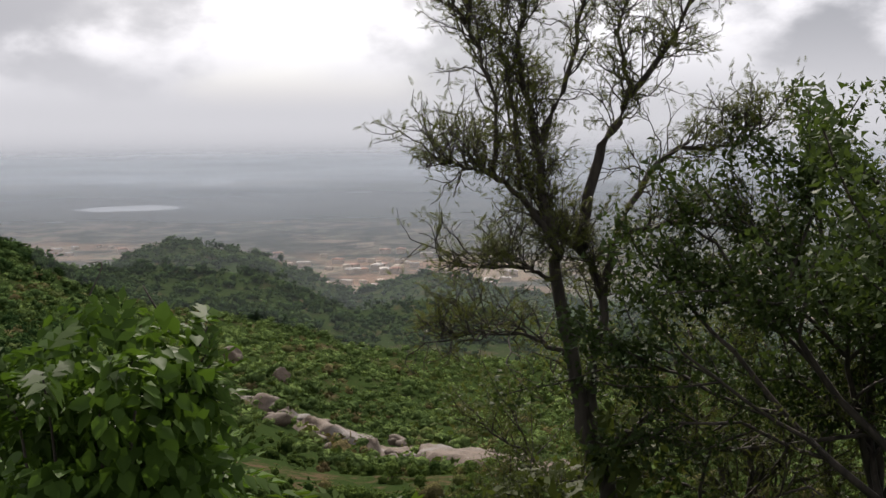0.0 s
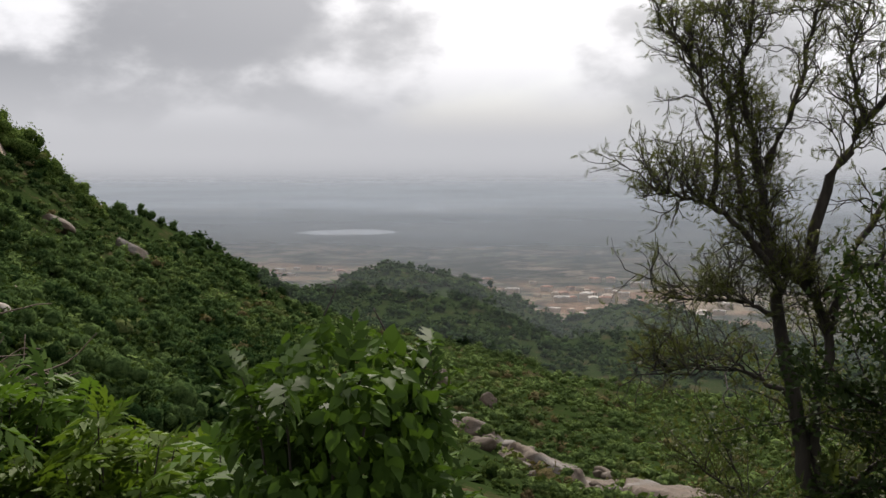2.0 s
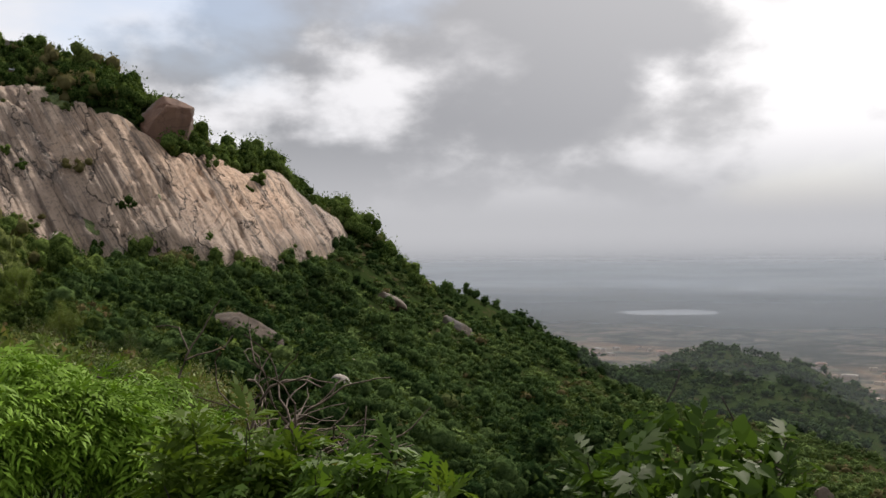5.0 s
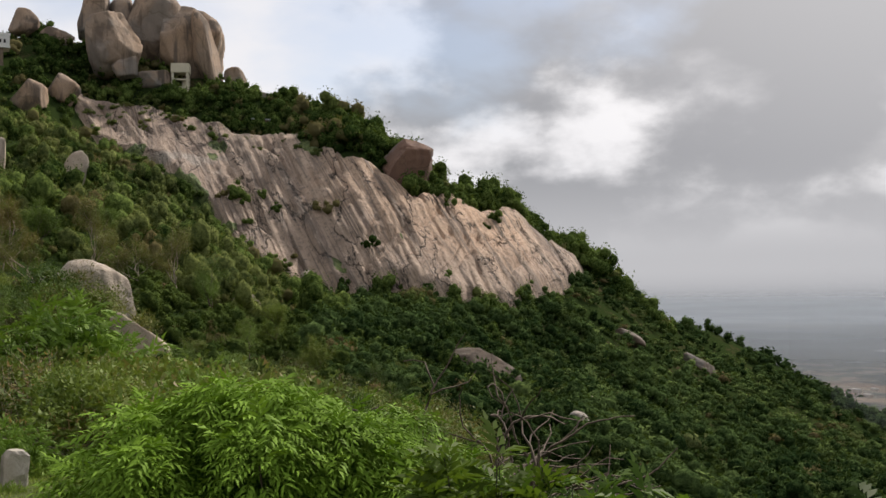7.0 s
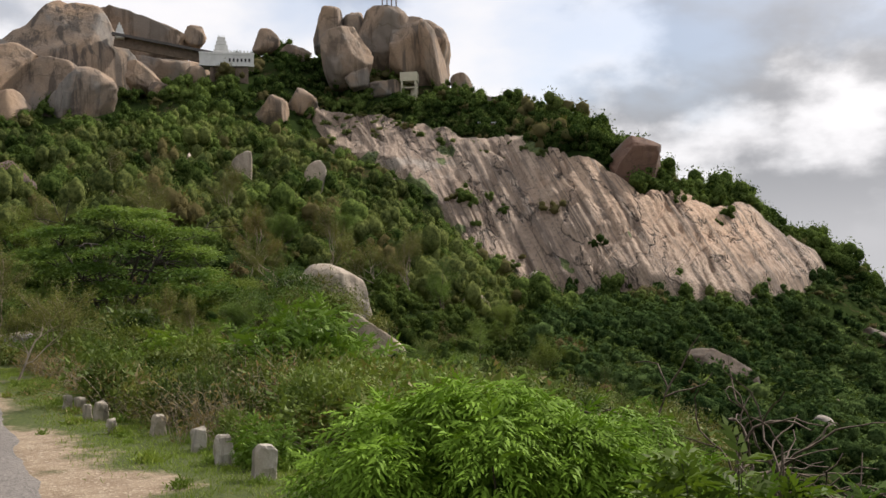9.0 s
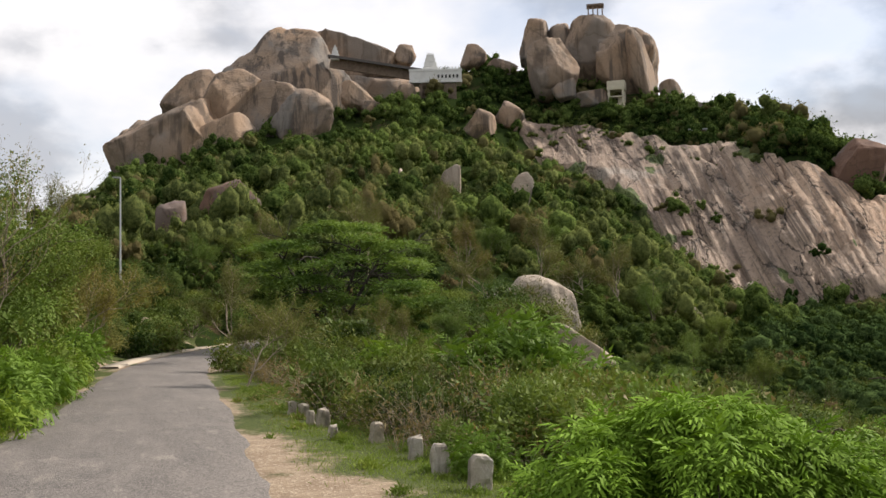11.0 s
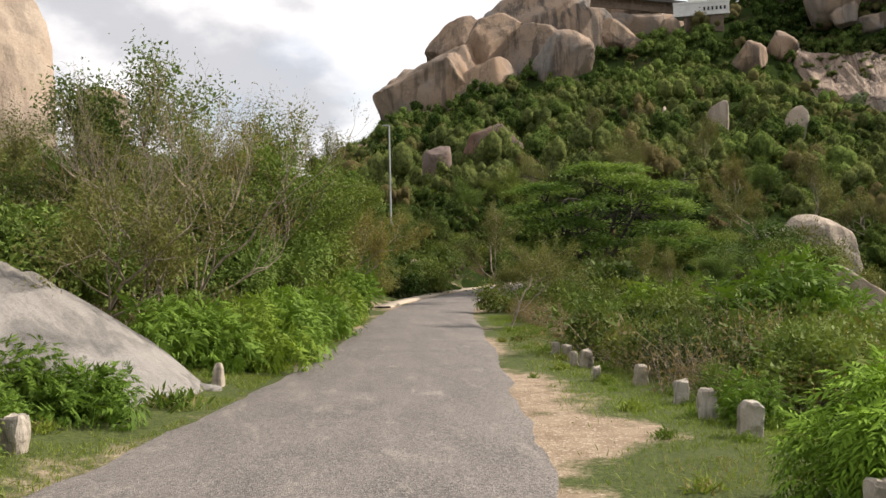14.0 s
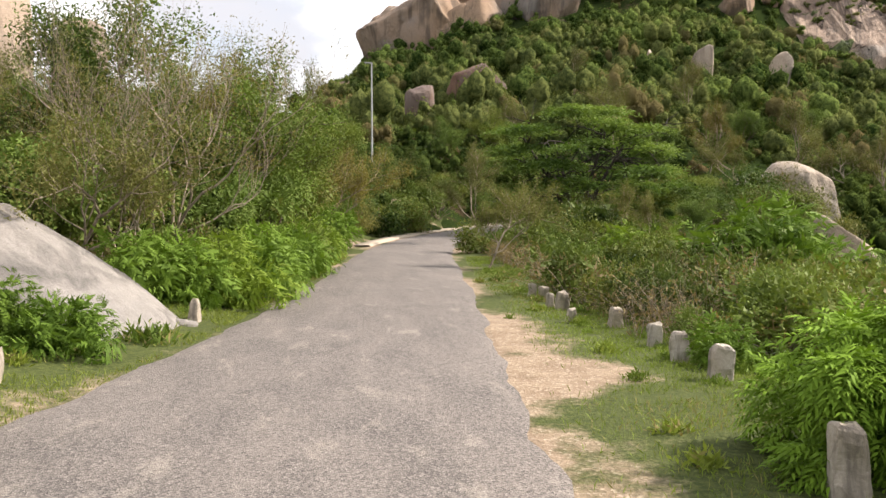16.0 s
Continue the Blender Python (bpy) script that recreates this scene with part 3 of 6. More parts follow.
# road ribbon with ragged edges
line = catmull(ROAD_LINE[::2], 6)
way = np.gradient(line[:, :2], axis=0)
way /= np.linalg.norm(way, axis=1)[:, None]
side = np.stack([way[:, 1], -way[:, 0]], -1)
steps = np.linspace(-1, 1, 13)
wheel = np.interp(-line[:, 0], [6, 13], [1.85, 1.6])
ragged = wheel + left_bulge(line[:, 0]) + 0.32 * (fbm(line[:, 0] / 0.8, line[:, 1] / 0.8, 4, 2) - 0.5), wheel + 0.32 * (fbm(line[:, 0] / 1.1 + 40, line[:, 1] / 1.1, 4, 4) - 0.5)
off = np.where(steps[None] < 0, steps[None] * ragged[0][:, None], steps[None] * ragged[1][:, None])
RX, RY = line[:, 0, None] + side[:, 0, None] * off, line[:, 1, None] + side[:, 1, None] * off
RZ = line[:, 2, None] + 0.05 * (1 - steps[None] ** 2) + 0.012 - 0.05 * (np.abs(steps[None]) > 0.99) + (fbm(RX / 2, RY / 2, 3, 6) - 0.5) * 0.03
road = tagged(new("road", grid_mesh("road", RX, RY, RZ, ASPHALT)), "narrow worn grey asphalt road with ragged edges", "road", kind="structure")

# verges: finer strips of earth on either side of the asphalt
seg = np.linspace(0, 1, 720)
where = np.stack([np.interp(seg, np.linspace(0, 1, len(ROAD_LINE)), ROAD_LINE[:, k]) for k in range(3)], -1)
where = where[(where[:, 0] < 6) & (where[:, 0] > -52)]
head = np.gradient(where[:, :2], axis=0)
head /= np.linalg.norm(head, axis=1)[:, None]
right = np.stack([head[:, 1], -head[:, 0]], -1)
for name, sign, reach, label in (("verge_right", 1, 3.2, "grass verge with bare sandy patches along the drop"), ("verge_left", -1, 3.0, "narrow grass verge with reddish sand along the bank")):
    off = sign * np.linspace(1.35, 1.35 + reach, 34)[None]
    X, Y = where[:, 0, None] + right[:, 0, None] * off, where[:, 1, None] + right[:, 1, None] * off
    u = (np.abs(off) - 1.35) / reach + 0 * X
    Z = land(X, Y) + 0.022 - 0.06 * smooth01((u - 0.8) * 5) - 0.05 * (np.abs(off) < 1.40)
    me = grid_mesh(name, X, Y, Z, VERGE)
    gap = np.abs(off) - np.interp(-X, [6, 13], [1.85, 1.6]) - (left_bulge(X) if sign < 0 else 0.0)
    blot = fbm(X / 1.6, Y / 1.1, 4, 3)
    if sign > 0:
        wide = np.interp(-X, [-10, 4, 7, 10, 13.5, 15.5, 19, 30, 60], [0.6, 0.8, 1.15, 1.1, 0.7, 0.6, 0.35, 0.35, 0.6])
    else:
        wide = np.interp(-X, [-10, 4, 8, 10, 12, 16, 30, 36, 40, 60], [0.2, 0.2, 0.25, 0.15, 0.3, 0.1, 0.2, 1.0, 2.4, 2.4])
    spread = (fbm(X / 3.4 + 20, Y / 3.4, 2, 6) - 0.5) * 1.6
    sand = np.clip((0.22 if sign > 0 else 0.20) + spread + (0.14 if sign > 0 else 0.0) * smooth01((15.5 + X) / 2) * smooth01((-X - 4) / 2) - (gap - wide * (1.9 * blot - 0.35)) * 0.8, 0, 0.9)
    me.attributes.new("sand", "FLOAT", "POINT").data.foreach_set("value", sand.ravel().astype(np.float32))
    tagged(new(name, me), label, "verge", kind="structure")

# pale concrete edging on the outside of the bend
bend = line[(line[:, 0] < -37) & (line[:, 0] > -57)]
turn_way = np.gradient(bend[:, :2], axis=0)
turn_way /= np.linalg.norm(turn_way, axis=1)[:, None]
out_side = np.stack([-turn_way[:, 1], turn_way[:, 0]], -1)
reach_, rise_ = np.array([1.62, 1.66, 2.25, 2.30]), np.array([-0.12, 0.05, 0.05, -0.20])
EX, EY = bend[:, 0, None] + out_side[:, 0, None] * reach_, bend[:, 1, None] + out_side[:, 1, None] * reach_
edging = new("road_edging", grid_mesh("road_edging", EX, EY, bend[:, 2, None] + rise_ + 0.02 * fbm(EX, EY, 2, 3), SAND))
tagged(edging, "pale concrete edging on the outside of the road bend", "kerb", kind="structure")

# ---- bare granite face of the hill ----
SLAB_AZ = [34.5, 36, 39, 44, 49, 53.5, 56, 61, 63.5]
SLAB_LOW = [296, 240, 212, 200, 198, 206, 226, 262, 284]
SLAB_TOP = [297, 300, 268, 237, 254, 266, 278, 289, 292]


def slab_share(x, y):
    """1 on the bare rock face, 0 away from it."""
    r, az = np.hypot(x, y), np.degrees(np.arctan2(-x, y))
    wob = (fbm(x / 14, y / 14, 3, 2) - 0.5) * 16
    lo, hi = np.interp(az, SLAB_AZ, SLAB_LOW), np.interp(az, SLAB_AZ, SLAB_TOP)
    return smooth01((r - lo + wob) / 6) * smooth01((hi - r + wob * 1.1) / 6) * smooth01((az - 34.2) / 1.2) * smooth01((64.2 - az) / 1.2)


sa, sv = np.meshgrid(np.radians(np.linspace(33.8, 64.2, 420)), np.linspace(-0.06, 1.06, 170), indexing="ij")
lo, hi = np.interp(np.degrees(sa), SLAB_AZ, SLAB_LOW), np.interp(np.degrees(sa), SLAB_AZ, SLAB_TOP)
sr = lo + (hi - lo) * sv
SX, SY = -np.sin(sa) * sr, np.cos(sa) * sr
base = land(SX, SY)
across = np.degrees(sa) * 4.2 - base * 0.45
ribs = np.abs(fbm(across / 4.5, base / 70.0 + 3, 4, 1) - 0.5) * 2
flutes = np.abs(fbm(across / 1.7, base / 60.0 + 8, 3, 5) - 0.5) * 2
shelf_at = base / 9.0 + across / 26.0 + 0.9 * fbm(across / 14.0, base / 14.0, 3, 2)
shelf = smooth01((shelf_at - np.floor(shelf_at)) * 6) - (shelf_at - np.floor(shelf_at))
patchy = smooth01((fbm(across / 13.0 + 4, base / 13.0, 3, 7) - 0.52) * 9)
cracks = np.clip(1 - np.abs(fbm(across / 5.0 + 9, base / 45.0, 4, 6) - 0.5) * 24, 0, 1) * smooth01((fbm(across / 9.0, base / 12.0 + 40, 3, 3) - 0.44) * 9)
slits = np.clip(1 - np.abs(fbm(across / 30.0 + 2, base / 4.0 + across / 7.0, 3, 0) - 0.5) * 30, 0, 1) * patchy
bulge = fbm(across / 24.0, base / 24.0, 3, 3) - 0.5
share = slab_share(SX, SY)
calm = 1 - 0.85 * smooth01((sv - 0.66) * 4)
SZ = base - 1.6 + share * (3.6 + calm * (2.4 * bulge + 1.9 * ribs + 0.8 * flutes) + 1.2 * patchy * shelf - 1.5 * cracks - 1.0 * slits + 0.5 * (fbm(SX / 1.6, SY / 1.6, 3, 5) - 0.5))
face_mesh = grid_mesh("rock_face", SX, SY, SZ, FACE)
tufty = fbm(across / 8.0 + 31, base / 6.0, 4, 4)
upper = smooth01((sv - 0.78) * 6) * smooth01((np.degrees(sa) - 44) / 5)
turf = np.clip(0.75 * upper * (0.35 + tufty) + smooth01((tufty - 0.66) * 9) * 0.7 + 0.35 * (share < 0.6), 0, 1)
face_mesh.attributes.new("turf", "FLOAT", "POINT").data.foreach_set("value", turf.ravel().astype(np.float32))
rock_face = new("rock_face", face_mesh)
tagged(rock_face, "broad bare pinkish granite face streaked by water", "rock face", kind="structure")

# ---- boulders ----
BALLS = {}


def ball(detail):
    if detail not in BALLS:
        bm = bmesh.new()
        bmesh.ops.create_icosphere(bm, subdivisions=detail, radius=1.0)
        BALLS[detail] = np.array([v.co[:] for v in bm.verts]), np.array([[v.index for v in f.verts] for f in bm.faces])
        bm.free()
    return BALLS[detail]


def boulder(name, centre, size, seed, mat, label, turn=0.0, tilt=0.0, cuts=6, rough=0.07, detail=4, square=2.7, group="", keen=0.86, shallow=0.58, flare=0.0, joints=0.0):
    rng = np.random.RandomState(seed)
    d, f = ball(detail)
    p = d / (np.abs(d) ** square).sum(1, keepdims=True) ** (1 / square)
    for _ in range(cuts):
        n = rng.normal(size=3) * (1, 1, 0.7)
        n /= np.linalg.norm(n)
        over = np.clip(p @ n - rng.uniform(shallow, 0.9), 0, None)
        p = p - n * over[:, None] * keen
    shift = Vector(rng.uniform(-50, 50, 3))
    bumps = np.array([noise.fractal(Vector(q) * 1.5 + shift, 0.75, 2.1, 6) for q in p])
    p = p * (1 + rough * bumps)[:, None]
    if joints:
        # jointed blocks: each cell stands a little in or out, with a cleft between
        step, cleft = np.zeros(len(p)), np.zeros(len(p))
        for i, q in enumerate(p):
            w = Vector(q) * joints + shift + Vector(noise.noise_vector(Vector(q) * 1.6 + shift)) * 0.35
            near, cell = noise.voronoi(Vector((w.x, w.y, w.z * 0.6)))
            step[i] = math.sin(cell[0].x * 91.7 + cell[0].y * 37.3 + cell[0].z * 53.1)
            cleft[i] = max(0.0, 1 - (near[1] - near[0]) * 9)
        p = p * (1 + 0.045 * step - 0.075 * cleft)[:, None]
    if detail > 3:
        seam = np.array([noise.noise(Vector((q[0] * 1.5, q[1] * 1.5, q[2] * 0.55)) + shift * 2) for q in p])
        p = p * (1 - 0.055 * np.clip(1 - np.abs(seam) * 16, 0, 1))[:, None]
    p = p * np.asarray(size) / 2 * np.stack([1 + flare * p[:, 2], 1 + flare * p[:, 2], 1 + 0 * p[:, 2]], -1)
    ob = new(name, np_mesh(name, p, f, mat, True))
    ob.matrix_world = pose(*centre, 0, tilt, turn)
    return tagged(ob, label, "boulder", group)




def seat(az, el, near=30.0):
    """Where the line of sight at that bearing and angle first meets the ground."""
    r = np.concatenate([np.arange(near, 100, 0.5), np.arange(100, 700, 1.5)])
    x, y = -np.sin(radians(az)) * r, np.cos(radians(az)) * r
    over = land(x, y) - 1.65 - r * math.tan(radians(el))
    k = int(np.argmax(over > 0)) if (over > 0).any() else int(np.argmax(over / r))
    return float(x[k]), float(y[k]), float(land(x[k], y[k])), float(r[k])


# west dome: bearing, distance, angle, width, height, depth, tilt, seed
HILL = "boulders of the hilltop"
for az, r, el, w, h, dep, tilt, seed, lab in [
    (74.0, 306, 9.2, 66, 50, 40, 0, 1, "massive brown granite body of the hilltop dome"),
    (75.7, 290, 12.6, 46, 33, 32, 4, 3, "huge rounded brown granite dome on the hilltop"),
    (71.9, 303, 14.0, 36, 16, 22, 10, 5, "long granite ridge block behind the shrine roof"),
    (79.5, 300, 11.7, 24, 18, 20, -38, 14, "dark granite slope behind the leaning boulder"),
    (78.5, 271, 11.8, 22, 19, 19, 8, 11, "rounded granite boulder leaning on the dome"),
    (76.1, 268, 11.2, 18, 16, 16, 12, 8, "cracked granite boulder below the dome"),
    (74.3, 264, 11.1, 17, 12, 13, 24, 24, "wedge of granite against the cracked boulder"),
    (80.9, 266, 9.5, 36, 26, 28, -25, 21, "broad warm granite shoulder of the dome"),
    (79.2, 258, 9.5, 22, 19, 18, 14, 22, "granite block fallen against the shoulder"),
    (82.2, 284, 9.3, 29, 16, 24, -38, 12, "dark granite slope at the edge of the dome"),
    (70.4, 298, 10.8, 42, 26, 22, 4, 16, "granite shoulder carrying the walkway"),
    (66.2, 292, 10.6, 14, 9, 10, 10, 18, "granite ledge beneath the shrine terrace"),
    (71.3, 275, 12.1, 13, 5.5, 7, 40, 17, "tilted granite slab below the shrine"),
    (70.5, 273, 11.4, 8, 5, 7, 10, 20, "granite block below the tilted slab"),
    (68.6, 281, 11.9, 8, 9, 8, 30, 19, "granite block under the terrace"),
    (68.6, 300, 14.3, 8, 6.4, 7, 6, 25, "squarish granite block above the shrine"),
    (85.9, 235, 6.2, 9, 4, 6, -12, 29, "low pale rock at the dome's foot"),
]:
    x, y, z = aloft(az, r, el)
    deep = 0.45 * h if w > 10 else 0.0
    boulder("boulder", (x, y, z - deep / 2), (w, dep, h + deep), seed, GRANITE, lab, az, tilt, 14, 0.06, 5 if w > 12 else 4, 2.7, HILL, 1.0, 0.60, joints=0.5 if w > 24 else 0.0)
for az, r, el, w, h, dep, tilt, seed, lab in [
    (57.9, 320, 12.4, 40, 36, 26, 0, 30, "granite body of the summit"),
    (61.3, 311, 14.6, 12, 17, 11, 4, 31, "upright granite block of the summit"),
    (59.8, 314, 14.2, 11, 18, 12, 2, 32, "granite pillar standing in the summit's cleft"),
    (58.3, 311, 13.9, 19, 25, 18, 0, 33, "tall brown granite summit rock"),
    (56.5, 306, 13.2, 18, 27, 17, -12, 38, "steep granite flank leaning on the summit"),
    (55.4, 302, 12.7, 9, 29, 14, -17, 36, "long curved granite flake at the summit's edge"),
    (60.5, 297, 13.4, 17.5, 17, 15, -24, 37, "rounded granite boulder before the summit"),
    (59.8, 292, 12.3, 8, 8, 7, 0, 35, "granite block propping the rounded boulder"),
    (64.8, 312, 14.2, 9.5, 7.4, 8, 4, 39, "small squarish granite boulder"),
    (63.3, 306, 13.5, 11, 5.5, 8, 8, 41, "low granite boulder among bushes"),
    (52.4, 296, 10.7, 7.5, 6.4, 6, 12, 43, "granite boulder on the ridge"),
    (53.8, 300, 11.6, 6, 10, 6, -26, 45, "granite flake on the ridge"),
    (58.1, 296, 11.5, 13.5, 6.5, 9, -4, 47, "low granite ledge beside the tower"),
]:
    x, y, z = aloft(az, r, el)
    deep = 0.06 * h
    boulder("boulder", (x, y, z - deep / 2), (w, dep, h + deep), seed, GRANITE, lab, az, tilt, 13, 0.05, 5 if w > 12 else 4, 2.8, HILL, 1.0, 0.62)
boulder("boulder", aloft(44.6, 240, 6.75), (15, 13, 15.5), 52, GRANITE_RED, "great reddish boulder perched on the granite face", 44, 20, 18, 0.05, 5, 3.2, keen=1.0, shallow=0.5, flare=0.30)
# bearing, angle at its foot, width and height in degrees, tilt
for az, el, wd, hd, tilt, seed, mat, lab in [
    (62.5, -0.6, 1.9, 1.3, 0, 63, GRANITE, "grey boulder beside the pale one"),
    (53.6, -1.2, 1.6, 1.5, 20, 67, GRANITE_TAN, "small tan boulder below the rock face"),
    (50.2, -0.6, 1.2, 1.8, 10, 69, GRANITE_TAN, "tan rock at the foot of the face"),
    (81.7, 3.9, 1.8, 2.0, 0, 71, GRANITE_RED, "reddish brown rock on the hillside"),
    (78.4, 4.6, 3.6, 1.9, 0, 72, GRANITE_RED, "low reddish rock bank on the hillside"),
    (71.4, -1.2, 3.4, 1.3, 4, 73, GRANITE_TAN, "flat tan rock beside the upper road"),
    (76.3, -1.9, 1.7, 1.2, 0, 74, GRANITE_TAN, "bare pinkish earth bank below the upper road"),
    (83.3, -1.0, 1.9, 1.2, 16, 75, GRANITE_TAN, "pale rock beside the road bend"),
    (99.6, 5.6, 3.2, 3.2, 0, 79, GRANITE_TAN, "distant tan rock dome behind the trees"),
    (40.6, -4.9, 4.6, 2.0, 28, 81, GRANITE_LEDGE, "sloping granite ledge in the scrub"),
    (28.6, -4.3, 2.2, 0.8, 26, 83, GRANITE_LEDGE, "granite outcrop on the ridge slope"),
    (32.5, -2.8, 2.2, 0.7, 26, 84, GRANITE_LEDGE, "granite outcrop on the ridge slope"),
    (35.5, -6.4, 0.9, 0.9, 0, 85, GRANITE_TAN, "pale boulder in the valley scrub"),
    (34.5, -6.9, 0.8, 0.8, 0, 87, GRANITE_TAN, "pale boulder in the valley scrub"),
    (35.4, -7.9, 1.5, 0.9, 8, 89, GRANITE_TAN, "flat pale boulder in the valley scrub"),
    (30.2, -7.6, 0.6, 0.5, 0, 90, GRANITE_TAN, "pale boulder in the valley scrub"),
    (66.3, 6.0, 1.3, 1.5, 16, 91, GRANITE_TAN, "tan rock showing through the trees"),
    (69.0, 6.4, 0.9, 1.1, 6, 92, GRANITE_TAN, "tan rock showing through the trees"),
    (62.3, 5.4, 1.5, 1.6, 24, 93, GRANITE_TAN, "tan rock showing through the trees"),
    (64.6, 9.8, 2.0, 1.5, 24, 94, GRANITE, "granite shelf at the edge of the face"),
    (63.0, 10.3, 1.8, 1.4, 24, 96, GRANITE, "granite shelf at the edge of the face"),
    (11.9, -12.0, 1.4, 0.8, 0, 97, GRANITE_LEDGE, "brown boulder on the green slope"),
    (9.3, -13.2, 1.0, 0.8, 30, 98, GRANITE_LEDGE, "brown boulder on the green slope"),
]:
    x, y, z, r = seat(az, el, 52 if el > 3 else 30)
    w, h = r * radians(wd), r * radians(hd)
    boulder("boulder", (x, y, z + h * (0.6 if el < -6 or 3 < el < 7 else 0.22)), (w, w * 0.8, h * (1.9 if el < -6 or 3 < el < 7 else 1.45)), seed, mat, lab, az, tilt, 10, 0.07, 4, 2.6, "boulders in the scrub", 0.97, 0.56)
boulder("boulder", aloft(61.2, 60, 0.35), (4.7, 3.8, 3.0), 61, GRANITE_TAN, "pale smooth rounded boulder on the scrub slope", 61, 30, 4, 0.05, 5, 2.3, "boulders in the scrub", 0.9, 0.7)
boulder("boulder", aloft(59.1, 46, -2.5), (3.4, 2.0, 1.7), 65, GRANITE_TAN, "tan slab boulder leaning in the scrub", 59, 48, 5, 0.05, 4, 2.5, "boulders in the scrub", 0.95, 0.64)
boulder("boulder", aloft(107.3, 94, 7.2), (17.5, 14, 26), 77, GRANITE_TAN, "huge smooth tan granite dome above the trees", 106, 0, 4, 0.03, 5, 5.0, keen=0.9, shallow=0.8)
boulder("boulder", aloft(1.6, 588, -7.9), (26, 18, 18), 95, GRANITE, "dark rocky knob on the far ridge", 0, 0, 7, 0.08, 4, 2.5)
# broken rock outcrop on the slope below the road


def outcrop_share(x, y):
    """1 along the bare strip of rock below the road."""
    ax, ay, bx, by = *spot(11, 128)[:2], *spot(-8, 92)[:2]
    u = ((x - ax) * (bx - ax) + (y - ay) * (by - ay)) / ((bx - ax) ** 2 + (by - ay) ** 2)
    gap = np.hypot(x - ax - u * (bx - ax), y - ay - u * (by - ay)) + (fbm(x / 7, y / 7, 3, 4) - 0.5) * 16
    return smooth01((6.5 - gap) / 5) * smooth01((u + 0.05) * 6) * smooth01((1.1 - u) * 5)


oa, orr = np.meshgrid(np.radians(np.linspace(-14, 17, 200)), np.linspace(72, 150, 110), indexing="ij")
OX, OY = -np.sin(oa) * orr, np.cos(oa) * orr
os_ = outcrop_share(OX, OY)
steps_ = fbm(OX / 5, OY / 3.5, 3, 2)
OZ = land(OX, OY) - 0.7 + os_ * (1.1 + 1.5 * smooth01((steps_ - 0.45) * 9) + 0.9 * (fbm(OX / 1.4, OY / 1.4, 4, 5) - 0.5))
tagged(new("rock_outcrop", grid_mesh("rock_outcrop", OX, OY, OZ, GRANITE_LEDGE)), "broken tan rock outcrop on the green slope", "outcrop", kind="structure")
rng = np.random.RandomState(4)
for k in range(60):
    u = rng.uniform(0, 1)
    az, r = 10 - 16 * u + rng.normal() * 0.7, 122 - 24 * u + rng.normal() * 7
    w = rng.uniform(1.0, 4.2)
    boulder("ledge_rock", spot(az, r, 0.25), (w, w * rng.uniform(0.5, 0.9), rng.uniform(0.8, 1.9)), 200 + k, GRANITE_LEDGE, "weathered brownish rock on the green slope", rng.uniform(0, 360), -12, 6, 0.12, 3, 2.6, "ledges of the slope")
# roadside rock: a low sloping granite back
ra, rq = np.meshgrid(np.linspace(0, 2 * np.pi, 200, endpoint=False), np.linspace(0, 1.03, 90), indexing="ij")
rim = 5.7 + 1.3 * (fbm(np.cos(ra) * 1.3 + 5, np.sin(ra) * 1.3 + 2, 3, 2) - 0.5)
QX, QY = -14.35 + np.cos(ra) * rq * rim, -6.85 + np.sin(ra) * rq * rim
shelf = smooth01((fbm(QX / 3.0 + QY / 5, QY / 2.2, 3, 1) - 0.5) * 7)
QZ = 3.05 * (1 - np.clip(rq, 0, 1) ** 1.55) - 0.25 * (rq > 1) - 0.10 + 0.30 * (shelf - 0.5) * (1 - rq**3) + 0.16 * (fbm(QX / 0.9, QY / 0.9, 5, 4) - 0.5)
cleft = np.clip(1 - np.abs(fbm(QX / 2.4 + 7, QY / 2.4, 3, 6) - 0.5) * 26, 0, 1)
rock = new("roadside_rock", grid_mesh("roadside_rock", QX, QY, QZ - 0.13 * cleft * (1 - rq**4), GRANITE_PALE, True))
tagged(rock, "large sloping pale grey granite rock beside the road", "boulder")

# ---- plants ----
DIAMOND = np.array([(0, 0, 0), (0.5, -0.27, 0.06), (1, 0, -0.08), (0.5, 0.27, 0.06)]), np.array([[0, 1, 2, 3]])
NARROW = np.array([(0, 0, 0), (0.45, -0.13, 0.03), (1, 0, -0.1), (0.45, 0.13, 0.03)]), np.array([[0, 1, 2, 3]])
SLIP = np.array([(0, -0.10, 0), (1, 0.02, -0.1), (0.30, 0.19, 0.05)]), np.array([[0, 1, 2]])
KITE = np.array([(0, -0.14, 0), (1, -0.06, -0.08), (0.45, 0.40, 0.06)]), np.array([[0, 1, 2]])
HEART = (
    np.array([(0.06, 0, 0), (-0.05, -0.22, 0.05), (0.32, -0.40, 0.08), (0.72, -0.22, 0.03), (1.0, 0, -0.08), (0.72, 0.22, 0.03), (0.32, 0.40, 0.08), (-0.05, 0.22, 0.05), (0.5, 0, -0.02)]),
    np.array([[0, 8, 2, 1], [8, 4, 3, 2], [0, 7, 6, 8], [8, 6, 5, 4]]),
)


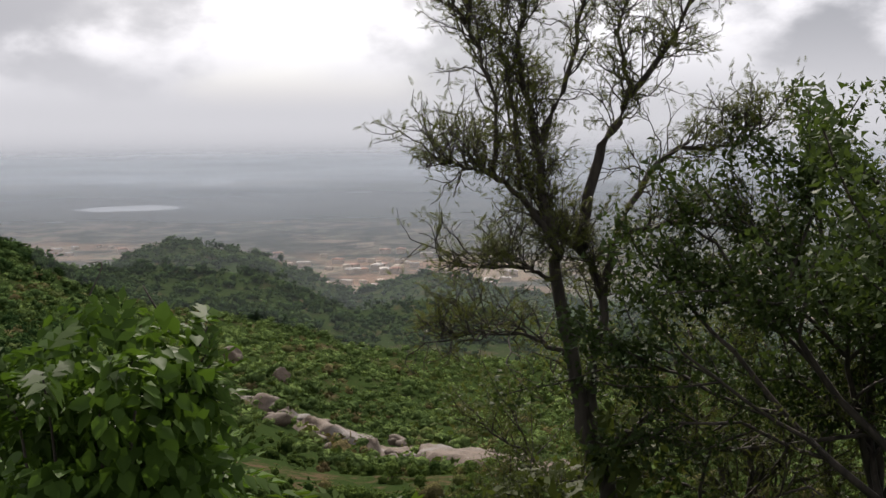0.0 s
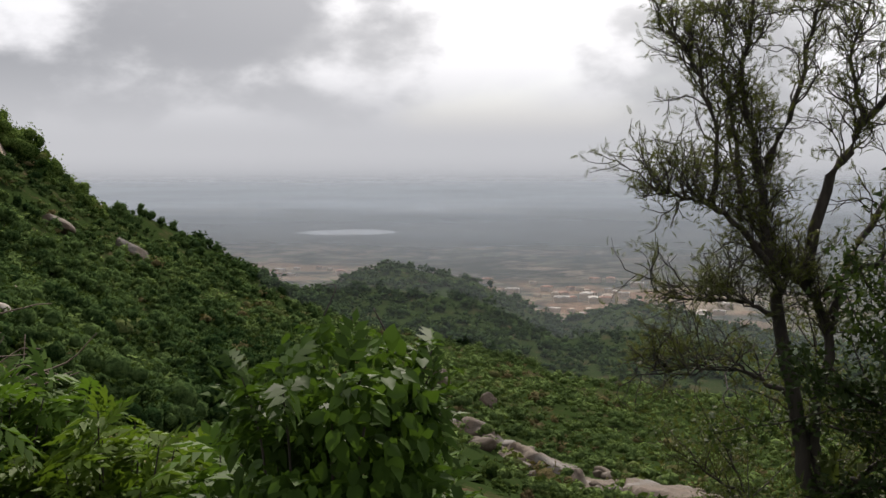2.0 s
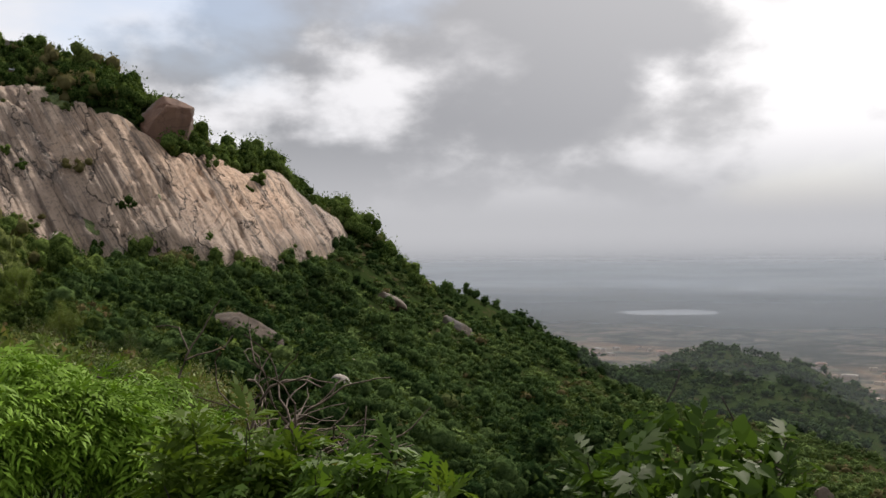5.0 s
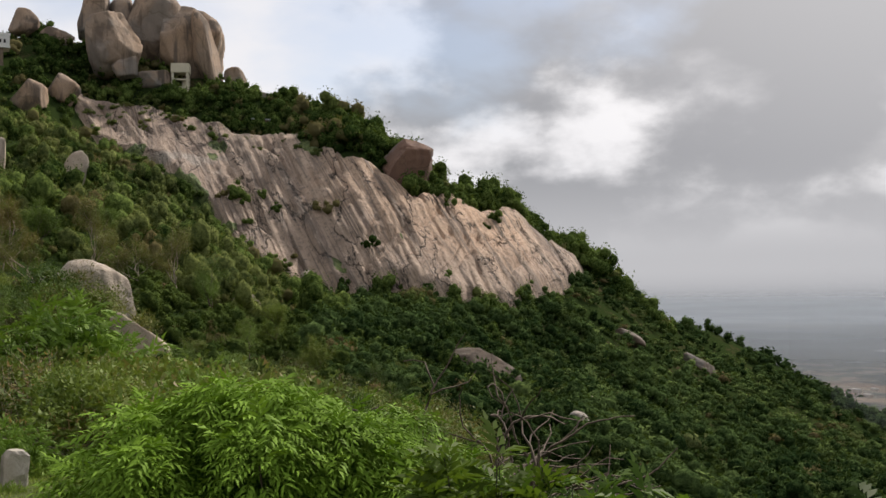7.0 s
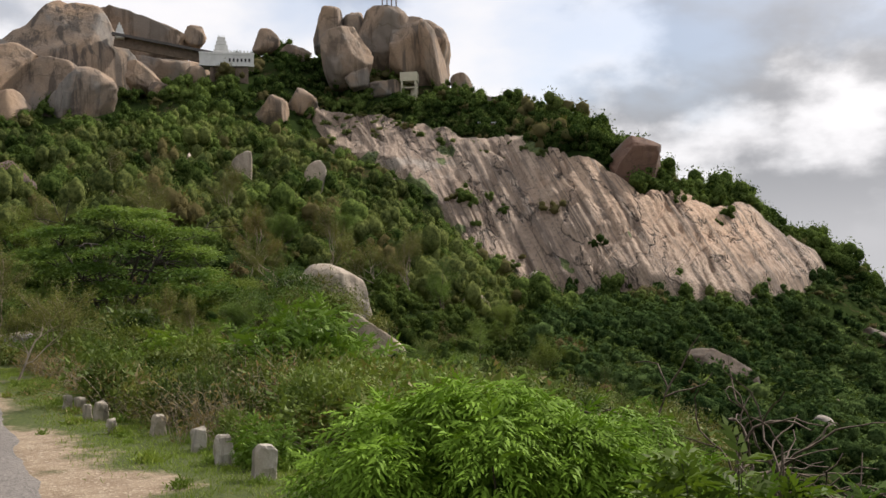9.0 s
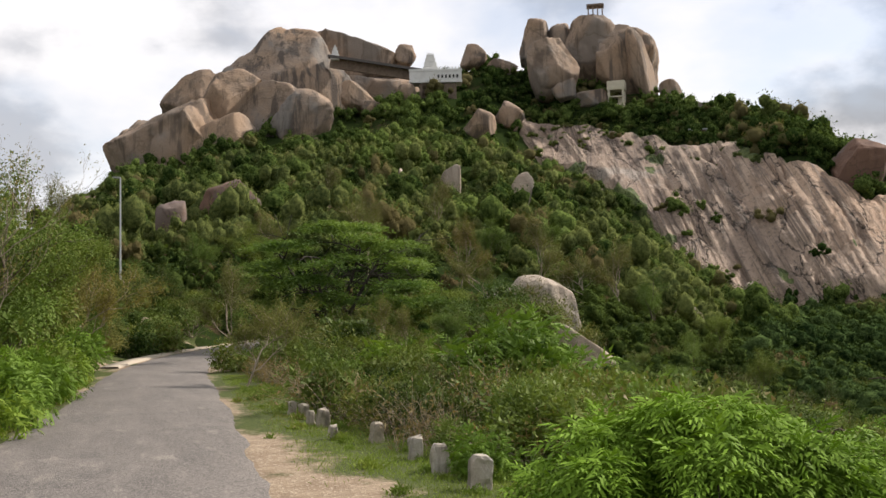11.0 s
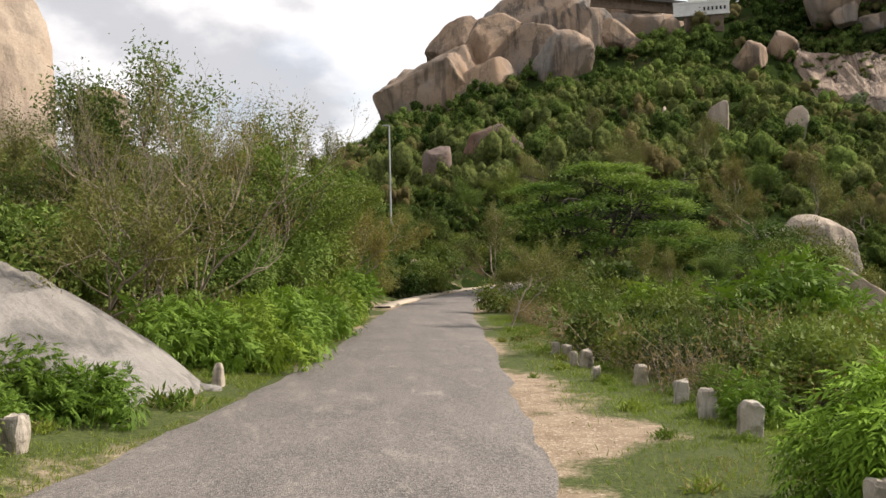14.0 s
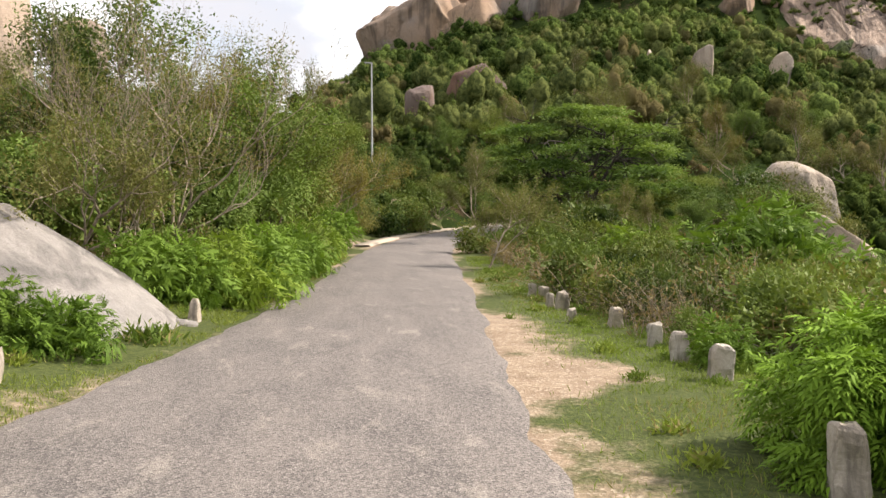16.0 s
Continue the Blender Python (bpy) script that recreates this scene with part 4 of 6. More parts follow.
def pinnate(pairs, leaflet, droop, leaf=NARROW):
    """A feathered leaf: leaflets along a drooping rib."""
    v, f = [], []
    shape, quad = leaf
    for k in range(pairs + 1):
        t = (k + 1) / (pairs + 1)
        stem = np.array((t, 0, 0.18 * math.sin(t * 2.2) - droop * t * t))
        for s in (-1, 1) if k < pairs else (0,):
            a = s * radians(58 - 24 * t)
            q = shape * leaflet * (1.1 - 0.45 * abs(t - 0.45))
            q = np.stack([q[:, 0] * math.cos(a) - q[:, 1] * math.sin(a), q[:, 0] * math.sin(a) + q[:, 1] * math.cos(a), q[:, 2] - 0.35 * q[:, 0] ** 2 / leaflet], -1)
            f.append(quad + len(v) * len(shape))
            v.append(q + stem)
    rib = np.array([(0, -0.008, 0), (0, 0.008, 0), (1, 0.004, 0.18 * math.sin(2.2) - droop), (1, -0.004, 0.18 * math.sin(2.2) - droop)])
    f.append(quad + len(v) * len(shape))
    v.append(rib[: len(shape)])
    return np.vstack(v), np.vstack(f)


FEATHER = pinnate(3, 0.62, 0.65)
OVAL = np.array([(0, 0, 0), (0.45, -0.20, 0.04), (1, 0, -0.1), (0.45, 0.20, 0.04)]), np.array([[0, 1, 2, 3]])
FERN = pinnate(4, 0.46, 0.5, OVAL)
FRILL = pinnate(5, 0.30, 0.25, SLIP)
FEATHER_LIGHT = pinnate(3, 0.66, 0.65, SLIP)


def unit(v):
    return v / (np.linalg.norm(v, axis=-1, keepdims=True) + 1e-9)


def scatter(shape, pos, axis, up, size):
    """Copies of a leaf shape at the points pos, along axis, facing up."""
    v, f = shape
    axis = unit(axis)
    side = unit(np.cross(up, axis))
    face = np.cross(axis, side)
    size = np.asarray(size).reshape(-1, 1, 1)
    out = pos[:, None] + size * (v[None, :, 0, None] * axis[:, None] + v[None, :, 1, None] * side[:, None] + v[None, :, 2, None] * face[:, None])
    ids = f[None] + (np.arange(len(pos)) * len(v))[:, None, None]
    return out.reshape(-1, 3), ids.reshape(-1, f.shape[1])


class Heap:
    """Gathers quads for one mesh."""

    def __init__(self):
        self.v, self.f, self.n = [], [], 0

    def add(self, v, f):
        self.v.append(v)
        self.f.append(f + self.n)
        self.n += len(v)

    def tube(self, pts, r0, r1, sides=6):
        pts = np.asarray(pts, float)
        t = unit(np.gradient(pts, axis=0))
        ref = np.where(np.abs(t[:, 2:3]) > 0.9, (1.0, 0, 0), (0, 0, 1.0))
        a = unit(np.cross(t, ref))
        b = np.cross(t, a)
        rad = np.linspace(r0, r1, len(pts))[:, None, None]
        ang = np.linspace(0, 2 * np.pi, sides, endpoint=False)
        ring = pts[:, None] + rad * (np.cos(ang)[None, :, None] * a[:, None] + np.sin(ang)[None, :, None] * b[:, None])
        ids = np.arange(len(pts) * sides).reshape(len(pts), sides)
        nxt = np.roll(ids, -1, 1)
        self.add(ring.reshape(-1, 3), np.stack([ids[:-1], nxt[:-1], nxt[1:], ids[1:]], -1).reshape(-1, 4))

    def mesh(self, name, mat, smooth=False):
        return np_mesh(name, np.vstack(self.v), np.vstack(self.f), mat, smooth)

    def soft_mesh(self, name, mat, normals):
        """A mesh whose leaf sprays are shaded as one rounded crown."""
        me = self.mesh(name, mat, True)
        me.normals_split_custom_set_from_vertices(normals)
        return me


def grow(heap, tips, rng, start, aim, length, radius, level, kids, spread, rise, crook=0.18):
    """A limb and, from it, its smaller limbs; tips gathers where leaves sit."""
    n = 5 if level else 4
    aim = unit(np.asarray(aim, float))
    pts = [np.asarray(start, float)]
    for _ in range(n):
        aim = unit(aim + rng.normal(size=3) * crook + (0, 0, rise))
        pts.append(pts[-1] + aim * length / n)
    pts = np.array(pts)
    heap.tube(pts, radius, radius * 0.55, 7 if radius > 0.06 else 5 if radius > 0.02 else 3)
    if level == 0:
        for k in range(1, n + 1):
            tips.append((pts[k], aim))
        return
    for k in range(kids):
        u = rng.uniform(0.35, 1.0) if k else 1.0
        j = min(int(u * n), n - 1)
        p = pts[j] + (pts[j + 1] - pts[j]) * (u * n - j)
        out = rng.normal(size=3)
        out -= aim * (out @ aim)
        grow(heap, tips, rng, p, unit(unit(out) * spread + aim), length * rng.uniform(0.55, 0.8), radius * 0.55, level - 1, kids, spread, rise, crook)


def crown(heap, rng, tips, count, shape, size, loose, droop=0.2, flat=0.0):
    p = np.array([t[0] for t in tips])[rng.randint(len(tips), size=count)]
    a = np.array([t[1] for t in tips])[rng.randint(len(tips), size=count)]
    p = p + rng.normal(size=(count, 3)) * loose * (1, 1, 1 - flat)
    axis = unit(rng.normal(size=(count, 3)) * 0.8 + a * 0.5 - (0, 0, droop))
    up = unit(rng.normal(size=(count, 3)) * 0.55 + (0, 0, 0.8))
    heap.add(*scatter(shape, p, axis, up, size * rng.uniform(0.65, 1.3, count)))


def plant(name, at, build, label, category, group="", bark=BARK_BROWN, leaf=LEAF_BROAD, turn=0.0, size=1.0):
    """A tree or shrub: an empty at its base over its trunk and its crown."""
    wood, green = Heap(), Heap()
    build(wood, green)
    root = empty_thing(name, pose(*at, 0, 0, turn) @ Matrix.Scale(size, 4), label, category, group)
    if wood.v:
        stems = under(new("trunk" if category == "tree" else "stem", wood.mesh(name + "_wood", bark, True)), root)
        if category != "tree":
            tagged(stems, kind="stuff")
    if green.v:
        under(new("crown" if category == "tree" else "foliage", green.mesh(name + "_green", leaf)), root)
    return root


def tree_builder(seed, height, count, leaf, shape=DIAMOND, levels=3, kids=3, spread=0.75, rise=0.10, girth=0.05, loose=0.3, bole=0.35, droop=0.2, stems=1, flat=0.0):
    def build(wood, green):
        rng, tips = np.random.RandomState(seed), []
        for s in range(stems):
            lean = rng.normal(size=3) * (0.10 if stems == 1 else 0.4)
            grow(wood, tips, rng, (rng.normal() * 0.1 * (stems > 1), rng.normal() * 0.1 * (stems > 1), -0.25), (lean[0], lean[1], 1), height * bole + 0.25, height * girth / stems**0.5, levels, kids, spread, rise)
        if count:
            crown(green, rng, tips, count, shape, leaf, loose, droop, flat)

    return build


def shrub_builder(seed, width, height, count, leaf, shape=DIAMOND, droop=0.3, twigs=14):
    """A round shrub: stems from the foot, leaves over a lumpy dome."""

    def build(wood, green):
        rng = np.random.RandomState(seed)
        lumps = np.stack([rng.normal(size=9) * width * 0.22, rng.normal(size=9) * width * 0.22, rng.uniform(0.25, 0.72, 9) * height], -1)
        rad = rng.uniform(0.30, 0.50, 9) * min(width, height * 1.4) * 0.75
        for k in range(twigs):
            tip = lumps[k % 9] + rng.normal(size=3) * width * 0.1
            wood.tube(catmull([(rng.normal() * 0.06, rng.normal() * 0.06, -0.15), tip * (0.4, 0.4, 0.5), tip], 2), 0.012 * height + 0.006, 0.004, 3)
        k = rng.randint(9, size=count)
        d = unit(rng.normal(size=(count, 3)) + (0, 0, 0.35))
        inner = (np.arange(count) < 0.24 * count)[:, None]
        p = lumps[k] + d * rad[k, None] * np.where(inner, rng.uniform(0.2, 0.62, (count, 1)), rng.uniform(0.74, 1.08, (count, 1)))
        p[:, 2] = np.maximum(p[:, 2], 0.03 * height)
        axis = unit(d + rng.normal(size=(count, 3)) * 0.6 - (0, 0, droop))
        up = unit(d * 0.6 + rng.normal(size=(count, 3)) * 0.35 + (0, 0, 0.6))
        green.add(*scatter(shape, p, axis, up, leaf * rng.uniform(0.6, 1.3, count) * np.where(inner[:, 0], 2.0, 1.0)))

    return build


# -- woods too many to count: crowns of small leaves joined into sheets --


def clump(seed, leaves, lobes=8, tall=1.0):
    """A crown: rounded inner lobes, and small leaves over them that ruffle its outline."""
    rng = np.random.RandomState(seed)
    core = unit(rng.normal(size=(lobes, 3)) + (0, 0, 0.2)) * rng.uniform(0.2, 1.0, (lobes, 1)) * (1, 1, 0.8)
    rad = rng.uniform(0.16, 0.46, lobes)
    k = rng.choice(lobes, size=leaves, p=rad**2 / (rad**2).sum())
    d = unit(rng.normal(size=(leaves, 3)) + (0, 0, 0.3))
    p = core[k] + d * (rad[k] * rng.uniform(0.85, 1.45, leaves))[:, None]
    axis = unit(np.cross(d, rng.normal(size=(leaves, 3))) + d * 0.5)
    v, f = scatter(KITE, p, axis, unit(d + rng.normal(size=(leaves, 3)) * 0.5), rng.uniform(0.6, 1.4, leaves) * (1.9 / leaves**0.5))
    soft = np.repeat(unit(d * 0.9 + p * 0.45 + rng.normal(size=(leaves, 3)) * 0.15), 3, 0)
    tip, tri = ball(1)
    uneven = rad[:, None, None] * rng.uniform(0.82, 1.12, (lobes, len(tip), 1))
    heart = (core[:, None] + tip[None] * uneven).reshape(-1, 3)
    f = np.vstack([f, (tri[None] + len(tip) * np.arange(lobes)[:, None, None]).reshape(-1, 3) + len(v)])
    v, soft = np.vstack([v, heart]), np.vstack([soft, unit(np.tile(tip, (lobes, 1)) + heart * 0.4)])
    return v * (1, 1, 0.9 * tall) + (0, 0, 0.55 * tall), f, soft


def woods(name, x, y, radius, leaves, seed, mat, label, tall=1.0, lift=0.0, lobes=8):
    """One mesh of many bushes, each a turned and scaled clump standing on the ground."""
    rng = np.random.RandomState(seed)
    kinds = [clump(seed * 10 + k, leaves, lobes, tall) for k in range(8)]
    z = land(x, y) + lift
    which, heap, normals, tones = rng.randint(8, size=len(x)), Heap(), [], []
    own = rng.beta(1.1, 1.5, len(x))
    for k, (v, f, soft) in enumerate(kinds):
        on = np.flatnonzero(which == k)
        if not len(on):
            continue
        a = rng.uniform(0, 6.28, len(on))
        c, s = np.cos(a)[:, None], np.sin(a)[:, None]
        rad = radius[on][:, None]
        high = rad * rng.uniform(0.8, 1.25, (len(on), 1))
        vx = x[on][:, None] + rad * (v[None, :, 0] * c - v[None, :, 1] * s)
        vy = y[on][:, None] + rad * (v[None, :, 0] * s + v[None, :, 1] * c)
        vz = z[on][:, None] + high * v[None, :, 2] - 0.1 * rad
        ids = f[None] + (np.arange(len(on)) * len(v))[:, None, None]
        tones.append(np.repeat(own[on], len(v)))
        heap.add(np.stack([vx, vy, vz], -1).reshape(-1, 3), ids.reshape(-1, 3))
        normals.append(np.stack([soft[None, :, 0] * c - soft[None, :, 1] * s, soft[None, :, 0] * s + soft[None, :, 1] * c, soft[None, :, 2] + 0 * c], -1).reshape(-1, 3))
    me = heap.soft_mesh(name, mat, np.vstack(normals))
    me.attributes.new("tone", "FLOAT", "POINT").data.foreach_set("value", np.concatenate(tones).astype(np.float32))
    return tagged(new(name, me), label, "woods", kind="stuff")


def sow(seed, count, az0, az1, r0, r1, gaps=0.42, patch=18.0, keep_rock=False):
    """Random places between two bearings and distances, thinned where the scrub opens."""
    rng = np.random.RandomState(seed)
    az, r = np.radians(rng.uniform(az0, az1, count * 3)), np.sqrt(rng.uniform(r0**2, r1**2, count * 3))
    x, y = -np.sin(az) * r, np.cos(az) * r
    ok = fbm(x / patch, y / patch, 3, seed) > gaps
    ok &= road_gap(x, y)[0] > 4.0
    ok &= (outcrop_share(x, y) < 0.3) | (rng.uniform(size=len(x)) < 0.75)
    a, r = np.degrees(az), np.hypot(x, y)
    ok &= ~((a > 55.2) & (a < 58.7) & (r > 282) & (r < 302)) & ~((a > 65.6) & (a < 73.5) & (r > 278) & (r < 300))
    if not keep_rock:
        ok &= slab_share(x, y) < 0.25
    return x[ok][:count], y[ok][:count]


def sized(seed, x, a, b):
    return a + (b - a) * np.random.RandomState(seed).beta(1.1, 2.4, len(x))


x, y = sow(11, 620, 48, 92, 120, 325, 0.33)
woods("hill_trees", x, y, sized(11, x, 1.9, 4.6), 420, 11, LEAF_FOREST, "rounded dark green trees standing over the scrub", 1.1, lobes=9)
x, y = sow(12, 480, 52, 88, 88, 225, 0.40)
woods("olive_woods", x, y, sized(12, x, 1.5, 3.2), 420, 12, LEAF_HILL_OLIVE, "lighter olive trees on the lower hill", 1.45, lobes=9)
x, y = sow(1, 1700, 38, 92, 95, 335, 0.30)
woods("hill_woods", x, y, sized(1, x, 0.9, 2.6), 90, 1, LEAF_FOREST, "dense dark green scrub woods on the rocky hill", 1.0, lobes=5)
# ridge and ravine leaves carry the slope's shade in their colour
x, y = sow(2, 1500, 17, 50, 90, 460, 0.33)
woods("ridge_woods", x, y, sized(2, x, 1.4, 4.0), 90, 2, LEAF_RIDGE_SHADED, "green woods on the descending ridge, leaves darkened as shade", 0.95, lobes=6)
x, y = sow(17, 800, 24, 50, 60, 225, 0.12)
woods("ravine_woods", x, y, sized(17, x, 1.1, 3.6), 110, 17, LEAF_RIDGE_SHADED, "green scrub filling the ravine below the face, leaves darkened as shade", 0.9, lobes=6)
x, y = sow(3, 4200, -30, 40, 85, 330, 0.12)
woods("slope_scrub", x, y, sized(3, x, 1.3, 3.4), 26, 3, LEAF_SLOPE, "green scrub covering the valley slope", 0.75, lobes=3)
x, y = sow(4, 4300, -30, 26, 330, 760, 0.10)
woods("far_woods", x, y, sized(4, x, 2.8, 6.2), 14, 4, LEAF_FAR, "hazy dark woods on the far ridge", 0.75, lobes=2)
x, y = sow(5, 900, -30, 48, 12, 95, 0.28, 9.0)
woods("near_scrub", x, y, sized(5, x, 0.5, 1.5), 170, 5, LEAF_UNDER, "green scrub on the slope below the road", 0.9, lobes=5)
x, y = sow(16, 420, -16, 34, 10, 48, 0.20, 6.0)
woods("drop_scrub", x, y, sized(16, x, 0.45, 1.3), 150, 16, LEAF_UNDER, "leafy scrub on the drop beside the road", 0.9, lobes=6)
x, y = sow(6, 420, 86, 118, 60, 200, 0.3)
woods("upper_woods", x, y, sized(6, x, 1.4, 3.0), 120, 6, LEAF_FOREST, "green woods on the slope above the road", 1.1, lobes=6)
x, y = sow(7, 900, 42, 87, 40, 110, 0.24, 8.0)
woods("valley_scrub", x, y, sized(7, x, 0.6, 1.8), 150, 7, LEAF_UNDER, "olive green scrub between the road and the hill", lobes=6)
x, y = sow(8, 300, 85, 120, 21, 75, 0.15, 8.0)
woods("bank_scrub", x, y, sized(8, x, 0.7, 1.9), 170, 8, LEAF_UNDER, "green undergrowth on the bank above the road", lobes=6)
# trees along the crest of the face
crest = np.random.RandomState(9)
ca = np.concatenate([crest.uniform(30, 64, 330), crest.uniform(45.2, 49, 40), crest.uniform(33.5, 38, 60)])
cr = np.interp(ca, SLAB_AZ, SLAB_TOP) + crest.uniform(-5, 24, len(ca))
big = sized(9, ca, 1.6, 4.3) * np.interp(ca, [30, 34, 43.5, 45.5, 49, 51], [1.1, 1.45, 1.45, 1.5, 1.5, 1])
woods("crest_woods", -np.sin(np.radians(ca)) * cr, np.cos(np.radians(ca)) * cr, big, 160, 9, LEAF_FOREST, "dark trees along the crest of the rock face", 1.1, lobes=7)
# low bushes and turf along the upper edge of the face
ca = crest.uniform(49, 63, 90)
cr = np.interp(ca, SLAB_AZ, SLAB_TOP) + crest.uniform(-16, 6, len(ca))
woods("ledge_bushes", -np.sin(np.radians(ca)) * cr, np.cos(np.radians(ca)) * cr, sized(18, ca, 0.7, 2.4), 160, 18, LEAF_HILL_OLIVE, "light green bushes along the upper ledges of the face", 0.8, 1.6, lobes=7)
# trees along the foot of the face
ca = crest.uniform(36, 55, 120)
cr = np.interp(ca, SLAB_AZ, SLAB_LOW) - crest.uniform(-5, 14, len(ca))
woods("foot_trees", -np.sin(np.radians(ca)) * cr, np.cos(np.radians(ca)) * cr, sized(15, ca, 1.2, 3.4), 200, 15, LEAF_FOREST, "dark trees along the foot of the rock face", 1.1, lobes=8)
# tufts rooted in the clefts of the face: bearing and angle
cleft_spots = [(61.6, 8.1), (57.0, 9.1), (56.3, 8.5), (55.3, 7.9), (54.6, 4.9), (53.6, 4.6), (52.6, 4.7), (53.2, 3.4), (51.9, 4.1), (49.4, 4.0), (48.8, 3.9), (42.2, 4.3), (42.6, 5.6), (41.9, 5.0), (40.2, 3.0), (39.9, 3.4), (38.4, 4.1), (46.6, 1.9), (52.0, 1.0), (51.3, 0.9), (50.8, 1.4)]
tx, ty = np.array([seat(az, el, 150)[:2] for az, el in cleft_spots]).T
woods("cleft_bushes", tx, ty, sized(10, tx, 1.4, 3.6), 180, 10, LEAF_FOREST, "dark bushes rooted in clefts of the rock face", 1.0, 2.0, lobes=8)
# bushes among the rocks of the hilltop
ca = np.array([77.7, 77.2, 74.4, 73.6, 80.4, 83.6, 82.4, 72.3, 70.9, 69.4, 63.8, 62.6, 65.6, 66.8, 55.2, 54.4, 53.2, 59.4, 57.9, 84.6, 85.2, 84.0, 83.0, 85.8, 83.2, 83.9, 84.6, 85.4, 86.1, 86.8, 64.2, 65.0, 65.8, 66.6, 67.6, 64.6, 63.8, 66.0, 60.9, 59.6, 58.6, 57.2, 56.0, 54.9])
cr = np.array([250, 252, 254, 250, 248, 243, 246, 270, 274, 276, 300, 300, 290, 280, 290, 292, 290, 291, 290, 246, 240.0, 238, 240, 236, 258, 262, 262, 256, 248, 240, 276, 272, 268, 270, 272, 284, 288, 262, 288, 286, 288, 287, 289, 291])
woods("rock_bushes", -np.sin(np.radians(ca)) * cr, np.cos(np.radians(ca)) * cr, sized(14, ca, 2.0, 4.4), 260, 14, LEAF_FOREST, "green bushes among the hilltop rocks", 1.1, lobes=9)

# ---- buildings on the hill ----


def shrine():
    m = pose(*aloft(67.0, 284, 12.75), 0, 0, 67.0)
    t = empty_thing("hill_shrine", m, "small whitewashed hill shrine on a stone terrace", "shrine")
    part("terrace", boxes(((1.2, 1.5, -3.4), (9.5, 7, 6.6)), ((-2.6, 1.0, -2.8), (3.5, 6, 5))), MASONRY, t, "brown stone retaining terrace")
    part("wall", boxes(((0.2, 0, 1.5), (14.5, 5, 3.2))), WHITEWASH, t)
    part("parapet", boxes(((0.2, -2.4, 3.4), (14.8, 0.4, 0.6)), ((0.2, -2.4, 0.1), (14.8, 0.5, 0.4))), WHITEWASH, t)
    # windows are solid boxes, near black for the shade inside an opening
    for k in range(6):
        part("window", boxes(((1.0 + k * 1.05, -2.52, 1.6), (0.5, 0.12, 0.9))), OPENING_SHADE, t)
    for k in range(9):
        part("pinnacle", boxes(((-0.5 + k * 0.9, -2.4, 3.95), (0.35, 0.35, 0.6))), WHITEWASH, t)
    tower = part("tower", boxes(((-1.2, 1, 4.0), (4.2, 3, 1.8)), ((-1.2, 1, 5.6), (3.5, 2.5, 1.4)), ((-1.2, 1, 6.9), (2.8, 2.0, 1.2)), ((-1.2, 1, 8.0), (2.2, 1.5, 1.0)), bevel=0.12), WHITEWASH, t, "stepped white gate tower")
    for k in range(5):
        part("finial", boxes(((-2.0 + k * 0.4, 1, 8.8), (0.18, 0.18, 0.7))), WHITEWASH, tower)
    s = empty_thing("small_spire", pose(*aloft(72.6, 284, 14.2), 0, 0, 72), "small white stepped shrine spire on the rock", "shrine")
    part("spire", boxes(((0, 0, 0), (2.4, 2.4, 1.6)), ((0, 0, 1.3), (1.8, 1.8, 1.2)), ((0, 0, 2.3), (1.1, 1.1, 1.1)), ((0, 0, 3.2), (0.4, 0.4, 0.9)), bevel=0.1), WHITEWASH, s)
    c = empty_thing("walkway_roof", pose(*aloft(70.4, 284, 13.6), 0, 9, 70.4), "long low dark roofed walkway along the rock", "walkway")
    part("roof", boxes(((0, 0, 1.6), (26.5, 3.4, 0.35)), ((0, -1.7, 1.3), (26.5, 0.2, 0.5))), SHADE_ROOF, c)
    part("back_wall", boxes(((0, 0.9, 0.1), (25, 0.8, 2.8))), MASONRY, c)
    for k in range(12):
        part("post", boxes(((-12 + k * 2.18, -1.5, 0), (0.16, 0.16, 3.1))), MASONRY, c)
    w = empty_thing("retaining_wall", pose(*aloft(73.9, 256, 9.2), 0, 0, 74), "brown stone retaining wall under the dome", "wall")
    part("wall", boxes(((0, 0, -0.8), (15, 2.5, 7.5)), bevel=0.1), MASONRY, w)


def watch_tower():
    t = empty_thing("water_tower", pose(*aloft(56.85, 294, 11.2), 0, 0, 50), "cream concrete water tank on an open two storey frame", "tower")
    for sx in (-1, 1):
        for sy in (-1, 1):
            part("column", boxes(((sx * 2.0, sy * 1.8, 1.4), (0.6, 0.6, 6.2))), CREAM, t)
    part("tank", boxes(((0, 0, 5.6), (5.0, 4.6, 2.6)), bevel=0.08), CREAM, t)
    part("floor_slab", boxes(((0, 0, 2.4), (4.6, 4.2, 0.35))), CREAM, t)
    part("floor_slab", boxes(((0, 0, 0.1), (4.6, 4.2, 0.35))), CREAM, t)
    part("stair_wall", boxes(((1.2, 0.4, 1.3), (1.6, 2.4, 2.4))), CREAM, t)
    s = empty_thing("shed", pose(*aloft(52.6, 268, 9.3), 0, 0, 60), "small shed with a pale sheet roof on the ridge", "shed")
    part("wall", boxes(((0, 0, 0), (4, 3, 3))), MASONRY, s)
    part("roof", boxes(((0, 0, 1.7), (4.8, 3.8, 0.25))), STEEL, s)


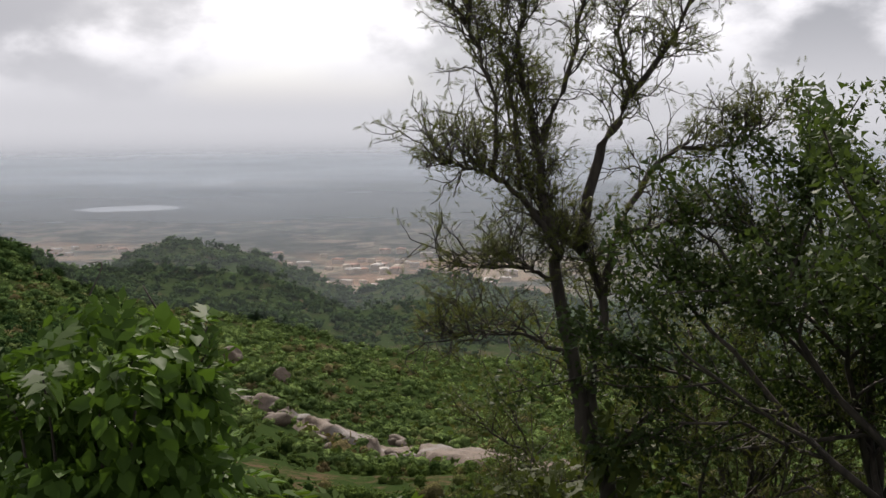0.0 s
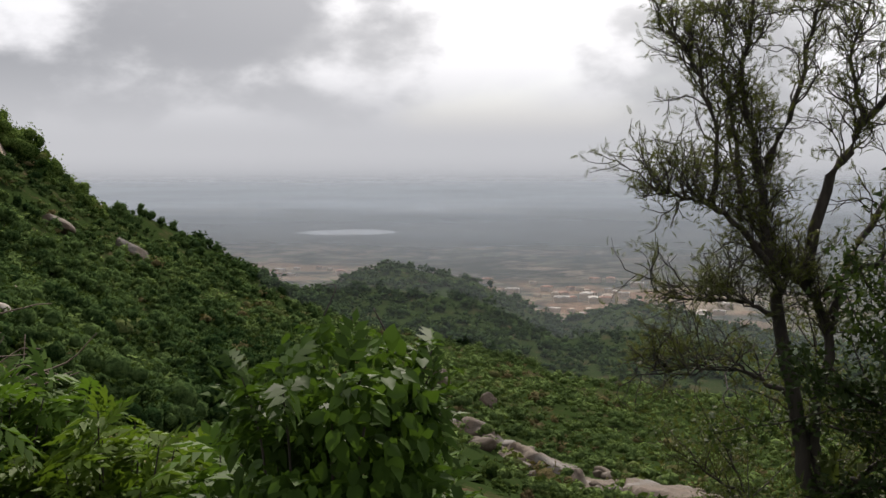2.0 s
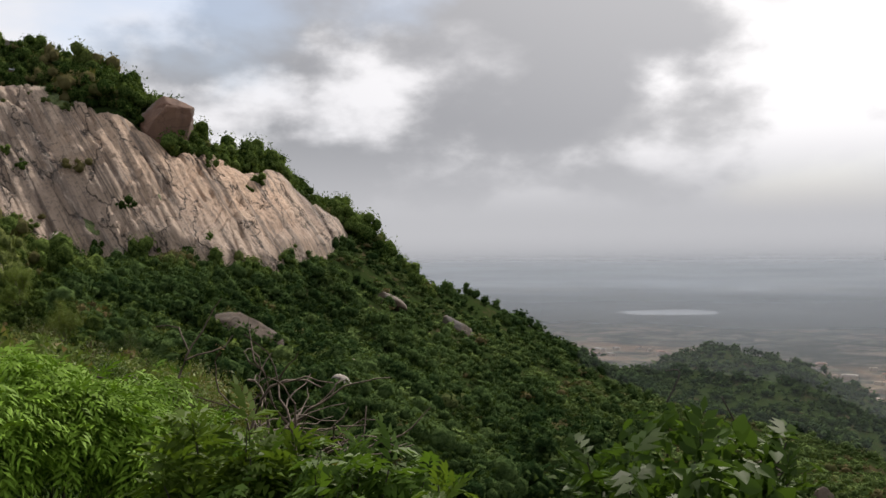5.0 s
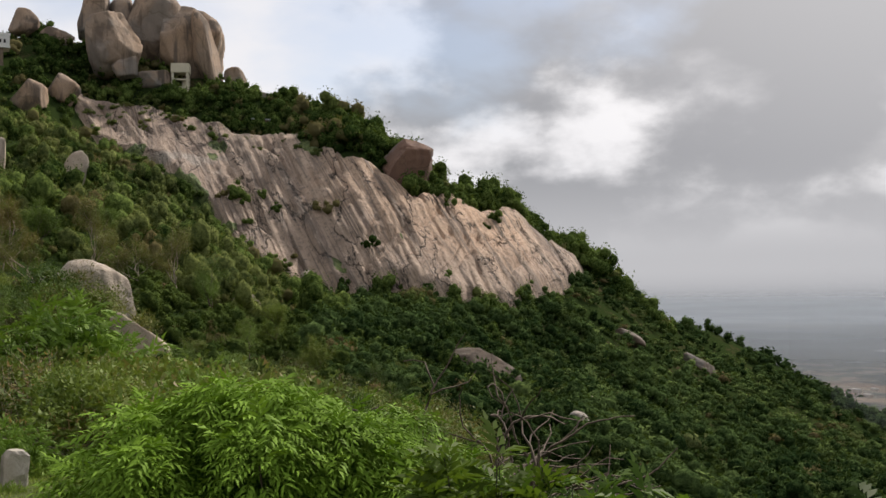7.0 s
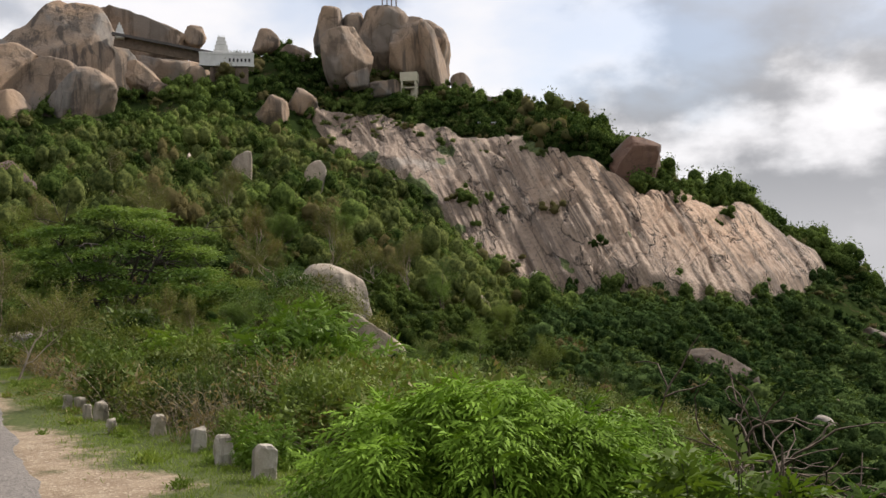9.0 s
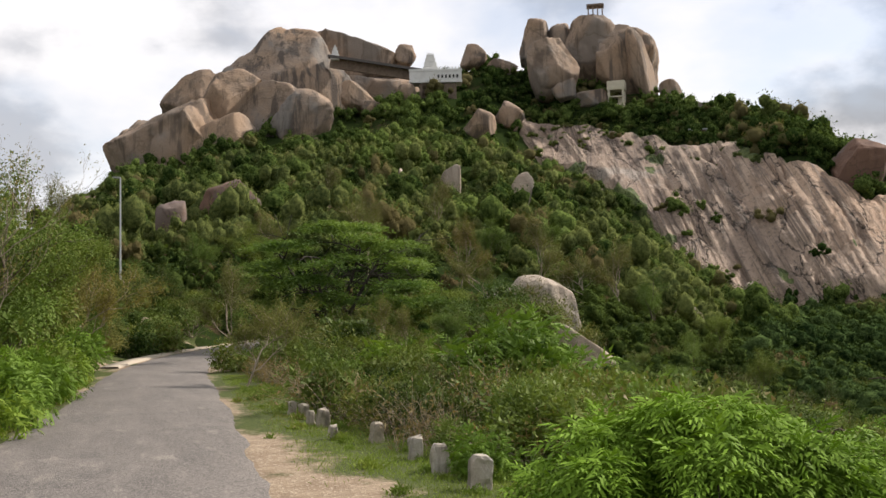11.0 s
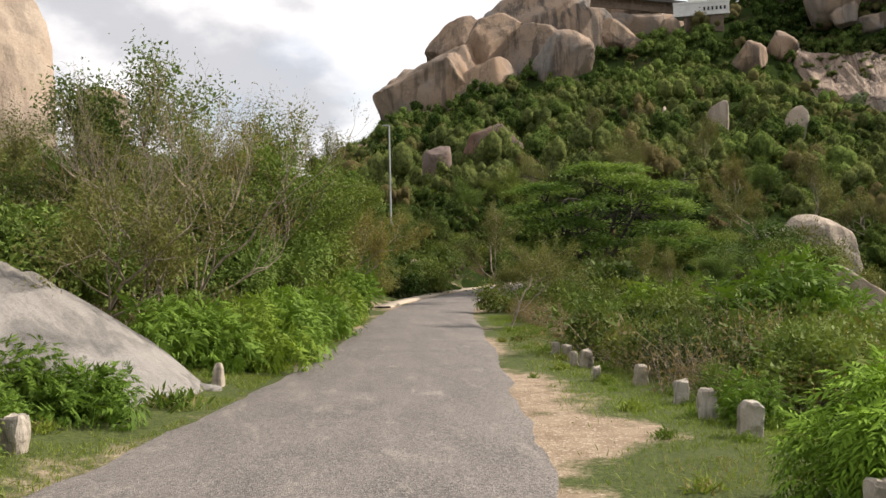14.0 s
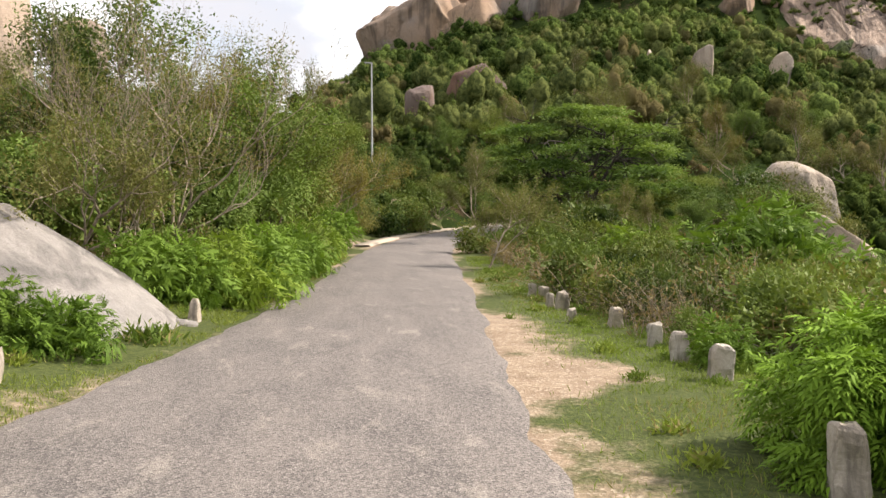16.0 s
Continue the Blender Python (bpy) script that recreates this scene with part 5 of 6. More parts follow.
def pavilion():
    t = empty_thing("rock_pavilion", pose(*aloft(57.9, 309, 16.1), 0, 0, 58), "small open stone pavilion on the summit rock", "pavilion")
    for sx in (-1, -0.33, 0.33, 1):
        for sy in (-1, 1):
            part("pillar", boxes(((sx * 2.1, sy * 1.4, 1.0), (0.35, 0.35, 3.2))), MASONRY, t)
    part("roof", boxes(((0, 0, 2.75), (5.2, 3.8, 0.4)), ((0, 0, 3.05), (4.4, 3.0, 0.3))), MASONRY, t)


def street_lamp():
    x, y, z = spot(84.25, 75)
    t = empty_thing("street_lamp", pose(x, y, z), "tall thin galvanised street lamp on the hillside", "street lamp")
    h = 11.6 - z
    bm = bmesh.new()
    bmesh.ops.create_cone(bm, cap_ends=True, segments=10, radius1=0.08, radius2=0.045, depth=h + 0.5, matrix=Matrix.Translation((0, 0, h / 2 - 0.25)))
    part("pole", bm, STEEL, t)
    part("lamp_head", boxes(((0, -0.25, h), (0.2, 0.55, 0.10)), bevel=0.03), LAMP_HEAD, t)


shrine()
watch_tower()
pavilion()
street_lamp()

# ---- stone markers along the verges ----


def marker(at, w, d, h, seed, tilt, label, group="verge stones", point=0.0):
    """A rough-hewn squared stone sunk into the verge."""
    rng = np.random.RandomState(seed)
    bm = bmesh.new()
    bmesh.ops.create_cube(bm, size=1.0)
    bmesh.ops.subdivide_edges(bm, edges=bm.edges[:], cuts=7, use_grid_fill=True)
    s = Vector(rng.uniform(-9, 9, 3))
    for v in bm.verts:
        c = v.co.copy()
        edge = sum(abs(q) > 0.45 for q in c)
        taper = 1.0 - (0.12 + point) * (c.z + 0.5)
        c = Vector((c.x * w * taper, c.y * d * taper, (c.z + 0.5) * (h + 0.18) - 0.18))
        c.x *= 1.0 - 0.07 * (edge >= 2)
        c.y *= 1.0 - 0.07 * (edge >= 2)
        c.z -= 0.02 * (edge >= 2 and c.z > 0)
        c += Vector(noise.noise_vector(c * 6 + s)) * 0.030 + Vector(noise.noise_vector(c * 19 + s)) * 0.011
        v.co = c
    me = bpy.data.meshes.new("verge_stone")
    bm.to_mesh(me)
    bm.free()
    me.materials.append(STONE_WHITE)
    ob = new("verge_stone", me)
    ob.matrix_world = pose(*at, rng.uniform(-3, 3), tilt, rng.uniform(-20, 20))
    return tagged(ob, label, "stone marker", group)


for k, (x, y, w, h, tilt) in enumerate([
    (-5.47, 3.12, 0.235, 0.44, 3), (-9.35, 4.17, 0.25, 0.36, 5), (-10.6, 4.30, 0.235, 0.34, -2), (-11.8, 4.48, 0.21, 0.31, 2), (-13.4, 4.56, 0.20, 0.29, 6),
    (-13.9, 4.10, 0.15, 0.21, 8), (-15.8, 4.52, 0.20, 0.31, 10), (-16.1, 4.43, 0.15, 0.24, -4), (-17.7, 4.75, 0.18, 0.27, 0), (-18.1, 4.66, 0.17, 0.25, 3),
]):
    marker((x, y, float(land(x, y))), w, w * 0.85, h, 20 + k, tilt, "weathered whitewashed stone marker on the grass verge")
marker((-9.5, -2.33, float(land(-9.5, -2.33))), 0.23, 0.2, 0.33, 41, 2, "whitewashed squared milestone beside a green bush")
marker((-14.45, -0.97, float(land(-14.45, -0.97))), 0.27, 0.19, 0.31, 43, -6, "pointed whitewashed stone on the verge", point=0.4)
boulder("verge_stone", (-14.2, -1.12, 0.02), (0.6, 0.4, 0.2), 44, GRANITE_PALE, "flat pale stone lying on the verge", 20, 0, 4, 0.06, 3)

# striped kerb of the road where it climbs past the bend
for k, p in enumerate(ROAD_LINE[126:178:1]):
    a = ROAD_LINE[126 + k + 1] - p
    n = np.array((a[1], -a[0])) / (np.hypot(a[0], a[1]) + 1e-9) * 1.9
    ob = part("kerb_block", boxes(((0, 0, 0.15), (np.hypot(a[0], a[1]) * 0.92, 0.18, 0.42)), bevel=0.02), KERB_YELLOW if k % 2 else KERB_BLACK, None)
    ob.matrix_world = pose(p[0] + n[0], p[1] + n[1], p[2], 0, 0, math.degrees(math.atan2(a[1], a[0])))
    tagged(ob, "yellow painted kerb block along the upper road" if k % 2 else "black painted kerb block along the upper road", "kerb", "striped kerb blocks")

# ---- verge grass ----


def grass(name, count, seed, places, label):
    rng = np.random.RandomState(seed)
    x, y = places(rng, count)
    z = land(x, y)
    n = len(x)
    pos = np.stack([x, y, z + 0.01], -1)
    axis = unit(rng.normal(size=(n, 3)) * 0.55 + (0, 0, 0.9))
    up = unit(rng.normal(size=(n, 3)) * (1, 1, 0.2))
    blade = np.array([(0, -0.06, 0), (0.55, -0.05, 0.03), (1, 0, -0.16), (0.55, 0.05, 0.03)]), np.array([[0, 1, 2, 3]])
    heap = Heap()
    heap.add(*scatter(blade, pos, axis, up, rng.uniform(0.028, 0.090, n)))
    return tagged(new(name, heap.mesh(name, LEAF_GRASS)), label, "grass", kind="stuff")


def right_verge(rng, n):
    x = -rng.uniform(2.5, 30, n) ** 1.0
    c = np.interp(-x, [0, 7, 13, 23, 31], [-0.95, 0.25, 1.45, 2.85, 4.1])
    y = c + 1.75 + rng.uniform(0, 1, n) ** 0.8 * np.interp(-x, [0, 6, 12, 30], [1.9, 2.9, 2.3, 1.6])
    wide = np.interp(-x, [4, 7, 10, 13.5, 15.5, 19, 30], [0.6, 1.35, 1.5, 0.7, 0.55, 0.22, 0.35])
    blot = fbm(x / 1.6, y / 1.1, 4, 3)
    keep = (y - c - 1.55 > wide * (1.9 * blot - 0.25) + rng.normal(size=n) * 0.45) & (fbm(x / 0.5, y / 0.5, 3, 6) > 0.36)
    return x[keep], y[keep]


def left_verge(rng, n):
    x = -rng.uniform(4, 34, n)
    c = np.interp(-x, [0, 7, 13, 23, 31], [-0.95, 0.25, 1.45, 2.85, 4.1])
    y = c - 1.72 - left_bulge(x) - rng.uniform(0, 1, n) * np.interp(-x, [0, 10, 16, 34], [1.8, 1.6, 1.0, 0.7])
    keep = fbm(x / 0.8, y / 0.8, 3, 4) > 0.40
    return x[keep], y[keep]


grass("verge_grass", 80000, 3, right_verge, "short green grass on the verge by the drop")
grass("verge_grass", 45000, 5, left_verge, "short green grass on the verge by the rock")

# ---- near plants ----


def at_bearing(az, r):
    return -math.sin(radians(az)) * r, math.cos(radians(az)) * r


rng = np.random.RandomState(12)


def bright_bush(wood, green):
    """Long mound of drooping feathered leaves, lower towards the drop."""
    r = np.random.RandomState(31)
    lumps = []
    for k in range(46):
        u = r.uniform(-1, 1)
        top = np.interp(u, [-1, -0.75, -0.3, 0.2, 0.7, 1], [0.50, 0.70, 0.80, 0.70, 0.44, 0.10])
        lumps.append((u * 1.32 + r.normal() * 0.06, r.normal() * 0.34, top - r.uniform(0, 1) ** 1.6 * 0.75, r.uniform(0.20, 0.34)))
    lumps = np.array(lumps)
    for q in lumps[::2]:
        foot = np.array((q[0] * 0.5, q[1] * 0.5, -0.6))
        wood.tube(catmull([foot, (foot + q[:3]) / 2 + (0, 0, 0.1), q[:3]], 4), 0.018, 0.006, 5)
    n = 9500
    k = r.randint(len(lumps), size=n)
    d = unit(r.normal(size=(n, 3)) + (0, 0, 0.5))
    p = lumps[k, :3] + d * lumps[k, 3:4] * r.uniform(0.25, 1.05, (n, 1)) ** 0.6
    axis = unit(d * (1, 1, 0.3) + r.normal(size=(n, 3)) * (0.5, 0.5, 0.3) - (0, 0, 0.12))
    green.add(*scatter(FEATHER, p, axis, unit(r.normal(size=(n, 3)) * 0.25 + (0, 0, 1)), r.uniform(0.09, 0.16, n)))


plant("feathery_bush", (*at_bearing(52.5, 7.3), 0.05), bright_bush, "bright green bush of drooping feathered leaves at the verge", "bush", leaf=LEAF_BRIGHT, turn=52)


def vine_bush(wood, green):
    """Mound of heart-shaped vine leaves over a shrub."""
    r = np.random.RandomState(33)
    lumps = np.array([(r.normal() * 0.19, r.normal() * 0.15, r.uniform(-0.9, 0.42), r.uniform(0.13, 0.21)) for _ in range(40)])
    lumps[:, :2] *= 1.5 - 0.7 * smooth01((lumps[:, 2:3] + 0.6))
    lumps[:, 2] -= np.abs(lumps[:, 0]) * 0.35
    for q in lumps:
        wood.tube(catmull([(q[0] * 0.3, q[1] * 0.3, -1.2), (q[0] * 0.7, q[1] * 0.7, q[2] * 0.3 - 0.2), q[:3]], 4), 0.010, 0.004, 5)
    n = 4600
    k = r.randint(len(lumps), size=n)
    d = unit(r.normal(size=(n, 3)) + (0, -0.3, 0.35))
    p = lumps[k, :3] + d * lumps[k, 3:4] * r.uniform(0.55, 1.12, (n, 1))
    axis = unit(d * 0.4 + r.normal(size=(n, 3)) * 0.45 - (0, 0, 0.8))
    green.add(*scatter(HEART, p, axis, unit(d + r.normal(size=(n, 3)) * 0.35 + (0, -0.15, 0.3)), r.uniform(0.032, 0.072, n)))
    # feathered shoots standing out of the top
    for s in range(10):
        a = r.uniform(0, 6.28)
        foot = np.array((math.cos(a) * 0.26, math.sin(a) * 0.2, 0.12))
        tip = foot * (1.5, 1.5, 1) + (0, 0, r.uniform(0.12, 0.34))
        line = catmull([foot, (foot + tip) / 2 + r.normal(size=3) * 0.02, tip], 5)
        wood.tube(line, 0.005, 0.002, 4)
        n = 14
        at = line[r.randint(3, len(line), size=n)]
        green.add(*scatter(FERN, at, unit(r.normal(size=(n, 3)) * (1, 1, 0.5) + (0, 0, 0.35)), unit(r.normal(size=(n, 3)) * 0.3 + (0, 0, 1)), r.uniform(0.08, 0.16, n)))
    # twining shoots
    for q in lumps[:9]:
        p0 = q[:3] + (0, 0, q[3])
        wood.tube(catmull([p0, p0 + r.normal(size=3) * 0.03 + (0, 0, 0.05), p0 + r.normal(size=3) * 0.05 + (0, 0, 0.10)], 5), 0.003, 0.0012, 4)


plant("vine_bush", (-1.06, 2.86, 0.66), vine_bush, "shrub overgrown by heart-leaved vine at the road's edge", "bush", bark=BARK_DARK, leaf=LEAF_VINE)


def shoot_bush(seed, width, height, count, size):
    def build(wood, green):
        r = np.random.RandomState(seed)
        for k in range(int(count / 9)):
            a, rad = r.uniform(0, 6.28), width * 0.5 * r.uniform(0, 1) ** 0.6
            tip = np.array((math.cos(a) * rad, math.sin(a) * rad, height * r.uniform(0.55, 1.0) * (1 - 0.35 * (rad / width * 2) ** 2)))
            pts = catmull([(tip[0] * 0.3, tip[1] * 0.3, -0.5), tip * (0.75, 0.75, 0.6), tip], 5)
            wood.tube(pts, 0.010, 0.003, 4)
            at = pts[r.randint(3, len(pts), size=14)]
            ax = unit(r.normal(size=(14, 3)) * (1, 1, 0.6) + unit(tip) * 0.5)
            green.add(*scatter(FERN, at, ax, unit(r.normal(size=(14, 3)) * 0.3 + (0, 0, 1)), size * r.uniform(0.6, 1.1, 14)))

    return build


for az, r, top, w, n, leaf, mat, seed in [
    (13.0, 3.6, 0.80, 0.5, 150, 0.17, LEAF_GREEN, 41), (18.5, 3.9, 0.72, 0.9, 220, 0.20, LEAF_GREEN, 42), (25, 4.4, 0.55, 1.2, 300, 0.22, LEAF_GREEN, 43), (31, 5.0, 0.62, 1.3, 330, 0.22, LEAF_GREEN, 44),
    (37, 5.4, 0.75, 1.3, 330, 0.22, LEAF_GREEN, 45), (42, 5.8, 0.85, 1.2, 330, 0.22, LEAF_GREEN, 46), (5.5, 3.7, 0.35, 0.8, 160, 0.18, LEAF_VINE, 47), (24, 6.8, -0.1, 1.8, 330, 0.26, LEAF_GREEN, 48),
    (33, 8.0, 0.1, 2.0, 330, 0.28, LEAF_GREEN, 49), (28, 10.5, -0.9, 2.4, 300, 0.3, LEAF_OLIVE, 50), (35, 10.5, -0.5, 2.2, 300, 0.3, LEAF_OLIVE, 52), (45, 9.0, -0.2, 1.4, 300, 0.26, LEAF_OLIVE, 53),
]:
    x, y = at_bearing(az, r)
    z = float(land(x, y))
    plant("feathery_shrub", (x, y, z), shoot_bush(seed, w, top - z, n, leaf), "low shrub with feathered green leaves on the slope edge", "bush", "feathered shrubs", BARK_DARK, mat)

# tall sparse tree over the valley
TREE_LIMBS = [
    ([(1.55, 8.9, -2.9), (1.47, 8.9, -1.5), (1.26, 8.9, -0.98), (1.14, 8.95, -0.27), (0.99, 8.95, 0.45), (0.98, 8.9, 0.8), (0.86, 8.9, 1.15), (0.80, 8.9, 1.7), (0.66, 8.8, 2.4), (0.75, 8.7, 3.2)], 0.105, 0.016),
    ([(1.36, 8.9, -1.05), (1.30, 9.0, -0.35), (1.43, 9.1, 0.22), (1.25, 9.1, 0.66), (0.95, 9.2, 0.92), (0.70, 9.4, 1.5), (0.55, 9.6, 2.3)], 0.07, 0.010),
    ([(0.99, 8.95, 0.75), (0.68, 8.8, 1.18), (0.42, 8.7, 1.38), (0.20, 8.6, 1.46), (-0.04, 8.5, 1.53)], 0.04, 0.008),
    ([(1.22, 9.1, 0.70), (1.35, 9.0, 1.50), (1.62, 8.9, 2.05), (1.95, 8.7, 2.55), (2.15, 8.6, 3.1)], 0.07, 0.010),
    ([(1.42, 9.1, 0.30), (1.60, 9.2, 0.95), (2.00, 9.2, 1.55), (2.45, 9.1, 1.60), (2.75, 9.0, 1.75)], 0.05, 0.008),
    ([(1.30, 9.1, 0.60), (1.60, 9.0, 0.85), (1.92, 8.9, 0.94), (2.30, 8.7, 0.97), (2.6, 8.6, 0.85)], 0.035, 0.007),
    ([(0.98, 8.95, 0.45), (0.78, 8.9, 0.54), (0.57, 8.8, 0.58), (0.12, 8.7, 0.63)], 0.030, 0.006),
    ([(1.12, 8.95, -0.25), (0.86, 8.8, -0.07), (0.57, 8.7, 0.03), (-0.03, 8.6, 0.02)], 0.032, 0.006),
    ([(1.31, 8.9, -1.03), (1.70, 8.8, -0.91), (2.49, 8.6, -0.97), (3.59, 8.3, -0.76)], 0.06, 0.02),
    ([(1.55, 8.85, -0.95), (1.75, 8.8, -0.78), (1.98, 8.7, -0.57)], 0.035, 0.02),
    ([(0.80, 8.9, 1.6), (1.05, 8.8, 2.2), (1.20, 8.7, 2.9), (1.45, 8.6, 3.4)], 0.035, 0.008),
    ([(0.42, 8.7, 1.38), (0.45, 8.7, 1.9), (0.30, 8.6, 2.4), (0.10, 8.5, 2.75)], 0.028, 0.006),
    ([(0.66, 8.85, 1.25), (0.62, 8.9, 1.9), (0.50, 9.0, 2.6), (0.55, 9.1, 3.1)], 0.03, 0.006),
    ([(1.62, 8.9, 2.05), (1.55, 9.1, 2.6), (1.70, 9.2, 3.1)], 0.03, 0.006),
]


def sparse_tree(wood, green):
    r, tips = np.random.RandomState(51), []
    origin = np.array((1.55, 8.9, -2.9))
    for pts, r0, r1 in TREE_LIMBS:
        line = catmull(np.array(pts) - origin, 5)
        line[1:-1] += r.normal(size=(len(line) - 2, 3)) * 0.012
        wood.tube(line, r0 * 0.82, r1 * 0.8, 8)
        top = line[:, 2] > 2.6
        for k in range(int(len(line) * 2.3)):
            j = r.randint(int(len(line) * 0.35), len(line))
            if r0 > 0.1 and line[j, 2] < 3.3:
                continue
            if not top[j] and r.uniform() < 0.5:
                continue
            along = unit(line[min(j + 2, len(line) - 1)] - line[j - 2])
            way_out = unit(r.normal(size=3) * (0.75, 0.7, 0.5) + along * 0.9 + (0, 0, 0.45))
            grow(wood, tips, r, line[j], way_out, r.uniform(0.20, 0.50), 0.009, 1, 4, 0.85, 0.06, 0.30)
    n = 15000
    pick = r.randint(len(tips), size=n)
    at = np.array([t[0] for t in tips])[pick] + r.normal(size=(n, 3)) * 0.025
    way = np.array([t[1] for t in tips])[pick]
    green.add(*scatter(FRILL, at, unit(way * 0.6 + r.normal(size=(n, 3)) * 0.8 + (0, 0, 0.25)), unit(r.normal(size=(n, 3)) * 0.7 + (0, 0, 0.6)), r.uniform(0.045, 0.095, n)))


plant("sparse_tree", (1.55, 8.9, -2.9), sparse_tree, "tall dark sparse tree with thin feathery leaves above the valley", "tree", bark=BARK_DARK, leaf=LEAF_FINE)


def dark_tree(seed, height, count, leaf, shape=DIAMOND):
    return tree_builder(seed, height, count, leaf, shape, 3, 4, 0.85, 0.05, 0.020, 0.08, 0.45, 0.5, stems=2)


plant("dark_tree", (3.7, 8.9, -2.9), dark_tree(61, 5.0, 32000, 0.068, KITE), "dark leafy tree on the slope below the road", "tree", bark=BARK_DARK, leaf=LEAF_DARK)
plant("dark_tree", (2.9, 9.9, -3.3), dark_tree(63, 3.9, 22000, 0.062, SLIP), "dark fine-leaved tree with crooked branches", "tree", bark=BARK_DARK, leaf=LEAF_FINE)
plant("dark_tree", (4.7, 8.6, -2.8), dark_tree(64, 5.7, 50000, 0.075, KITE), "dark leafy tree on the slope below the road", "tree", bark=BARK_DARK, leaf=LEAF_DARK)
plant("dark_tree", (3.6, 10.8, -3.7), dark_tree(65, 4.8, 20000, 0.058, SLIP), "dark fine-leaved tree behind the others", "tree", bark=BARK_DARK, leaf=LEAF_FINE)
plant("vine_shrub", (1.25, 8.7, -2.3), shrub_builder(66, 1.3, 2.0, 420, 0.13), "dark shrub climbing about the tree's foot", "bush", bark=BARK_DARK, leaf=LEAF_DARK)


def dead_shrub(wood, green):
    r, tips = np.random.RandomState(71), []
    for k in range(6):
        a = r.uniform(0, 6.28)
        grow(wood, tips, r, (0, 0, -0.2), (math.cos(a), math.sin(a) * 0.6, 0.8), 1.0, 0.028, 2, 3, 0.8, 0.02, 0.3)


plant("dead_shrub", spot(43.2, 12.0, 0.1), dead_shrub, "bare dead shrub with crooked brown branches", "bush", bark=BARK_BROWN, size=1.45)
plant("dead_shrub", spot(40.2, 12.6, 0.3), dead_shrub, "bare dead shrub with crooked brown branches", "bush", bark=BARK_BROWN, turn=120, size=1.4)

# ---- plants along the road and in the scrub ----


def stalks(seed):
    """Thin dry stems fanning up from the ground, some bent over."""

    def build(wood, green):
        r = np.random.RandomState(seed)
        for k in range(75):
            foot = np.array((r.normal() * 0.32, r.normal() * 0.32, -0.08))
            out = np.array((r.normal() * 0.28, r.normal() * 0.28, 1.0))
            h = r.uniform(0.55, 1.35)
            mid = foot + out * h * 0.55
            tip = mid + (out + r.normal(size=3) * (0.5, 0.5, 0.25)) * h * 0.45
            wood.tube(np.array([foot, (foot + mid) / 2 + r.normal(size=3) * 0.02, mid, tip]), 0.007, 0.002, 3)
            n = 6
            at = mid + (tip - mid) * r.uniform(-0.6, 1, (n, 1))
            green.add(*scatter(NARROW, at, unit(r.normal(size=(n, 3)) + (0, 0, 0.2)), unit(r.normal(size=(n, 3)) + (0, 0, 1)), r.uniform(0.06, 0.14, n)))

    return build


def weeds(seed):
    def build(wood, green):
        r = np.random.RandomState(seed)
        n = 150
        p = r.normal(size=(n, 3)) * (0.10, 0.10, 0)
        p[:, 2] = np.abs(r.normal(size=n)) * 0.07
        green.add(*scatter(NARROW, p, unit(r.normal(size=(n, 3)) * (0.7, 0.7, 0.3) + (0, 0, 0.7)), unit(r.normal(size=(n, 3))), r.uniform(0.06, 0.15, n)))

    return build


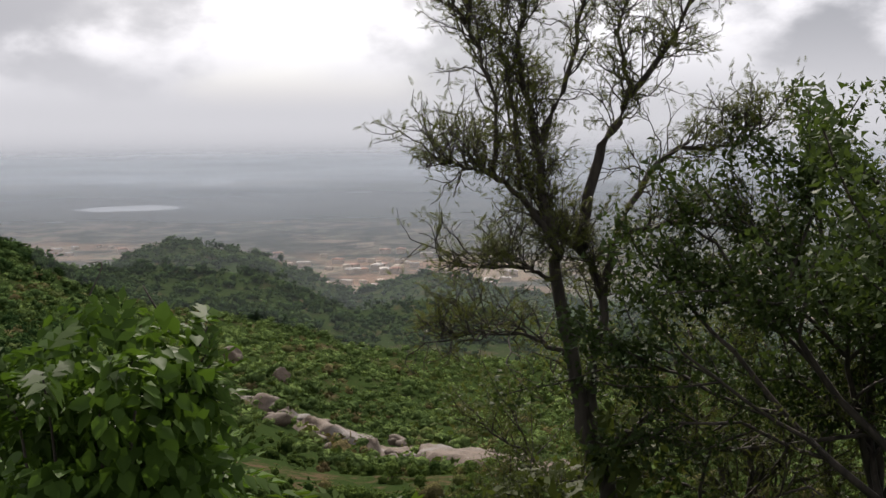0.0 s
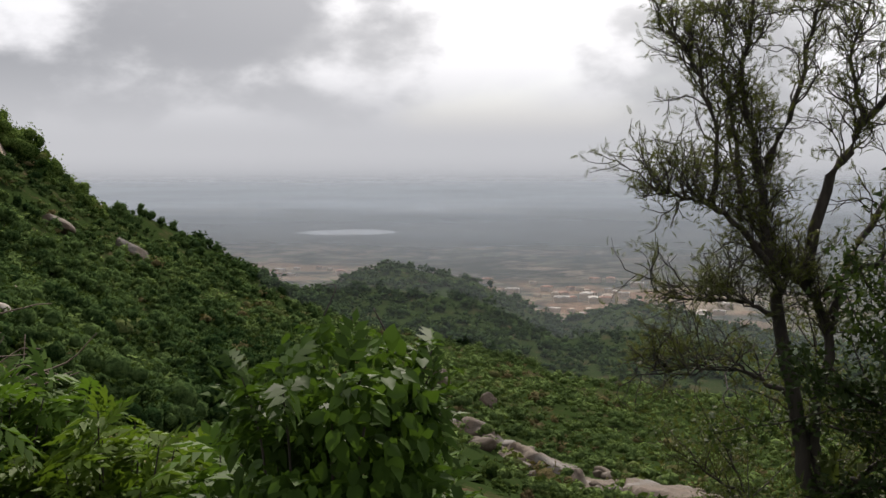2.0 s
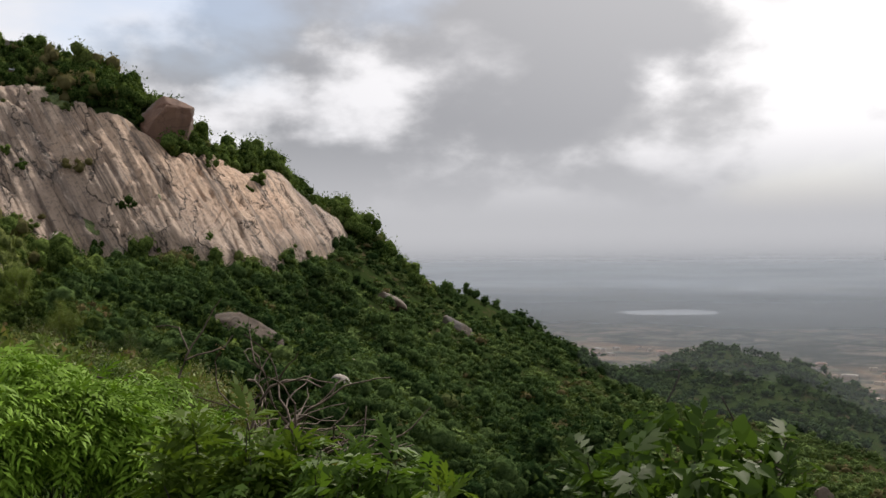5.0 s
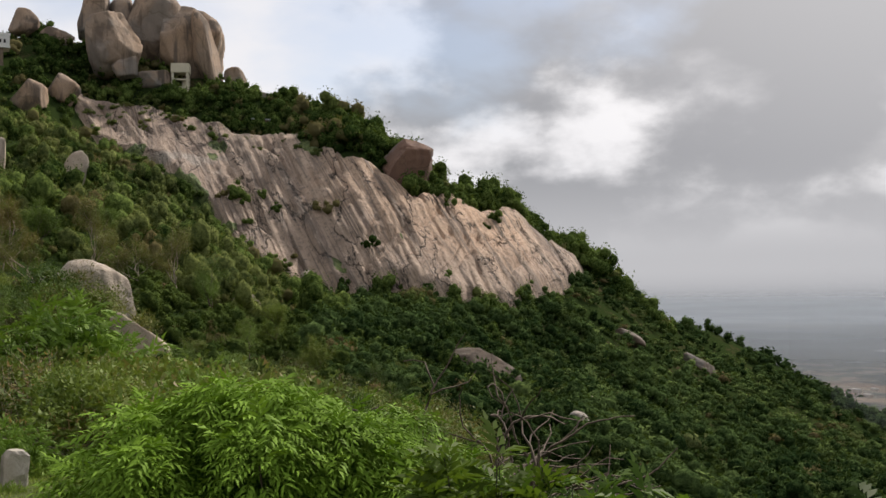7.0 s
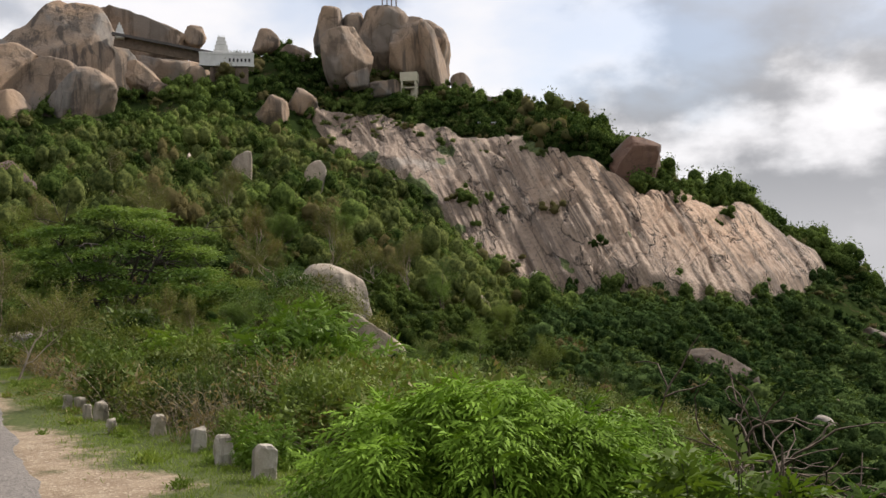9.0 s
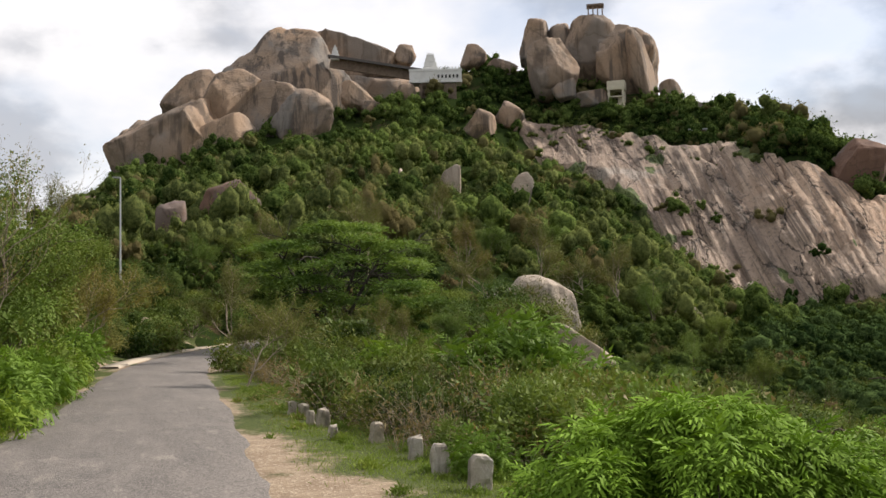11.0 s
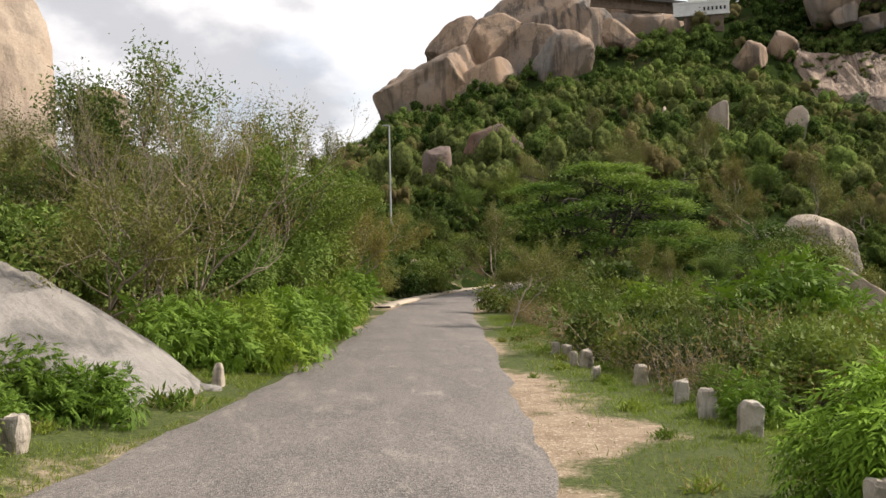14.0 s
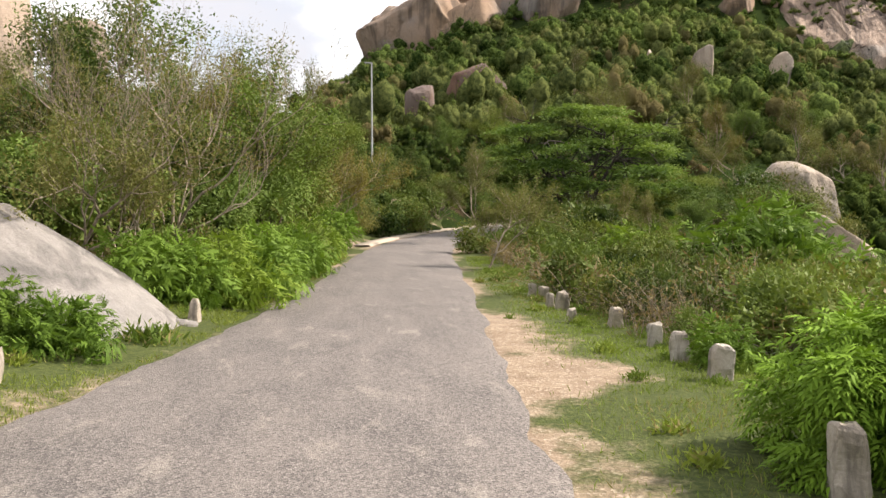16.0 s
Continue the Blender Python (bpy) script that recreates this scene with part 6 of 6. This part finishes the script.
MAKERS = {
    "leafy_tree": [(lambda s=s: plant("leafy_tree", (0, 0, -900), tree_builder(s, 5.0, 14000, 0.072, KITE, 3, 4, 0.85, 0.06, 0.012, 0.15, 0.34), "leafy green tree in the roadside woods", "tree", "roadside trees", BARK_BROWN, LEAF_BROAD)) for s in (81, 82, 83)],
    "olive_tree": [(lambda s=s: plant("olive_tree", (0, 0, -900), tree_builder(s, 5.0, 9000, 0.10, SLIP, 3, 4, 0.62, 0.12, 0.011, 0.13, 0.40, 0.5), "slender olive green tree with drooping leaves", "tree", "slender trees", BARK_PALE, LEAF_OLIVE)) for s in (84, 85)],
    "bare_tree": [(lambda s=s: plant("bare_tree", (0, 0, -900), tree_builder(s, 5.0, 4200, 0.055, SLIP, 5, 3, 0.45, 0.12, 0.013, 0.09, 0.30, 0.2, stems=3), "nearly bare tree with many pale upright branches", "tree", "bare trees", BARK_PALE, LEAF_OLIVE)) for s in (86, 87)],
    "round_bush": [(lambda s=s: plant("round_bush", (0, 0, -900), shrub_builder(s, 2.0, 1.3, 1900, 0.10, KITE, 0.3, 7), "rounded green bush beside the road", "bush", "roadside bushes", BARK_BROWN, LEAF_BROAD)) for s in (88, 89)],
    "bright_bush": [(lambda s=s: plant("bright_bush", (0, 0, -900), shrub_builder(s, 2.2, 1.2, 360, 0.23, FEATHER_LIGHT, 0.3, 7), "bright green bush with feathered leaves", "bush", "bright bushes", BARK_BROWN, LEAF_GREEN)) for s in (90, 91)],
    "scrub_bush": [(lambda s=s: plant("scrub_bush", (0, 0, -900), shrub_builder(s, 1.8, 1.5, 1700, 0.10, KITE, -0.2, 16), "tangled olive scrub bush", "bush", "scrub bushes", BARK_PALE, LEAF_SCRUB)) for s in (92, 93)],
    "dry_bush": [(lambda s=s: plant("dry_bush", (0, 0, -900), shrub_builder(s, 1.8, 1.2, 420, 0.11, SLIP, -0.5, 26), "dry brown scrub bush", "bush", "dry bushes", BARK_PALE, LEAF_DRY)) for s in (94, 95)],
    "lush_bush": [(lambda s=s: plant("lush_bush", (0, 0, -900), shrub_builder(s, 2.0, 1.3, 800, 0.19, FEATHER_LIGHT, 0.35, 9), "dense bright green bush with narrow drooping leaves", "bush", "lush roadside bushes", BARK_BROWN, LEAF_LUSH)) for s in (101, 102)],
    "thicket": [(lambda s=s: plant("thicket", (0, 0, -900), shrub_builder(s, 3.2, 3.4, 5000, 0.115, KITE, 0.3, 20), "tall tangled green thicket under the trees", "bush", "thickets of the bank", BARK_BROWN, LEAF_BROAD)) for s in (103, 104)],
    "olive_thicket": [(lambda s=s: plant("olive_thicket", (0, 0, -900), shrub_builder(s, 3.0, 3.4, 2800, 0.14, SLIP, 0.2, 24), "tall olive and brown thicket with thin stems", "bush", "olive thickets", BARK_PALE, LEAF_OLIVE)) for s in (105, 106)],
    "stalk_clump": [(lambda s=s: plant("stalk_clump", (0, 0, -900), stalks(s), "clump of dry brown weed stalks", "weed", "dry stalks", BARK_PALE, LEAF_DRY)) for s in (107, 108)],
    "weed_tuft": [(lambda s=s: plant("weed_tuft", (0, 0, -900), weeds(s), "small green weed tuft on the verge", "weed", "verge weeds", BARK_BROWN, LEAF_GRASS)) for s in (109, 110)],
}
FIRST = {}


def set_plant(kind, x, y, size, pick=0, turn=None, sink=0.05):
    """Puts one plant of that kind on the ground; the first of a kind is built, the rest are copies."""
    key = kind, pick % len(MAKERS[kind])
    m = pose(x, y, float(land(x, y)) - sink, 0, 0, rng.uniform(0, 360) if turn is None else turn) @ Matrix.Scale(size, 4)
    if key not in FIRST:
        FIRST[key] = MAKERS[kind][key[1]]()
        FIRST[key].matrix_world = m
        return FIRST[key]
    src = FIRST[key]
    ob = copy_thing(src, m)
    ob.matrix_world = m
    return ob


# wooded bank left of the road
for kind, az, r, size, pick in [
    ("bare_tree", 96.0, 17.6, 1.16, 0), ("bare_tree", 94.7, 18.4, 1.12, 1), ("olive_tree", 99.2, 16.4, 0.74, 0), ("leafy_tree", 96.4, 24.5, 0.80, 1), ("leafy_tree", 97.9, 21.0, 1.28, 0), ("leafy_tree", 94.2, 27.0, 0.85, 2),
    ("leafy_tree", 91.2, 24.0, 1.10, 1), ("leafy_tree", 89.5, 27.0, 0.98, 2), ("olive_tree", 92.6, 24.0, 0.80, 1), ("leafy_tree", 88.0, 33.0, 0.86, 0), ("olive_tree", 86.8, 38.0, 0.90, 0),
    ("leafy_tree", 100.3, 19.5, 0.62, 1), ("leafy_tree", 103.5, 20.5, 0.66, 2), ("olive_tree", 106.5, 19.5, 0.62, 0), ("olive_tree", 104.5, 25.0, 0.75, 1), ("olive_tree", 101.5, 27.0, 0.8, 0),
    ("leafy_tree", 109, 22.0, 0.70, 1), ("leafy_tree", 85.8, 44.0, 0.90, 1), ("leafy_tree", 88.4, 41.0, 0.92, 2), ("leafy_tree", 93.5, 33.0, 1.0, 0), ("leafy_tree", 96.0, 36.0, 1.05, 1),
    ("leafy_tree", 99.0, 38.0, 0.95, 2), ("olive_tree", 90.5, 46.0, 1.1, 0), ("leafy_tree", 94.0, 52.0, 1.2, 1), ("leafy_tree", 102.5, 45.0, 1.0, 2), ("leafy_tree", 106.5, 40.0, 0.9, 0),
    ("leafy_tree", 86.2, 55.0, 1.15, 0), ("olive_tree", 88.5, 60.0, 1.3, 1), ("leafy_tree", 91.5, 63.0, 1.3, 2), ("leafy_tree", 82.0, 58.0, 0.8, 2), ("leafy_tree", 84.2, 60.0, 0.9, 1),
    ("thicket", 100.6, 17.6, 0.72, 0), ("thicket", 103.2, 17.2, 0.80, 1), ("thicket", 105.8, 16.8, 0.80, 0), ("thicket", 108.6, 16.0, 0.85, 1), ("olive_thicket", 102.0, 21.0, 0.98, 0), ("olive_thicket", 99.4, 21.0, 0.92, 1),
    ("olive_thicket", 106.0, 21.5, 1.0, 1), ("thicket", 97.2, 22.5, 0.95, 0), ("thicket", 94.6, 23.0, 0.85, 1), ("thicket", 95.8, 24.0, 1.0, 0), ("thicket", 93.2, 21.0, 0.55, 0), ("thicket", 91.6, 22.8, 0.62, 1),
    ("thicket", 90.2, 25.0, 0.66, 0), ("thicket", 89.0, 29.5, 0.75, 1), ("olive_thicket", 88.2, 36.0, 0.85, 0), ("thicket", 87.2, 41.5, 0.85, 1), ("thicket", 86.0, 48.5, 0.95, 0), ("olive_thicket", 91.0, 31.0, 1.0, 1),
    ("dry_bush", 97.6, 17.4, 0.75, 0), ("dry_bush", 96.4, 17.6, 0.70, 1), ("scrub_bush", 95.0, 18.2, 0.65, 0), ("dry_bush", 98.8, 19.2, 0.9, 1), ("dry_bush", 94.0, 20.0, 0.8, 0),
    ("lush_bush", 100.9, 11.6, 0.46, 1), ("lush_bush", 103.4, 11.9, 0.50, 0), ("lush_bush", 105.6, 10.9, 0.42, 1), ("round_bush", 106.2, 9.6, 0.38, 1), ("round_bush", 108.8, 8.2, 0.5, 0), ("lush_bush", 109.5, 7.2, 0.42, 0),
    ("lush_bush", 96.1, 15.6, 0.66, 0), ("lush_bush", 94.2, 16.0, 0.74, 1), ("lush_bush", 92.6, 16.6, 0.70, 0), ("lush_bush", 91.2, 18.2, 0.72, 1), ("lush_bush", 90.2, 20.2, 0.75, 0), ("lush_bush", 89.3, 22.6, 0.76, 1),
    ("round_bush", 88.4, 25.0, 0.85, 1), ("lush_bush", 87.5, 28.0, 0.80, 0), ("round_bush", 87.6, 30.5, 0.9, 1), ("lush_bush", 87.0, 34.5, 0.9, 1), ("round_bush", 87.0, 39.5, 0.8, 0),
    ("bright_bush", 86.4, 44.0, 0.8, 0), ("round_bush", 85.4, 49.0, 0.9, 1), ("round_bush", 83.8, 55.0, 1.1, 0),
]:
    x, y = at_bearing(az, r)
    set_plant(kind, x, y, size, pick)
set_plant("weed_tuft", -12.4, -1.30, 1.3, 0)
set_plant("weed_tuft", -12.55, -1.50, 1.1, 1)
# trees right of the road and up to the foot of the hill
for kind, az, r, size, pick in [
    ("olive_tree", 78.4, 40.0, 0.75, 1), ("olive_tree", 77.0, 43.0, 0.62, 0), ("round_bush", 78.6, 33.0, 0.75, 0), ("bright_bush", 77.4, 34.0, 0.7, 1), ("round_bush", 75.8, 30.0, 0.9, 1),
    ("round_bush", 74.0, 31.0, 0.8, 0), ("olive_tree", 64.0, 72.0, 1.1, 0), ("olive_tree", 61.5, 78.0, 1.25, 1), ("olive_tree", 59.0, 82.0, 1.3, 0), ("olive_tree", 57.2, 85.0, 1.25, 1),
    ("olive_tree", 66.0, 80.0, 1.2, 1), ("leafy_tree", 55.4, 80.0, 1.1, 2), ("leafy_tree", 52.0, 75.0, 0.9, 0), ("leafy_tree", 53.4, 58.0, 0.75, 1), ("leafy_tree", 50.0, 62.0, 0.7, 2),
    ("leafy_tree", 68.6, 75.0, 1.1, 0), ("olive_tree", 71.0, 88.0, 1.3, 1), ("olive_tree", 75.0, 92.0, 1.3, 0), ("leafy_tree", 78.0, 85.0, 1.1, 1), ("leafy_tree", 80.5, 78.0, 1.0, 2),
    ("olive_tree", 70.0, 105.0, 1.4, 0), ("olive_tree", 67.0, 112.0, 1.4, 1), ("olive_tree", 73.0, 118.0, 1.4, 1), ("leafy_tree", 64.0, 100.0, 1.2, 2), ("leafy_tree", 61.0, 108.0, 1.3, 0),
    ("leafy_tree", 56.5, 48.0, 0.5, 0), ("leafy_tree", 47.0, 60.0, 0.6, 1), ("leafy_tree", 44.0, 66.0, 0.6, 0), ("leafy_tree", 45.8, 45.0, 0.5, 2), ("leafy_tree", 76.5, 66.0, 0.8, 2),
]:
    x, y = at_bearing(az, r)
    set_plant(kind, x, y, size, pick)
kinds = ["scrub_bush", "thicket", "round_bush", "dry_bush", "bright_bush", "round_bush", "scrub_bush", "olive_thicket", "stalk_clump"]


def stone_line(x):
    """The line of the verge stones along the drop."""
    return float(np.interp(-x, [4, 5.5, 9.4, 12, 16, 18, 24, 32, 40], [2.7, 3.12, 4.2, 4.5, 4.6, 4.8, 5.4, 6.5, 8.3]))


for k in range(150):
    x = -8.0 - 26 * (k / 150) ** 1.15 - rng.uniform(0, 0.3)
    row = k % 3
    y = stone_line(x) + (0.55, 1.7, 3.2)[row] + rng.uniform(-0.15, 0.75)
    if row == 0 and x > -10.4:
        continue
    kind = (("stalk_clump", "scrub_bush", "dry_bush", "round_bush", "scrub_bush", "stalk_clump"), ("scrub_bush", "stalk_clump", "dry_bush", "round_bush"), ("scrub_bush", "round_bush", "dry_bush", "scrub_bush", "lush_bush"))[row]
    set_plant(kind[(k // 3 + rng.randint(2)) % len(kind)], x, y, rng.uniform(0.32, 0.62) * (1.0, 1.3, 1.55)[row] * (1.0 if rng.uniform() < 0.8 else 1.35), k)
set_plant("lush_bush", -10.25, 4.62, 0.36, 0)
set_plant("olive_tree", -24.5, 5.2, 0.62, 0)
for k in range(60):
    x = -6 - 18 * (k / 60)
    y = stone_line(x) - 0.15 + rng.normal() * 0.5 if k % 3 else float(np.interp(-x, [0, 7, 13, 23, 31], [-0.95, 0.25, 1.45, 2.85, 4.1])) - 2.0 - float(left_bulge(x)) - rng.uniform(0, 0.9)
    set_plant("weed_tuft", x, y, rng.uniform(0.3, 0.75), k, sink=0.0)
for k in range(46):
    p = ROAD_LINE[112 + (k * 7) % 66]
    side_gap = rng.uniform(2.5, 6.5) * (1 if k % 3 else -1)
    q = ROAD_LINE[112 + (k * 7) % 66 + 1] - p
    q = q / (np.hypot(q[0], q[1]) + 1e-9)
    set_plant(("scrub_bush", "round_bush", "bright_bush", "scrub_bush")[k % 4], p[0] + q[1] * side_gap, p[1] - q[0] * side_gap, rng.uniform(0.5, 1.0), k)
for k in range(56):
    p = ROAD_LINE[124 + k]
    q = p[:2] * (1 - rng.uniform(2.6, 5.0) / np.hypot(p[0], p[1]))
    bearing = math.degrees(math.atan2(-q[0], q[1]))
    if road_gap(q[:1], q[1:])[0][0] > 2.4 and not (74.3 < bearing < 77.6 or 64.5 < bearing < 68.5):
        set_plant(("round_bush", "scrub_bush", "lush_bush", "thicket")[k % 4], q[0], q[1], rng.uniform(0.75, 1.15) * (0.5 if k % 4 == 3 else 1.0), k)
for k in range(44):
    x, y = at_bearing(78.8 + 7.0 * rng.uniform(), rng.uniform(42, 64))
    if road_gap(np.array([x]), np.array([y]))[0][0] > 2.3:
        set_plant(("round_bush", "scrub_bush", "thicket", "olive_thicket")[k % 4], x, y, rng.uniform(0.7, 1.1) * (0.6 if k % 4 > 1 else 1.0), k)
for az, r, size in [(64.2, 50, 1.0), (65.4, 52, 0.75), (63.0, 47, 1.0), (61.8, 50, 1.05), (62.4, 55, 1.15), (63.6, 54, 1.1), (60.6, 53, 0.9), (66.6, 54, 0.75), (67.8, 52, 0.7), (69.0, 55, 0.8)]:
    set_plant(("thicket", "olive_thicket")[int(r) % 2], *at_bearing(az, r), size, int(az))
for az, r, size in [(63.5, 27, 0.40), (66.5, 33, 0.5), (69.5, 30, 0.42), (71.0, 36, 0.5), (74.5, 38, 0.5), (60.0, 40, 0.5), (64.5, 42, 0.6), (57.0, 33, 0.45), (54.5, 28, 0.4), (68.0, 24, 0.3)]:
    x, y = at_bearing(az, r)
    set_plant(("olive_tree", "leafy_tree")[int(r) % 2], x, y, size, int(az))
for k in range(16):
    x, y = at_bearing(61 + 8 * k / 15 + rng.uniform(-0.4, 0.4), rng.uniform(58, 70))
    set_plant(("round_bush", "scrub_bush")[k % 2], x, y, rng.uniform(0.8, 1.25), k)
done = 0
while done < 240:
    az, r = rng.uniform(40, 81), rng.uniform(9.5, 72) ** 0.5 * rng.uniform(9.5, 72) ** 0.5
    x, y = at_bearing(az, r)
    g, _ = road_gap(np.array([x]), np.array([y]))
    if g[0] < 4.4 or (az < 50 and r < 14) or (az > 60 and r < 14):
        continue
    kind = kinds[rng.randint(9)]
    size = rng.uniform(0.35, 1.1) * (0.7 if r < 20 else 1.0)
    if "thicket" in kind:
        size *= 0.55 if r < 35 else 0.7
    if 56.5 < az < 62.5 and 24 < r < 60:
        size *= 0.55
    set_plant(kind, x, y, size, done)
    done += 1


def umbrella_tree(wood, green):
    """Broad tree with flat tiers of fine leaves."""
    r, tips = np.random.RandomState(97), []
    for k in range(4):
        a = k * 1.6 + r.uniform(-0.3, 0.3)
        line = catmull([(0.1 * math.cos(a), 0.1 * math.sin(a), -0.4), (0.7 * math.cos(a), 0.7 * math.sin(a), 1.6), (1.7 * math.cos(a), 1.7 * math.sin(a), 3.4), (2.6 * math.cos(a), 2.6 * math.sin(a), 4.8)], 5)
        wood.tube(line, 0.14, 0.04, 7)
        for j in range(10):
            grow(wood, tips, r, line[r.randint(6, len(line))], (r.normal(), r.normal(), 0.25), r.uniform(1.2, 2.2), 0.04, 1, 4, 0.8, -0.02)
    tiers = []
    for h, reach, pads in ((1.0, 3.0, 9), (1.9, 3.9, 14), (2.8, 4.5, 18), (3.7, 4.9, 22), (4.6, 4.6, 20), (5.4, 3.6, 14), (6.1, 2.1, 8)):
        for k in range(pads):
            a, q = r.uniform(0, 6.28), reach * r.uniform(0.25, 1) ** 0.5
            tiers.append((np.array((math.cos(a) * q, math.sin(a) * q, h + r.normal() * 0.10 - 0.02 * q * q)), np.array((math.cos(a), math.sin(a), 0.1))))
    n = 42000
    k = r.randint(len(tiers), size=n)
    c = np.array([t[0] for t in tiers])[k]
    p = c + r.normal(size=(n, 3)) * (0.50, 0.50, 0.09)
    p[:, 2] -= 0.10 * ((p[:, :2] - c[:, :2]) ** 2).sum(1)
    axis = unit(r.normal(size=(n, 3)) * (1, 1, 0.3) + np.array([t[1] for t in tiers])[k] * 0.5)
    green.add(*scatter(DIAMOND, p, axis, unit(r.normal(size=(n, 3)) * 0.3 + (0, 0, 1)), r.uniform(0.11, 0.23, n)))


plant("umbrella_tree", spot(73.0, 50, -0.1), umbrella_tree, "broad umbrella tree with flat tiers of fine green leaves", "tree", bark=BARK_DARK, leaf=LEAF_UMBRELLA)

# ---- added sheets that imitate haze, and the lake on the plain ----


def haze_material(share, tint, start, full, level):
    """Thin sheet that imitates haze; its share grows from start to full, along the height or, for a level sheet, with
    the distance out over the plain.
    """
    m = bpy.data.materials.new("haze_sheet")
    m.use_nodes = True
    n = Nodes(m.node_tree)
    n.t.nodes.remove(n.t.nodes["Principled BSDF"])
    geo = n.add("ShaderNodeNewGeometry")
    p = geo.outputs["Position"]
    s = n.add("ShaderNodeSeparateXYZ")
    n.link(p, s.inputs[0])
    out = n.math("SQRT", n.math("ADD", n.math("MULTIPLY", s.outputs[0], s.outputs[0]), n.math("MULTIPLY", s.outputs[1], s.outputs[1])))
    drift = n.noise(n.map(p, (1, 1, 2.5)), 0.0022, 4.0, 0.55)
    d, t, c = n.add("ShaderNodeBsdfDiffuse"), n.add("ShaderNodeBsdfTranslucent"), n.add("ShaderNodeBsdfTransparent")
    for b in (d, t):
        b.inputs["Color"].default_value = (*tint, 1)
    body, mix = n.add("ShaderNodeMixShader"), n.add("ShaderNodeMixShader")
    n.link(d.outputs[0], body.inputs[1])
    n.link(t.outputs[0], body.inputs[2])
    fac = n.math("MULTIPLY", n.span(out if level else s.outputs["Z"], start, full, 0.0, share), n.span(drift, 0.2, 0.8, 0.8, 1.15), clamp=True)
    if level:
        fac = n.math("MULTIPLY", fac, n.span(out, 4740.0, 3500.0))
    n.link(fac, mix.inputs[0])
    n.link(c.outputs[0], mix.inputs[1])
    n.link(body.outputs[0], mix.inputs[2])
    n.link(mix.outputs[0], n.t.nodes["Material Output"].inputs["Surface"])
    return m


# see-through sheets added to imitate the haze of distance
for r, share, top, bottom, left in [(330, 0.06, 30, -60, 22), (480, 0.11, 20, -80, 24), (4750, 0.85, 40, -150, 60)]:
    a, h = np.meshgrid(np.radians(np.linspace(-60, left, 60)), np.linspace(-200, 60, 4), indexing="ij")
    tagged(new("haze_sheet", grid_mesh("haze_sheet", -np.sin(a) * r, np.cos(a) * r, h, haze_material(share, (0.37, 0.41, 0.46), top, bottom, False))), "added upright pale sheet imitating haze over the valley", "mist", kind="structure")
# opacity grows outward so the plain fades as through haze
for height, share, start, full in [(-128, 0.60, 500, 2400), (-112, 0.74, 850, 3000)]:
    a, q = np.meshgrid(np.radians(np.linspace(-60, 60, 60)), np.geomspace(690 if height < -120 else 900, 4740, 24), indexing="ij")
    tagged(new("haze_sheet", grid_mesh("haze_sheet", -np.sin(a) * q, np.cos(a) * q, height + 120 * (q / 4740) ** 2, haze_material(share, (0.42, 0.465, 0.52), start, full, True))), "added level sheet imitating haze over the plain", "mist", kind="structure")

WATER = plain_material("lake_water", (0.62, 0.65, 0.68), 0.05, 0.1, 0.01)


def lake(cx, cy, rx, ry, turn, seed):
    a, u = np.meshgrid(np.linspace(0, 2 * np.pi, 80, endpoint=False), np.linspace(0, 1, 4), indexing="ij")
    e = 0.75 + 0.5 * fbm(np.cos(a) * 2 + seed, np.sin(a) * 2, 3, seed)
    c, s = math.cos(radians(turn)), math.sin(radians(turn))
    px, py = np.cos(a) * u * e * rx, np.sin(a) * u * e * ry
    X, Y = cx + px * c - py * s, cy + px * s + py * c
    tagged(new("lake", grid_mesh("lake", X, Y, PLAIN + 0.5 + 0 * X, WATER, True)), "pale shining lake on the plain", "lake", kind="structure")


lake(*at_bearing(17.0, 2740), 130, 130, 17, 3)
lake(*at_bearing(12.5, 4600), 80, 260, 12, 5)

# ---- the far town ----
town_rng = np.random.RandomState(77)
ROOFS = [plain_material("town_roof", c, 0.8, 0.3, 0.2) for c in ((0.36, 0.17, 0.10), (0.38, 0.29, 0.20), (0.45, 0.40, 0.34))]
HOUSE_WALL = plain_material("town_house_wall", (0.40, 0.31, 0.22), 0.85, 0.25, 0.2)
kinds_of_house = []
for k in range(3):
    h = empty_thing("town_house", pose(0, 0, PLAIN), "small far town house with a plain roof", "house", "houses of the far town")
    part("wall", boxes(((0, 0, 2.2), (10 + 2 * k, 8, 4.8))), HOUSE_WALL, h)
    part("roof", boxes(((0, 0, 4.8), (10.8 + 2 * k, 8.8, 0.5)), ((0, 0, 5.3), (8 + 2 * k, 5, 0.6))), ROOFS[k], h)
    kinds_of_house.append(h)
for k in range(90):
    if k % 4:
        x, y = -70 + town_rng.normal() * 75, 1190 + town_rng.normal() * 130
    else:
        x, y = -560 + town_rng.normal() * 110, 1480 + town_rng.normal() * 160
    m = pose(x, y, float(land(x, y)), 0, 0, town_rng.uniform(0, 180)) @ Matrix.Scale(town_rng.uniform(0.7, 1.5), 4)
    if k < 3:
        kinds_of_house[k].matrix_world = m
    else:
        copy_thing(kinds_of_house[k % 3], m).matrix_world = m
